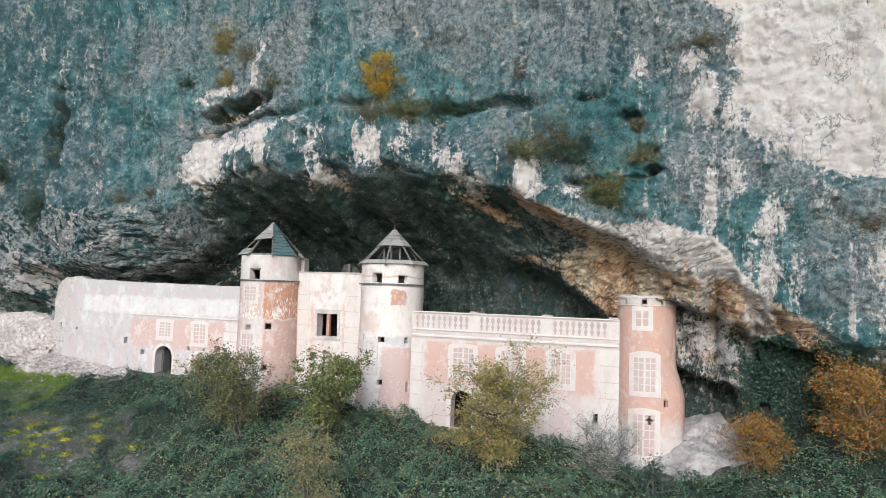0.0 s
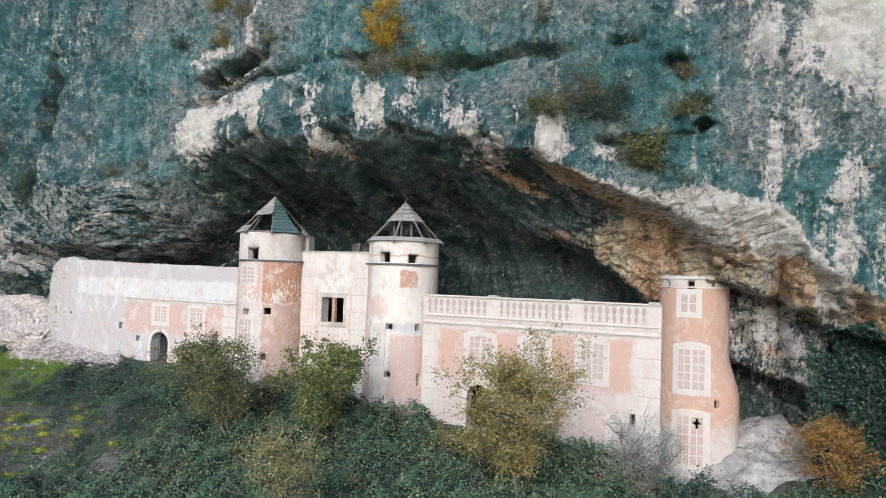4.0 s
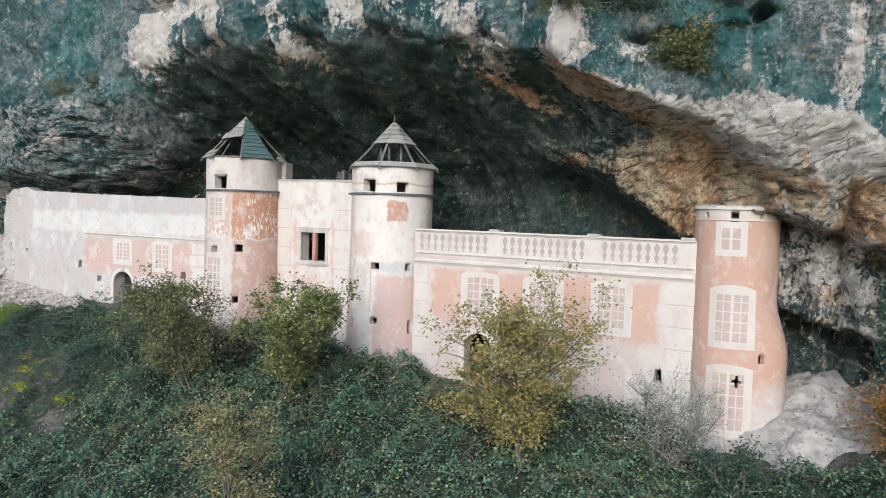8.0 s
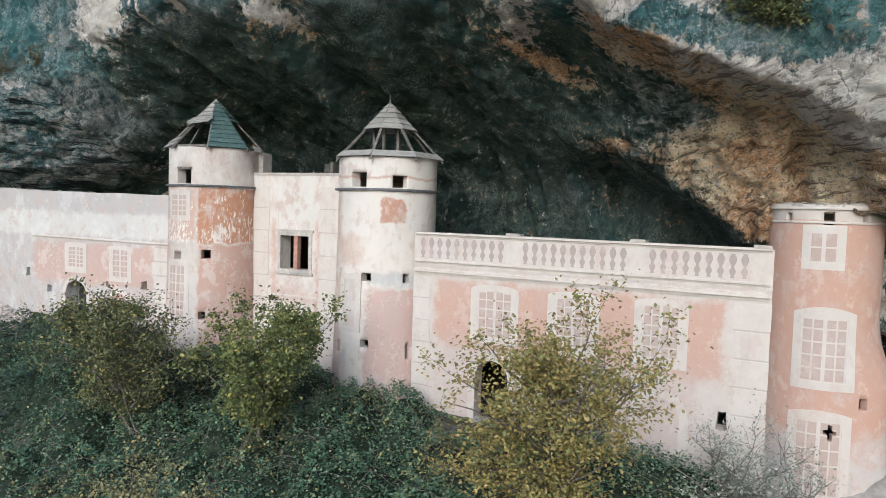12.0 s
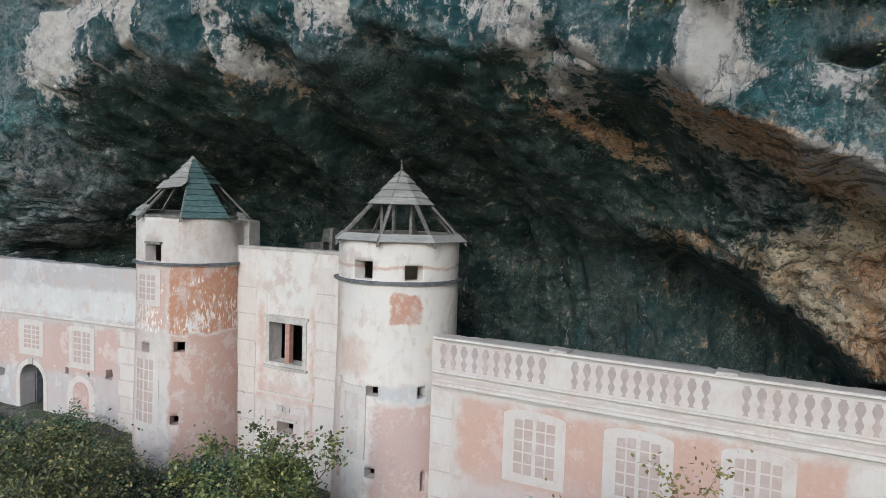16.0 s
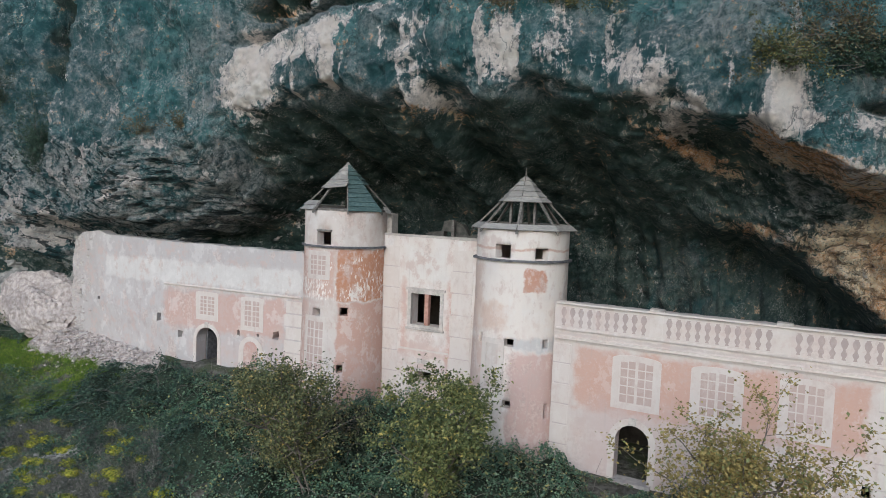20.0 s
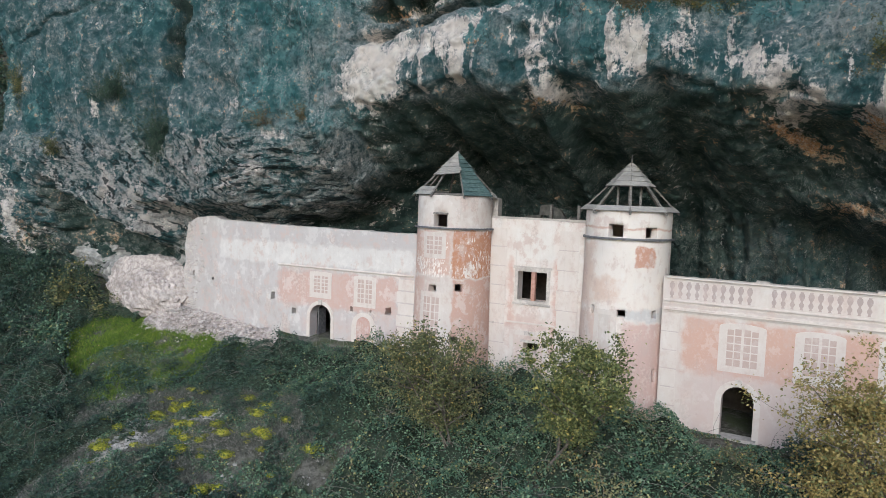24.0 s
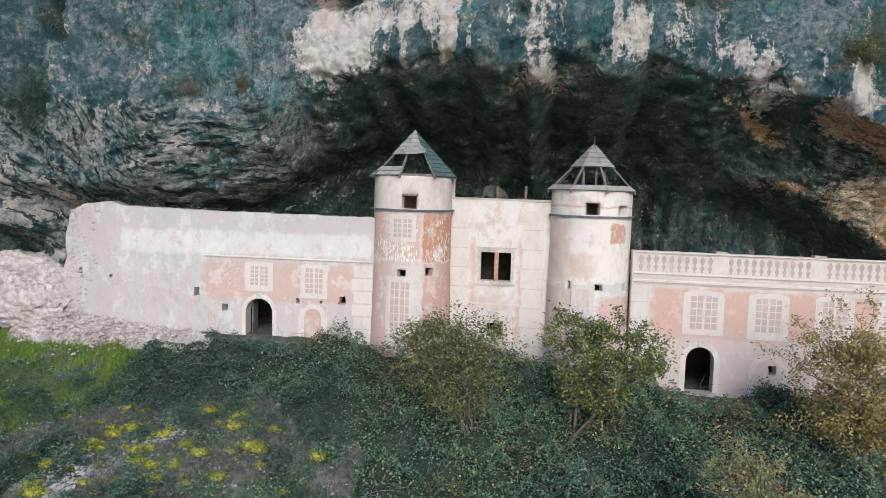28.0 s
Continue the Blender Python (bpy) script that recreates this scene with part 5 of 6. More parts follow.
loose("loose_board", (-35.9, 44.75, 12.02), (radians(32), radians(-16), -0.6), 0.55, 0.55, M_BOARD_TEAL, "slipped eave board")
loose("loose_board", (-31.6, 46.9, 12.0), (radians(34), radians(10), 1.35), 0.4, 0.5, M_BOARD, "slipped eave board")
part("wall_plate", hoop(*CA, RA - 0.3, RA + 0.03, 11.93, 12.05, wob=0.03), M_RAFTER, tower, "grey timber plate on the wall head")

RB, CB = 2.32, (-23.33, 46.77)
tower_b = thing("round_tower", (*CB, 0.4), "round white castle tower with open rafters under a boarded roof tip", "tower", "round towers")
fb = lambda z, a=0: RB + 0.02 * max(0, 8 - z)
M_TB = plaster("tower_plaster_white", (0.93, 0.895, 0.85), (0.83, 0.765, 0.72), 0.35, 0.36, [
    (-25.8, -20.8, 10.42, 10.62, 0.08, (0.66, 0.4, 0.3), 0.75), (-22.4, -21.45, 8.45, 9.65, 0.1, (0.62, 0.32, 0.22), 0.9), (-25.9, -24.4, 6.0, 10.0, 0.5, (0.74, 0.54, 0.44), 0.6),
    (-24.9, -22.9, 6.3, 8.1, 0.5, (0.72, 0.5, 0.39), 0.6), (-23.0, -20.9, 5.4, 6.4, 0.35, (0.6, 0.6, 0.62), 0.7), (-23.0, -20.9, 0, 5.6, 0.2, (0.70, 0.48, 0.43), 0.85),
    (-25.9, -24.2, 0, 6.1, 0.25, (0.72, 0.52, 0.44), 0.7)])
ops = [(-0.05, 0.4, 10.06, 10.72), (0.78, 0.34, 10.06, 10.6), (-0.55, 0.1, 5.85, 6.3), (0.17, 0.23, 5.84, 6.2), (0.95, 0.16, 5.78, 6.2), (0.17, 0.2, 2.85, 3.2), (-0.5, 0.12, 2.5, 3.0), (1.0, 0.09, 2.35, 3.05)]
part("drum", drum(*CB, fb, -0.6, 11.42, ops), M_TB, tower_b)
part("ledge", hoop(*CB, RB - 0.1, RB + 0.15, 9.9, 10.0, wob=0.03), M_SLATE, tower_b, "thin dark slate ledge")
w = part("painted_window", wrap(*CB, fb, -0.45, 0.08, 3.5, 6.15, 0.07, 0, (-0.33, -0.04, 3.75, 5.9)), M_WHITE, tower_b, "faded painted blind window")
part("painted_field", wrap(*CB, fb, -0.33, -0.04, 3.75, 5.9, 0.03), plaster("blind_panel", (0.74, 0.7, 0.66), (0.66, 0.58, 0.53), 0.6), w)
tent_roof(tower_b, *CB, RB + 0.3, 11.4, 14.1, 8, -0.54, {k: range(1, 5) for k in range(8)}, (), 10)
# Added discs again, blocking light that falls through the open rafters.
for z in (10.85, 9.6, 5.4):
    part("loft_floor", hoop(*CB, 0.02, RB - 0.4, z, z + 0.08, 24), M_INNER_SHADE, tower_b)
for a in (-0.9, 0.2, 1.2):
    boxed(tower_b, "roof_post", M_RAFTER, CB[0] + 0.7 * math.sin(a) - 0.06, CB[0] + 0.7 * math.sin(a) + 0.06, CB[1] - 0.7 * math.cos(a) - 0.06, CB[1] - 0.7 * math.cos(a) + 0.06, 11.2, 13.0)

RC, CC = 1.77, (-4.95, 45.82)
tower_c = thing("round_tower", (*CC, -0.6), "round pink castle tower with painted windows and flared foot", "tower", "round towers")
fc = lambda z, a=0: RC + 0.55 * float(smooth(5.8, 3.2, z)) * float(smooth(0.35, 1.3, a)) * float(smooth(3.1, 2.4, a))
M_TC = plaster("tower_plaster_pink", (0.70, 0.46, 0.37), (0.74, 0.55, 0.47), 0.4, 0.3, [
    (-8, -1, 9.12, 10.2, 0.05, (0.74, 0.66, 0.6), 0.95), (-8, -1, -1.5, 2.7, 1.8, (0.72, 0.67, 0.65), 0.92), (-8.0, -5.6, -1.0, 3.6, 1.2, (0.74, 0.63, 0.58), 0.6)])
ops = [(-0.7, 0.09, 9.05, 9.4), (0.02, 0.16, 8.95, 9.45), (0.66, 0.1, 9.1, 9.5), (0.74, 0.1, 3.05, 3.42)]
cross = [(0.24, 0.07, 1.95, 2.5), (0.24, 0.2, 2.15, 2.32)]
part("drum", drum(*CC, fc, -1.4, 9.62, ops + cross, 0.24), M_TC, tower_c)
part("crown_ring", hoop(*CC, RC - 0.1, RC + 0.09, 9.52, 9.68, wob=0.015), M_WHITE, tower_c, "chipped pale ring at the wall head")
part("moulding", hoop(*CC, RC - 0.1, RC + 0.05, 9.06, 9.13), M_WHITE, tower_c)
# Slab added to close the drum's top, so its holes stay dark.
boxed(tower_c, "roof_slab", M_INNER_SHADE, -6.1, -3.8, 44.7, 46.9, 9.2, 9.4)
round_window(tower_c, *CC, fc, -0.04, 0.64, 7.56, 9.02, 0.22, 2, 2)
round_window(tower_c, *CC, fc, 0.06, 0.95, 3.6, 6.34, 0.26, 5, 4, 0.2)
round_window(tower_c, *CC, fc, 0.05, 0.95, -0.2, 2.92, 0.26, 5, 4, 0.15, voids=[(c[0] - c[1] / RC, c[0] + c[1] / RC, c[2], c[3]) for c in cross])
for k in range(26):
    a = RNG.uniform(-0.8, 1.5)
    stone_part(tower_c, CC[0] + RC * math.sin(a), CC[1] - RC * math.cos(a), 9.68 + RNG.uniform(-0.03, 0.05), RNG.uniform(0.2, 0.4), 0.3, RNG.uniform(0.08, 0.16), -a)

M_DARKSTONE = simple("dark_stone", (0.06, 0.06, 0.055), (0.15, 0.145, 0.13), 3, 0.95, 0.6, (1, 1, 1), 0.05)
# ruined stone lean-to in the cave behind the towers
hut = thing("ruined_hut", (-28.5, 50.4, 9.4), "ruined dark stone lean-to with timber posts in the cave", "ruin")
part("wall", panel([(-31, 9.3), (-26.4, 9.3), (-26.4, 10.4), (-27.5, 10.9), (-28.2, 10.7), (-28.6, 11.3), (-29.4, 11.6), (-29.9, 11.5), (-30.0, 10.9), (-31, 10.8)], [rect_loop(-29.9, -29.1, 9.6, 10.9), rect_loop(-28.4, -27.4, 9.6, 10.3)], 50.6, 0.4), M_DARKSTONE, hut)
for px in (-29.0, -27.2):
    boxed(hut, "post", M_RAFTER, px - 0.08, px + 0.08, 50.0, 50.2, 9.3, 11.6)


# ---- plants ----
def leaf_cloud(name, pos, size, up=0.5, aspect=0.62, droop=0.0, seed=1):
    """Many small folded leaves: a kite of two triangles each."""
    rng = np.random.RandomState(seed)
    n = len(pos)
    pos = np.asarray(pos, float)
    size = np.broadcast_to(np.asarray(size, float), (n,)) * rng.uniform(0.6, 1.35, n)
    nor = rng.normal(0, 1, (n, 3))
    nor /= np.linalg.norm(nor, axis=1)[:, None]
    nor[:, 2] = np.abs(nor[:, 2]) + up
    nor /= np.linalg.norm(nor, axis=1)[:, None]
    t = np.cross(nor, rng.normal(0, 1, (n, 3)))
    t /= np.linalg.norm(t, axis=1)[:, None] + 1e-9
    t[:, 2] -= droop
    b = np.cross(nor, t)
    s = size[:, None]
    v = np.stack([pos - t * s * 0.5, pos + b * s * 0.5 * aspect + t * s * 0.05 + nor * s * 0.12, pos + t * s * 0.5, pos - b * s * 0.5 * aspect + t * s * 0.05 + nor * s * 0.12], 1).reshape(-1, 3)
    k = np.arange(n)[:, None] * 4
    f = np.concatenate([k + [0, 1, 2], k + [0, 2, 3]], 0)
    return mesh_from(name, v, f)


def tubes(name, paths, sides=5):
    """Tapered stems: each path is a list of (point, radius)."""
    vs, fs = [], []
    for path in paths:
        ring0 = len(vs)
        for i, (p, r) in enumerate(path):
            a = Vector(path[max(i - 1, 0)][0])
            b = Vector(path[min(i + 1, len(path) - 1)][0])
            d = (b - a).normalized() if (b - a).length > 1e-6 else Vector((0, 0, 1))
            u = d.orthogonal().normalized()
            w = d.cross(u)
            for k in range(sides):
                g = 2 * math.pi * k / sides
                vs.append(Vector(p) + (u * math.cos(g) + w * math.sin(g)) * r)
        for i in range(len(path) - 1):
            for k in range(sides):
                q, s = ring0 + i * sides, ring0 + (i + 1) * sides
                fs.append((q + k, q + (k + 1) % sides, s + (k + 1) % sides, s + k))
    return mesh_from(name, [tuple(v) for v in vs], fs, True)


def wander(rng, start, aim, length, r0, r1, steps=6, bend=0.25, lift=0.0):
    p, d = Vector(start), Vector(aim).normalized()
    path = [(p.copy(), r0)]
    for i in range(steps):
        d = (d + Vector(rng.normal(0, bend, 3)) + Vector((0, 0, lift))).normalized()
        p = p + d * (length / steps)
        path.append((p.copy(), r0 + (r1 - r0) * (i + 1) / steps))
    return path


def tree(name, base, height, spread, leaf, size, count, label, category="tree", stems=1, low=0.3, bark=None, seed=1, clump=0.55, limbs=9, group="", lean=(0, 0), twigs=6, flat=1.0, trunk_r=0.13):
    """Trunk or stems, limbs, twigs and a crown of leaf clumps round the twig ends, with gaps between."""
    rng = np.random.RandomState(seed)
    bark = bark or M_BARK
    t = thing(name, base, label, category, group)
    b = Vector(base)
    ends = []
    for s in range(stems):
        off = Vector((rng.uniform(-0.35, 0.35), rng.uniform(-0.3, 0.3), -0.15)) if stems > 1 else Vector((0, 0, -0.15))
        aim = Vector((lean[0] + rng.normal(0, 0.06 + 0.22 * (stems > 1)), lean[1] + rng.normal(0, 0.06 + 0.15 * (stems > 1)), 1))
        tr = wander(rng, b + off, aim, height * 0.86, trunk_r / (1 + 0.3 * (stems - 1)), 0.02, 8, 0.09, 0.05)
        part("trunk", tubes("trunk", [tr], 7), bark, t)
        fine = []
        for k in range(limbs):
            f = low + (1 - low) * (k + rng.uniform(0.1, 0.9)) / limbs
            q = f * 8
            i = min(int(q), 7)
            p = tr[i][0].lerp(tr[i + 1][0], q - i)
            ang = k * 2.4 + rng.uniform(-0.5, 0.5) + s
            reach = spread * (0.5 + 0.6 * math.sin(math.pi * min(1, (1.08 - f) / (1.08 - low))) ** 0.8) * rng.uniform(0.6, 1.0) * (0.55 if f > 0.92 else 1)
            aim = Vector((math.cos(ang), math.sin(ang) * flat, rng.uniform(0.25, 0.8)))
            limb = wander(rng, p, aim, reach, trunk_r * 0.38, 0.012, 5, 0.16, 0.05)
            part("limb", tubes("limb", [limb], 5), bark, t)
            for m in range(twigs):
                j = rng.randint(1, 6)
                d = Vector(rng.normal(0, 1, 3))
                d.z = abs(d.z) * 0.7 + 0.1
                tw = wander(rng, limb[j][0], d, reach * rng.uniform(0.25, 0.5) + 0.2, 0.012, 0.005, 3, 0.25)
                fine.append(tw)
                ends += [tw[-1][0], tw[2][0]]
            ends.append(limb[-1][0])
        if fine:
            tagged(part("brushwood", tubes("brushwood", fine, 3), bark, t), kind="stuff")
        ends.append(tr[-1][0])
    ends = np.array([tuple(e) for e in ends])
    pick = rng.randint(0, len(ends), count)
    w = rng.normal(0, 1, (count, 3)) * clump * np.array([1, 1, 0.75]) * rng.uniform(0.15, 1.0, (count, 1))
    pos = ends[pick] + w
    pos[:, 2] = np.maximum(pos[:, 2], base[2] + 0.1)
    part("crown", leaf_cloud("crown", pos, size, 0.3, seed=seed), leaf, t)
    return t


def bush(name, at, rx, ry, rz, leaf, size, count, label, seed=1, category="shrub", twigs=30, hang=0.0, group="", gaps=0.5, bark=None):
    """A shrub of wiry stems and leaf clumps, uneven at its edge; at is its foot."""
    rng = np.random.RandomState(seed)
    t = thing(name, at, label, category, group)
    c = Vector(at)
    stems, ends = [], []
    for k in range(twigs):
        d = Vector((rng.normal(0, 1) * rx, rng.normal(0, 1) * ry, abs(rng.normal(0.5, 0.5)) * rz * 1.6 + 0.05 - hang * rng.uniform(0, 1.6) * rz))
        ln = d.length * rng.uniform(0.55, 1.0)
        st = wander(rng, c + Vector((rng.uniform(-0.3, 0.3) * rx, 0, -0.05)), d, ln, 0.02, 0.005, 5, 0.2)
        stems.append(st)
        ends += [st[k2][0] for k2 in (2, 3, 4, 5, 5)]
    tagged(part("brushwood", tubes("brushwood", stems, 3), bark or M_TWIG, t), kind="stuff")
    ends = np.array([tuple(e) for e in ends])
    pick = rng.randint(0, len(ends), count)
    s = (rx + ry + rz) / 3 * 0.3 * gaps * 2
    pos = ends[pick] + rng.normal(0, 1, (count, 3)) * s * rng.uniform(0.1, 1, (count, 1))
    part("leaves", leaf_cloud("leaves", pos, size, 0.35, seed=seed), leaf, t)
    return t


# trees before the castle
def gz(x, y):
    return float(ground_z(x, y))


tree("tree", (-29.2, 37.7, gz(-29.2, 37.7)), 7.0, 2.5, L_OLIVE, 0.13, 16500, "olive green bushy tree with yellowing top before the castle", stems=5, low=0.25, seed=3, limbs=8, clump=0.4, group="trees before the castle", twigs=6)
tree("tree", (-24.4, 38.6, gz(-24.4, 38.6)), 6.4, 2.7, L_GREEN, 0.15, 17500, "leafy green tree turning yellow before the castle", stems=2, low=0.36, seed=8, limbs=11, clump=0.36, group="trees before the castle")
tree("tree", (-11.7, 37.4, gz(-11.7, 37.4)), 6.5, 3.6, L_YELLOW, 0.135, 18500, "sparse yellow autumn tree with bare lower branches", stems=1, low=0.28, seed=12, limbs=30, clump=0.44, group="trees before the castle", trunk_r=0.16)
tree("small_tree", (-7.0, 40.8, gz(-7, 40.8)), 3.7, 2.3, L_GREYG, 0.085, 5200, "thin grey-leaved shrub tree with bare twigs", stems=5, low=0.15, bark=M_TWIG, seed=5, limbs=7, clump=0.35, twigs=9, trunk_r=0.07)
tree("small_tree", (-18.2, 28.8, gz(-18.2, 28.8)), 6.4, 1.9, L_SAPLING, 0.1, 9000, "slender pale green sapling in the brambles", stems=3, low=0.2, seed=14, limbs=8, clump=0.36, twigs=5, trunk_r=0.08)
tree("rust_tree", (6.2, 41.0, gz(6.2, 41)), 5.0, 2.7, L_RUST, 0.115, 19000, "rust orange autumn tree beside the castle", stems=3, low=0.12, seed=31, limbs=11, clump=0.45)
tree("rust_tree", (1.6, 41.2, gz(1.6, 41.2)), 3.2, 1.8, L_RUST, 0.11, 8000, "small orange and green autumn tree", stems=3, low=0.1, seed=33, limbs=7, clump=0.4)
tree("dark_shrub", (-4.3, 39.6, gz(-4.3, 39.6)), 2.4, 0.8, L_DARK, 0.12, 3200, "small dark evergreen shrub", "shrub", stems=4, low=0.1, seed=41, limbs=7, clump=0.22)
tree("dark_shrub", (-13.5, 42.6, gz(-13.5, 42.6)), 1.9, 1.1, L_DARK, 0.13, 3200, "rounded dark green shrub at the castle foot", "shrub", stems=4, low=0.1, seed=42, limbs=6, clump=0.3)


# shrubs growing on the cliff
def on_cliff(x, z, out=0.1):
    return (x, float(cliff_depth(x, z)) - out, z)


tree("ledge_tree", on_cliff(-22.3, 21.9), 3.5, 1.1, L_GOLD, 0.12, 7500, "small golden yellow tree on the cliff ledge", stems=2, low=0.2, seed=51, limbs=7, clump=0.34, trunk_r=0.06, flat=0.6)
for k, (x, z, rx, rz, mat, cnt, lab, hang) in enumerate((
        (-20.2, 21.3, 1.0, 0.6, L_OLIVE, 1500, "trailing olive shrub on the cliff ledge", 0.7), (-18.0, 21.4, 1.2, 0.6, L_DARK, 1700, "dark trailing shrub on the cliff ledge", 0.6),
        (-16.4, 21.7, 0.8, 0.7, L_DARK, 1300, "dark trailing shrub on the cliff ledge", 0.4), (-22.6, 21.0, 0.8, 0.8, L_BROWN, 700, "dry brown shrub below the golden tree", 0.9),
        (-9.6, 18.6, 1.3, 1.2, L_BROWN, 1300, "brown half-bare shrub on the cliff", 0.5), (-11.8, 18.0, 0.8, 0.5, L_OLIVE, 700, "olive shrub on the cliff", 0.4),
        (-9.0, 17.8, 1.0, 0.8, L_DARK, 1500, "dark green shrub on the cliff", 0.5), (-6.6, 15.3, 0.62, 0.75, L_OLIVE, 3000, "rounded olive shrub at the overhang's edge", 0.4),
        (-37.1, 28.6, 0.8, 1.1, L_YELLOW, 1200, "yellow grassy shrub hanging on the cliff", 0.8), (-37.0, 25.6, 0.6, 0.8, L_YELLOW, 800, "yellow grassy shrub hanging on the cliff", 0.8),
        (-34.5, 27.2, 0.9, 0.8, L_BROWN, 500, "dry brown shrub on the cliff", 0.6), (-59.3, 18.3, 1.5, 0.9, L_DARK, 2800, "dark evergreen shrub on the cliff face", 0.3),
        (-55.0, 15.3, 1.0, 1.6, L_DARK, 2400, "dark green plants in a cliff groove", 1.0), (-46.0, 16.2, 0.5, 0.6, L_BROWN, 300, "dry brown tuft on the cliff", 0.3),
        (-72.5, 19.5, 0.7, 1.3, L_OLIVE, 800, "olive plants at the cliff's edge", 0.8), (-5.0, 19.3, 0.4, 0.35, L_BROWN, 250, "dry tuft on the cliff", 0.3),
        (-4.6, 17.4, 0.6, 0.4, L_OLIVE, 400, "olive tuft beside a hole in the cliff", 0.4), (-1.6, 23.9, 0.9, 0.4, L_BROWN, 400, "brown tuft on the cliff", 0.5),
        (-43.0, 16.5, 0.5, 0.4, L_BROWN, 300, "dry tuft above the cave", 0.5), (-40.5, 25.4, 0.4, 0.5, L_DARK, 250, "small dark tuft on the cliff", 0.5),
        (-12.4, 23.4, 0.5, 0.6, L_BROWN, 220, "thin dry tuft on the cliff", 0.6), (-31.3, 24.4, 0.35, 0.5, L_OLIVE, 220, "small olive tuft on the cliff", 0.5),
        (-65.5, 14.5, 0.6, 0.6, L_OLIVE, 350, "olive tuft on the cliff face", 0.6), (6.5, 13.5, 1.6, 1.0, L_BROWN, 900, "dry shrub on the cliff", 0.6))):
    bush("cliff_shrub", on_cliff(x, z, 0.05), rx * 1.3, 0.35 * rx + 0.15, rz * 1.3, mat, 0.105, int(cnt * 4.2), lab, 60 + k, hang=hang, group="shrubs on the cliff", twigs=int(22 + cnt / 40))

# ivy over the rocks beside the round tower
rng = np.random.RandomState(77)
n = 34000
px = rng.normal(3.2, 1.7, n)
pz = rng.uniform(1.2, 8.0, n) - 0.35 * np.abs(px - 3.2)
keep = (FA.fbm(px * 0.8, pz * 0.8, 3) > -0.45) & (px > 0.4) & (pz > 1)
px, pz = px[keep], pz[keep]
py = np.minimum(cliff_depth(px, pz), 45.0 - 0.25 * (8 - pz)) - np.abs(rng.normal(0.25, 0.3, len(px)))
ivy = thing("ivy", (3.2, 43.5, 1.5), "dark green ivy covering rocks beside the tower", "ivy")
part("leaves", leaf_cloud("leaves", np.stack([px, py, pz], -1), 0.13, 0.2, 0.85, seed=5), L_DARK, ivy)
part("stems", tubes("stems", [wander(rng, (3.2 + rng.uniform(-1.5, 1.5), 43.6, 1.4), (rng.normal(0, 0.5), 0.25, 1), 5, 0.03, 0.01, 8, 0.2) for _ in range(14)], 4), M_BARK, ivy)


# ---- thicket, grass and stones on the slope ----
def cover(x, y):
    """Bramble height on the slope: zero on the grass patch and the stony clearing."""
    w = 0.55 * FC.fbm(x * 0.35, y * 0.35, 3)
    grass = ((x + 55.5) / 7.0) ** 2 + ((y - 40.2) / 4.2) ** 2 + w
    clear = ((x + 44.0) / 8.0) ** 2 + ((y - 35.0) / 3.5) ** 2 + 1.3 * w
    path = ((x + 47.5) / 2.4) ** 2 + ((y - 30.5) / 4.0) ** 2 + w
    bare = ((x + 40.8) / 5.2) ** 2 + ((y - 33.6) / 2.9) ** 2 + 1.2 * w
    free = smooth(0.8, 1.25, np.minimum(np.minimum(grass, clear), np.minimum(path, bare)))
    edge = interp(x, [-60, -46, -45, -37, -35.5, -32, -31, -26, -25, -21, -20, -6, -4], [43.6, 43.4, 43.4, 43.5, 43.3, 43.4, 46.0, 46.2, 44.6, 44.3, 44.9, 44.6, 44.0])
    wall = smooth(edge + 0.1, edge - 0.7, y + 0.4 * w) * np.where((x > -58) & (x < -45), smooth(42.4, 41.0, y + 0.8 * w), 1)
    gate = 1 - np.exp(-((x + 17) / 2.0) ** 2 - ((y - 44.0) / 1.6) ** 2)
    door = 1 - 0.8 * np.exp(-((x + 42.5) / 1.2) ** 2 - ((y - 44.0) / 1.0) ** 2)
    h = (0.9 + 0.7 * FA.fbm(x * 0.28, y * 0.28, 4) + 0.5 * FB.fbm(x * 0.9, y * 0.9, 3) + 0.3 * np.abs(FD.fbm(x * 0.5, y * 0.5, 2)))
    h = h + 0.34 * (FC.ridged(x * 0.55 + 3, y * 0.55, 3) - 0.7) + 0.22 * FD.fbm(x * 1.7, y * 1.7, 2)
    h = h * interp(x, [-80, -60, -45, -36, -20, -8, 0, 4], [1.5, 1.2, 0.9, 1.15, 1.25, 1.0, 0.9, 0.9])
    right = 1 - smooth(-6.8, -5.6, x + 0.4 * w) * (1 - smooth(1.6, 2.6, x)) * smooth(41.2, 42.0, y + 0.5 * w)
    return np.maximum(h, 0.25) * free * wall * gate * door * right


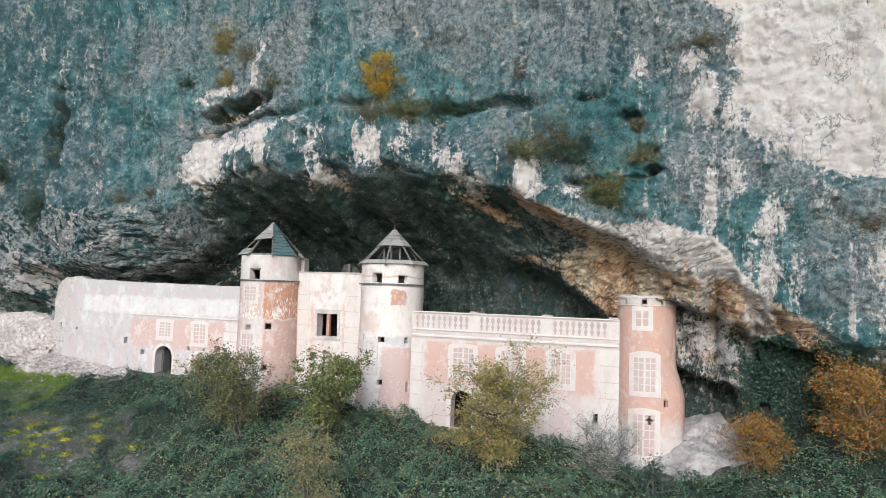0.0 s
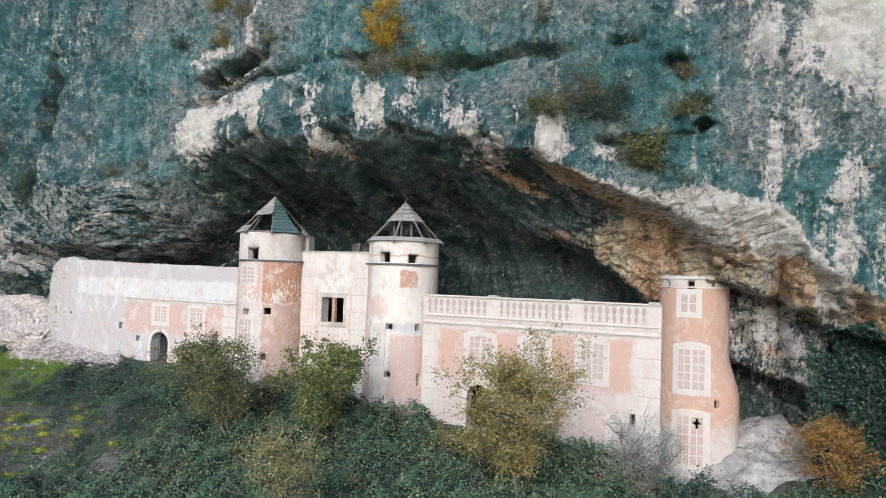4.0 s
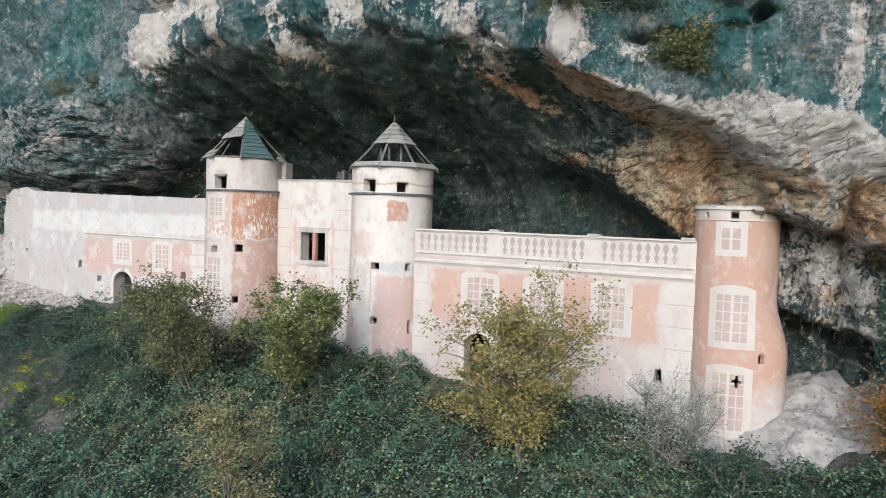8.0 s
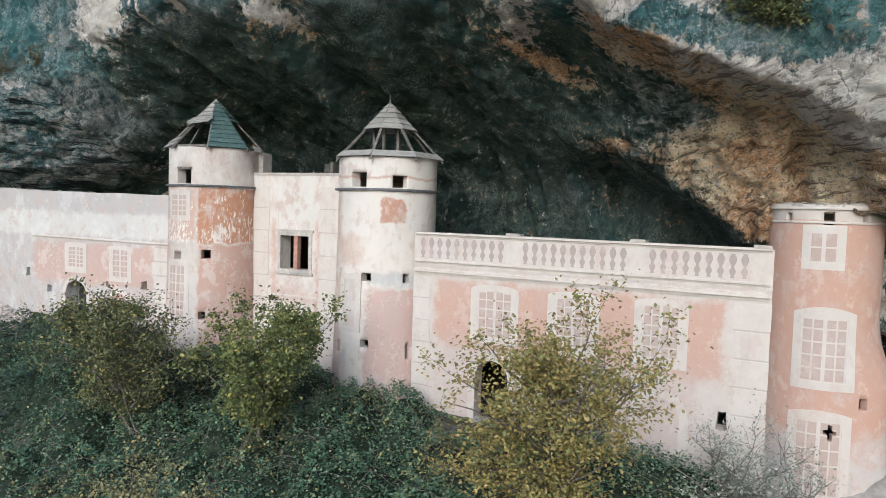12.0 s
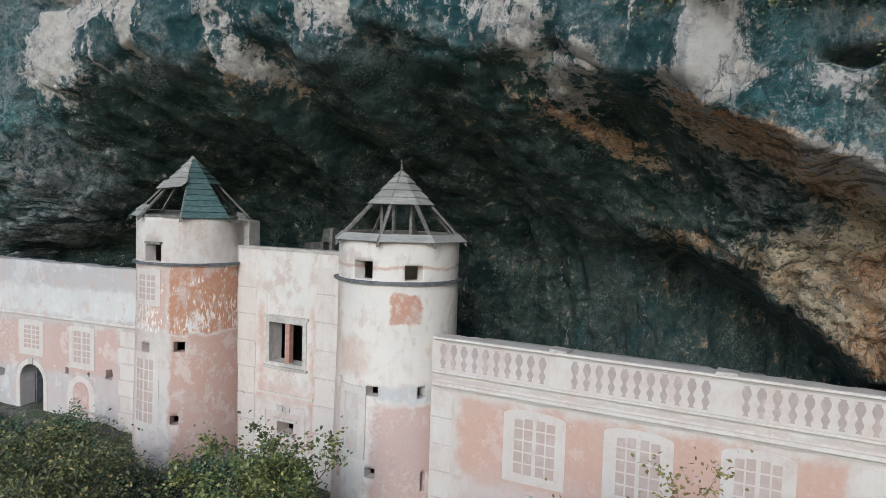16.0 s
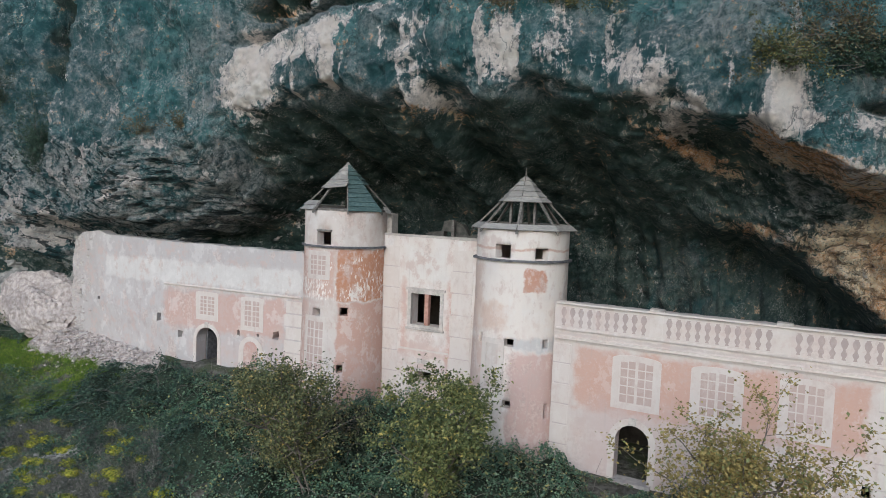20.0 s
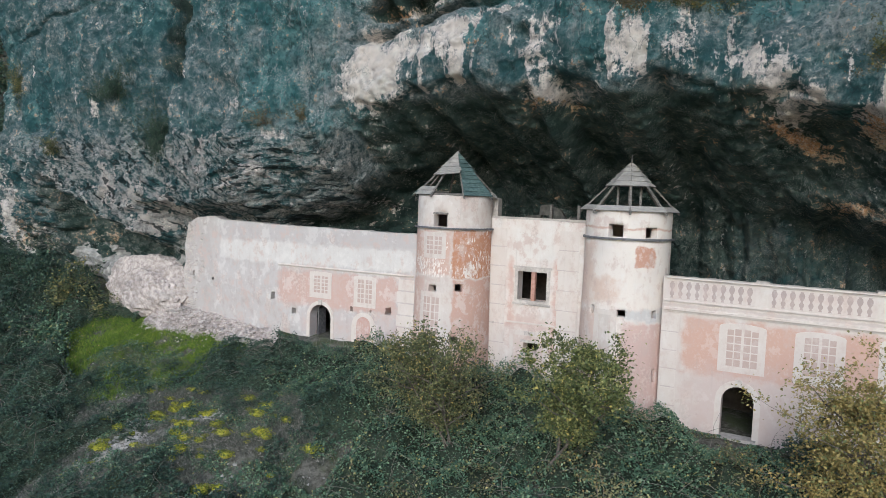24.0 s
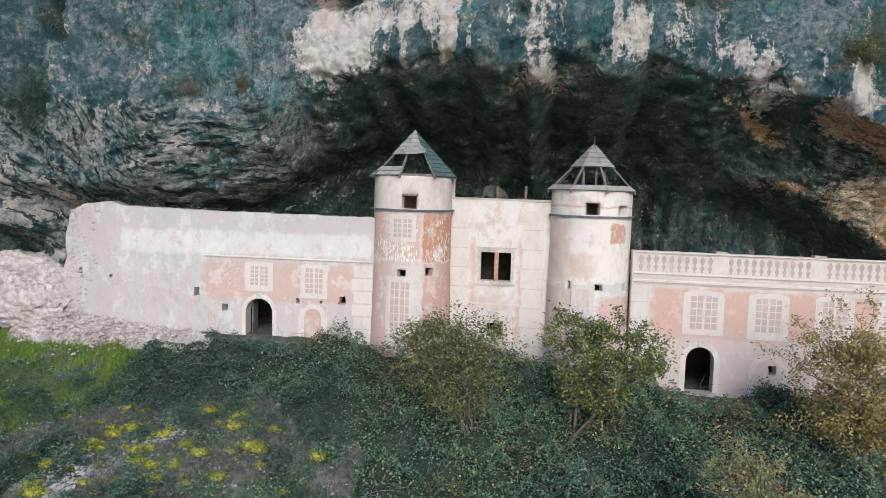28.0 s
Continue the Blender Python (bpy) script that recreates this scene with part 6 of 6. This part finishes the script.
def build_thicket():
    rng = np.random.RandomState(5)
    xs, ys = np.arange(-78, 10, 0.3), np.arange(24, 47, 0.3)
    gx, gy = np.meshgrid(xs, ys)
    hh = cover(gx, gy)
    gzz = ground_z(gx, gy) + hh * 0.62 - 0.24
    r, c = gx.shape
    i = np.arange(r * c).reshape(r, c)
    f = np.stack([i[:-1, :-1], i[:-1, 1:], i[1:, 1:], i[1:, :-1]], -1).reshape(-1, 4)
    keep = (hh.ravel()[f] > 0.05).any(1)
    t = thing("bramble_thicket", (-30, 36, gz(-30, 36)), "dense dark green bramble thicket over the slope", "brambles", "", "stuff")
    # Dark sheet below the leaves stands in for the shade between them.
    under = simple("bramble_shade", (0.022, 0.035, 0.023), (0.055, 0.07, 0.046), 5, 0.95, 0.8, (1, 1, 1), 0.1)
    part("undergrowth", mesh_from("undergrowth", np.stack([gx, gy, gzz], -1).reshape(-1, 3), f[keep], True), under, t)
    n = 520000
    x, y = rng.uniform(-76, 9, n), 46.7 - 21.7 * rng.uniform(0, 1, n) ** 1.05
    h = cover(x, y)
    clump = FD.fbm(x * 1.5, y * 1.5, 3)
    ok = (h > 0.12) & (clump + rng.normal(0, 0.5, n) > -0.75)
    x, y, h, clump = x[ok], y[ok], h[ok], clump[ok]
    z = ground_z(x, y) + h * (0.78 + 0.26 * clump) - np.abs(rng.normal(0, 0.26, len(x))) * np.minimum(h, 1) + 0.08
    dark = FB.fbm(x * 0.22 + 7, y * 0.3, 3) + rng.normal(0, 0.25, len(x)) + 1.15 * (1 - smooth(-50, -32, x)) + 0.5 * (1 - smooth(-42, -30, x)) * (1 - smooth(34, 39, y)) - 0.75 * smooth(-40, -33, x) * (1 - smooth(-12, -6, x))
    pos = np.stack([x, y, z], -1)
    a = dark > 0.35
    b = (~a) & (FA.fbm(x * 0.3 + 31, y * 0.5, 3) + rng.normal(0, 0.25, len(x)) > 0.72)
    part("leaves", leaf_cloud("leaves", pos[~a & ~b], 0.118, 0.55, 0.8, seed=2), L_BRAMBLE, t)
    part("leaves", leaf_cloud("leaves", pos[a], 0.118, 0.55, 0.8, seed=3), L_DARK, t)
    w = rng.uniform(0, 1, len(x)) < 0.45
    part("leaves", leaf_cloud("leaves", pos[b & w], 0.118, 0.55, 0.8, seed=4), L_OLIVE, t)
    part("leaves", leaf_cloud("leaves", pos[b & ~w], 0.11, 0.4, 0.7, seed=14), L_BROWN, t)
    # sparser scrub down the slope and to the sides
    n = 150000
    x, y = rng.uniform(-130, 50, n), rng.uniform(-45, 44, n)
    h = np.maximum(1.0 + 0.8 * FA.fbm(x * 0.22, y * 0.22, 4), 0)
    ok = (h > 0.25) & ((y < 24.6) | (x > 9.5) | (x < -77)) & ((x < 9) | (y < 39 + 0.2 * x)) & (x > -130 + 0.3 * np.abs(y))
    x, y, h = x[ok], y[ok], h[ok]
    far = np.stack([x, y, ground_z(x, y) + h * rng.uniform(0.2, 1.0, len(x))], -1)
    a = FB.fbm(x * 0.15, y * 0.15, 3) + rng.normal(0, 0.2, len(x)) > 0.1
    part("leaves", leaf_cloud("leaves", far[a], 0.42, 0.55, 0.8, seed=21), L_BRAMBLE, t)
    part("leaves", leaf_cloud("leaves", far[~a], 0.42, 0.55, 0.8, seed=22), L_DARK, t)
    canes = []
    for k in range(2600):
        x, y = rng.uniform(-74, 6), rng.uniform(25, 43)
        h = float(cover(x, y))
        if h < 0.3:
            continue
        p = (x, y, gz(x, y) + h * 0.6)
        canes.append(wander(rng, p, (rng.normal(0, 0.8), rng.normal(-0.2, 0.6), 0.8), rng.uniform(0.8, 2.4), 0.016, 0.007, 6, 0.24, -0.16))
    part("canes", tubes("canes", canes, 3), M_TWIG, t)


build_thicket()


def blades(name, x, y, z, height, width, seed, lean=0.35):
    rng = np.random.RandomState(seed)
    n = len(x)
    h = height * rng.uniform(0.5, 1.3, n)
    a = rng.uniform(0, 2 * math.pi, n)
    p = np.stack([x, y, z], -1)
    side = np.stack([np.cos(a), np.sin(a), np.zeros(n)], -1) * width
    tip = p + np.stack([rng.normal(0, lean, n) * h, rng.normal(0, lean, n) * h, h], -1)
    v = np.stack([p - side, p + side, tip], 1).reshape(-1, 3)
    return mesh_from(name, v, np.arange(n * 3).reshape(-1, 3))


def build_grass():
    rng = np.random.RandomState(9)
    n = 190000
    x, y = rng.uniform(-66, -46, n), rng.uniform(33.5, 44.0, n)
    w = 0.55 * FC.fbm(x * 0.35, y * 0.35, 3)
    g = ((x + 55.5) / 7.4) ** 2 + ((y - 40.2) / 4.6) ** 2 + w
    ok = (g < 1.15) & (FD.fbm(x * 0.8, y * 0.8, 3) + rng.normal(0, 0.3, n) > -0.6)
    x, y = x[ok], y[ok]
    t = thing("grass", (-55.5, 40, gz(-55.5, 40)), "bright green rough grass patch below the rubble", "grass", "", "stuff")
    part("blades", blades("blades", x, y, ground_z(x, y) - 0.02, 0.2, 0.018, 3), L_GRASS, t)
    n = 5000
    x, y = rng.uniform(-64, -47, n), rng.uniform(36, 43.5, n)
    ok = (((x + 55.5) / 7.0) ** 2 + ((y - 40) / 4.2) ** 2 < 1) & (FA.fbm(x * 0.9, y * 0.9, 3) + rng.normal(0, 0.2, n) > 0.1)
    x, y = x[ok], y[ok]
    part("herbs", leaf_cloud("herbs", np.stack([x, y, ground_z(x, y) + rng.uniform(0.05, 0.3, len(x))], -1), 0.12, 0.7, 0.7, seed=12), L_GREEN, t)
    d = thing("dry_grass", (-45, 34.5, gz(-45, 34.5)), "thin dry grey grass among stones", "dry grass", "", "stuff")
    n = 170000
    x, y = rng.uniform(-56, -35, n), rng.uniform(27, 39.5, n)
    ok = (cover(x, y) < 0.25) & (FB.fbm(x * 0.7, y * 0.7, 3) + rng.normal(0, 0.3, n) - 0.5 * np.exp(-((x + 47.5) / 2.2) ** 2 - ((y - 30.5) / 3) ** 2) > -0.2)
    x, y = x[ok], y[ok]
    part("blades", blades("blades", x, y, ground_z(x, y) - 0.02, 0.3, 0.013, 4, 0.8), L_DRY, d)


build_grass()

# low weeds in the clearing
rng = np.random.RandomState(16)
x, y = rng.uniform(-57, -36, 110000), rng.uniform(26, 40, 110000)
ok = (cover(x, y) < 0.3) & (FA.fbm(x * 0.55 + 50, y * 0.7, 4) + rng.normal(0, 0.16, 110000) + 0.5 * (1 - smooth(-51, -46, x)) > 0.1)
x, y = x[ok], y[ok]
z = ground_z(x, y) + rng.uniform(0.0, 0.32, len(x)) * (0.6 + FA.fbm(x * 0.9, y * 0.9, 2))
weeds = thing("weeds", (-46, 34, gz(-46, 34)), "low green weeds creeping over stony ground", "weeds", "", "stuff")
part("leaves", leaf_cloud("leaves", np.stack([x, y, z], -1), 0.12, 0.6, 0.7, seed=6), L_BRAMBLE, weeds)
x, y = rng.uniform(-57, -36, 90000), rng.uniform(26, 40, 90000)
m = FC.fbm(x * 0.8 + 20, y * 0.9, 3)
ok = (cover(x, y) < 0.3) & (m + rng.normal(0, 0.1, 90000) > 0.32)
x, y, m = x[ok], y[ok], m[ok]
part("mounds", leaf_cloud("mounds", np.stack([x, y, ground_z(x, y) + rng.uniform(0.1, 0.75, len(x)) * np.clip(m, 0.2, 1)], -1), 0.12, 0.6, 0.7, seed=7), L_DARK, weeds)

# spurge clumps in the clearing
rng = np.random.RandomState(15)
done = 0
while done < 84:
    x, y = rng.normal(-43.2, 4.2), rng.normal(34.8, 2.2)
    if float(cover(x, y)) > 0.2 or y > 39:
        continue
    r = 0.15 + 0.42 * rng.uniform(0, 1) ** 1.6
    k = int(420 * r)
    d = rng.normal(0, 1, (k, 3))
    d /= np.linalg.norm(d, axis=1)[:, None]
    d[:, 2] = np.abs(d[:, 2]) * 0.5
    d[:, 0] *= rng.uniform(1, 1.6)
    pos = np.array([x, y, gz(x, y)]) + d * r * rng.uniform(0.75, 1.05, (k, 1))
    t = thing("spurge_clump", (x, y, gz(x, y)), "low mound of yellow-green spurge on stony ground", "plant", "spurge clumps")
    part("leaves", leaf_cloud("leaves", pos, 0.13, 0.8, 0.7, seed=done), L_SPURGE, t)
    bm = bmesh.new()
    bmesh.ops.create_icosphere(bm, subdivisions=2, radius=1.0, matrix=Matrix.Translation((x, y, gz(x, y))) @ Matrix.Diagonal((r * 0.85, r * 0.8, r * 0.4, 1)))
    part("heart", bm, L_SPURGE, t)
    done += 1


def rock_lump(at, rx, ry, rz, seed, detail=4, rough=0.28):
    bm = bmesh.new()
    bmesh.ops.create_icosphere(bm, subdivisions=detail, radius=1.0)
    off = Vector((seed * 3.1, seed * 1.7, 0))
    for v in bm.verts:
        d = v.co.normalized()
        k = 1 + rough * 0.8 * fbm(d * 1.2 + off, 2) + rough * 0.35 * noise.voronoi(d * 2.6 + off)[0][0] + rough * 0.3 * noise.voronoi(d * 6.5 - off)[0][0] + rough * 0.22 * fbm(d * 14 + off, 4)
        v.co = Vector(at) + Vector((d.x * rx, d.y * ry, d.z * rz)) * k
    for f in bm.faces:
        f.smooth = False
    return bm


M_BOULDER = simple("pale_boulder", (0.34, 0.29, 0.27), (0.66, 0.595, 0.56), 3.4, 0.95, 1.0, (1, 1, 1), 0.08)
M_FOOT = simple("foot_dust", (0.31, 0.285, 0.27), (0.55, 0.505, 0.475), 2.4, 0.95, 0.6, (1, 1, 1), 0.05)
M_GREYROCK = simple("grey_boulder", (0.2, 0.2, 0.19), (0.42, 0.41, 0.39), 2.2, 0.95, 0.7, (1, 1, 1), 0.08)
for k, (at, dims, mat, lab) in enumerate((((-58.6, 44.3, 3.9), (4.2, 1.7, 2.2), M_BOULDER, "large pale pink-grey boulder beside the castle wall"),
                                          ((-67.5, 46.5, 6.0), (3.6, 1.8, 1.6), M_GREYROCK, "pale grey boulder under the cliff"),
                                          ((-63.5, 46.0, 4.6), (2.4, 1.4, 1.4), M_GREYROCK, "grey boulder under the cliff"),
                                          ((-56.0, 45.8, 5.6), (1.6, 1.2, 1.6), M_GREYROCK, "grey rock wedged by the castle wall"))):
    tagged(mesh_ob("boulder", rock_lump(at, *dims, k + 2, 5, 0.3), mat), lab, "boulder", "boulders")

# rubble bank against the wing
rng = np.random.RandomState(19)
bank = thing("rubble_bank", (-50.5, 43.2, 2.4), "bank of pale fallen rubble against the castle wall", "rubble", "", "stuff")
xs, ys = np.arange(-57.5, -44.5, 0.22), np.arange(41.4, 43.9, 0.22)
gx, gy = np.meshgrid(xs, ys)
hh = np.clip(interp(gx, [-57.5, -55, -50, -46, -44.5], [0.5, 0.95, 0.65, 0.15, -0.25]) * smooth(41.4, 43.4, gy), -0.25, 3) - 0.35 * smooth(42.0, 41.4, gy)
zz = ground_z(gx, gy) + hh + 0.14 * FA.fbm(gx * 1.6, gy * 1.6, 4) - 0.1
i = np.arange(gx.size).reshape(gx.shape)
f = np.stack([i[:-1, :-1], i[:-1, 1:], i[1:, 1:], i[1:, :-1]], -1).reshape(-1, 4)
part("earth", mesh_from("earth", np.stack([gx, gy, zz], -1).reshape(-1, 3), f, True), M_BOULDER, bank)
for k in range(230):
    x, y = rng.uniform(-57, -45.2), 43.6 - abs(rng.normal(0, 0.9))
    if y < 41.8:
        continue
    h = float(np.clip(np.interp(x, [-57.5, -55, -50, -46, -44.5], [0.5, 0.95, 0.65, 0.15, -0.25]) * smooth(41.4, 43.4, y), 0, 3))
    s = 0.08 + 0.42 * rng.uniform(0, 1) ** 3
    stone_part(bank, x, y, gz(x, y) + h - s * 0.1, s * rng.uniform(1.2, 2.2), s, s * rng.uniform(0.4, 0.8), rng.uniform(0, 3))

# dusty ramp of broken rock under the grey block, down past the tower's foot
def ramp_z(x, y):
    z = interp(y, [39.4, 41.0, 42.6, 44.5, 46.8, 49], [-2.4, -1.3, -0.3, 0.9, 2.1, 2.6]) + interp(x, [-7.2, -3.6, -2, 0, 1.5, 3.4], [-1.2, -0.6, -0.2, 0.0, 0.3, 0.5])
    return z + 0.25 * FA.fbm(x * 0.7, y * 0.7, 4) + 0.12 * np.floor(3 * FB.at(x * 0.6, y * 1.3)) * 0.5


rng = np.random.RandomState(23)
slip = thing("scree_ramp", (-1.5, 43.5, 0.3), "dusty pale ramp of broken rock at the tower's foot", "scree", "", "stuff")
gx, gy = np.meshgrid(np.arange(-7.2, 4.8, 0.14), np.arange(39.6, 49, 0.14))
edge = smooth(-7.2, -6.2, gx) * smooth(4.8, 3.6, gx)
zz = ramp_z(gx, gy) - 1.2 * (1 - edge) + 0.1 * FD.fbm(gx * 2.2, gy * 2.2, 4, 0.6)
i = np.arange(gx.size).reshape(gx.shape)
f = np.stack([i[:-1, :-1], i[:-1, 1:], i[1:, 1:], i[1:, :-1]], -1).reshape(-1, 4)
part("earth", mesh_from("earth", np.stack([gx, gy, zz], -1).reshape(-1, 3), f, True), M_FOOT, slip)
for k in range(70):
    x, y = rng.uniform(-5.5, 2.6), 46.6 - 4.4 * rng.uniform(0, 1) ** 0.8
    if math.hypot(x - CC[0], y - CC[1]) < 2.6:
        continue
    q = 0.1 + 0.5 * rng.uniform(0, 1) ** 3
    stone_part(slip, x, y, float(ramp_z(x, y)) + q * 0.1, q * rng.uniform(1.2, 2.2), q, q * rng.uniform(0.4, 0.8), rng.uniform(0, 3))

scree = thing("scree", (-47, 33, gz(-47, 33)), "scattered pale stones on the clearing", "stones", "", "stuff")
GRAVEL = []
for me in STONES:
    me = me.copy()
    me.materials.clear()
    me.materials.append(M_GREYROCK)
    GRAVEL.append(me)
made = 0
while made < 295:
    x, y = (rng.normal(-47.5, 1.3), rng.normal(30.5, 2.0)) if made % 3 else (rng.normal(-45, 3.4), rng.normal(34.8, 1.4))
    if float(cover(x, y)) > 0.15:
        continue
    s = 0.07 + 0.25 * rng.uniform(0, 1) ** 2.5
    stone_part(scree, x, y, gz(x, y) + s * 0.08, s * 1.5, s, s * 0.7, rng.uniform(0, 3), pool=GRAVEL)
    made += 1

# small debris on the rubble bank
rng = np.random.RandomState(62)
n = 2600
x = rng.uniform(-57, -45, n)
y = 43.6 - np.abs(rng.normal(0, 0.9, n))
h = np.clip(interp(x, [-57.5, -55, -50, -46, -44.5], [0.5, 0.95, 0.65, 0.15, -0.25]) * smooth(41.4, 43.4, y), 0, 3)
z = ground_z(x, y) + h
DEBRIS = (x, y, z)

# loose gravel between the larger stones
rng = np.random.RandomState(61)
n = 16000
x = np.where(rng.uniform(0, 1, n) < 0.6, rng.normal(-47.6, 1.5, n), rng.normal(-45, 4.0, n))
y = np.where(np.abs(x + 47.6) < 2.4, rng.normal(30.8, 2.6, n), rng.normal(34.6, 1.6, n))
ok = (cover(x, y) < 0.2) & (FD.fbm(x * 0.9, y * 0.9, 3) + rng.normal(0, 0.2, n) > -0.15)
x, y = x[ok], y[ok]
n = len(x)
AT = np.stack([x, y, ground_z(x, y) + 0.02], -1)


def pebbles(name, at, small, large, rng):
    """Many small angular stones joined into one mesh."""
    n = len(at)
    corner = np.array([(1, 0, 0), (0, 1, 0), (-1, 0, 0), (0, -1, 0), (0, 0, 1), (0, 0, -1)], float)
    v = corner[None] * rng.uniform(0.5, 1.2, (n, 6, 3)) + rng.normal(0, 0.2, (n, 6, 3))
    turn = rng.uniform(0, 6.3, n)[:, None]
    v = np.stack([v[..., 0] * np.cos(turn) - v[..., 1] * np.sin(turn), v[..., 0] * np.sin(turn) + v[..., 1] * np.cos(turn), v[..., 2] * 0.6], -1)
    v = v * (small + large * rng.uniform(0, 1, n) ** 3)[:, None, None] + at[:, None]
    face = np.array([(0, 1, 4), (1, 2, 4), (2, 3, 4), (3, 0, 4), (1, 0, 5), (2, 1, 5), (3, 2, 5), (0, 3, 5)])
    return mesh_from(name, v.reshape(-1, 3), (np.arange(n)[:, None, None] * 6 + face[None]).reshape(-1, 3))


M_GRAVEL = simple("pale_gravel", (0.3, 0.29, 0.28), (0.55, 0.52, 0.49), 3.0, 0.95, 0.4)
part("gravel", pebbles("gravel", AT, 0.025, 0.11, rng), M_GRAVEL, scree)
rng = np.random.RandomState(64)
x, y = rng.uniform(-6, 2.8, 1800), rng.uniform(41.4, 47, 1800)
ok = np.hypot(x - CC[0], y - CC[1]) > 2.4
part("gravel", pebbles("gravel", np.stack([x, y, ramp_z(x, y) + 0.02], -1)[ok], 0.03, 0.13, rng), M_GRAVEL, slip)
part("debris", pebbles("debris", np.stack(DEBRIS, -1), 0.03, 0.16, rng), M_BOULDER, bank)


# ---- wooded slope beyond the cliff's end ----
def build_far():
    rng = np.random.RandomState(29)
    xs, zs = np.arange(-230, -70, 2.0), np.arange(-10, 70, 2.0)
    gx, gzz = np.meshgrid(xs, zs)
    gy = 78 + 0.5 * (gzz - 10) + 5 * FA.fbm(gx * 0.05, gzz * 0.08, 4) + 0.25 * np.maximum(0, -110 - gx) * 0
    i = np.arange(gx.size).reshape(gx.shape)
    f = np.stack([i[:-1, :-1], i[:-1, 1:], i[1:, 1:], i[1:, :-1]], -1).reshape(-1, 4)
    me = mesh_from("far_slope", np.stack([gx, gy, gzz], -1).reshape(-1, 3), f, True)
    far = tagged(mesh_ob("far_slope", me, simple("far_rock", (0.03, 0.034, 0.03), (0.08, 0.078, 0.068), 0.5, 0.95, 0.6, (1, 1, 1), 0.3)), "shaded wooded slope beyond the cliff", "hillside", "", "structure")
    n = 120000
    x, z = rng.uniform(-200, -74, n), rng.uniform(-2, 62, n)
    ok = FB.fbm(x * 0.12, z * 0.16, 3) + rng.normal(0, 0.2, n) > -0.55
    x, z = x[ok], z[ok]
    y = 78 + 0.5 * (z - 10) + 5 * FA.fbm(x * 0.05, z * 0.08, 4) - np.abs(rng.normal(0, 1.2, len(x)))
    w = thing("far_woods", (-120, 80, 10), "dark woods on the slope beyond the cliff", "woods", "", "stuff")
    part("leaves", leaf_cloud("leaves", np.stack([x, y, z], -1), 0.7, 0.4, 0.8, seed=8), L_DARK, w)
    n = 40000
    x, y = rng.uniform(-125, -76, n), rng.uniform(43, 80, n)
    h = 2.2 + 1.6 * FA.fbm(x * 0.2, y * 0.2, 3)
    ok = (h > 0.4) & (x < -76 - 0.3 * np.clip(y - 44, 0, 12))
    x, y, h = x[ok], y[ok], h[ok]
    z = ground_z(x, y) + h * rng.uniform(0.3, 1.0, len(x))
    part("underwood", leaf_cloud("underwood", np.stack([x, y, z], -1), 0.4, 0.5, 0.8, seed=9), L_DARK, w)


build_far()

# dark bushes under the cliff's end, above the grass
for k, (x, y, rx, rz, mat, cnt) in enumerate(((-64.5, 42.0, 2.0, 1.6, L_OLIVE, 3600), (-69.5, 42.5, 2.6, 2.0, L_DARK, 5200), (-74.5, 41.0, 2.8, 2.4, L_DARK, 5200), (-62.5, 38.5, 1.8, 1.3, L_BRAMBLE, 2800),
                                              (-68.0, 38.0, 2.4, 1.8, L_DARK, 4200), (-62.0, 46.8, 1.6, 1.4, L_OLIVE, 1500), (-72.0, 46.5, 2.4, 2.2, L_DARK, 3000))):
    bush("shrub", (x, y, gz(x, y)), rx, rx * 0.8, rz, mat, 0.2, cnt, "dense dark shrub on the slope under the cliff", 200 + k, group="shrubs under the cliff", twigs=40)
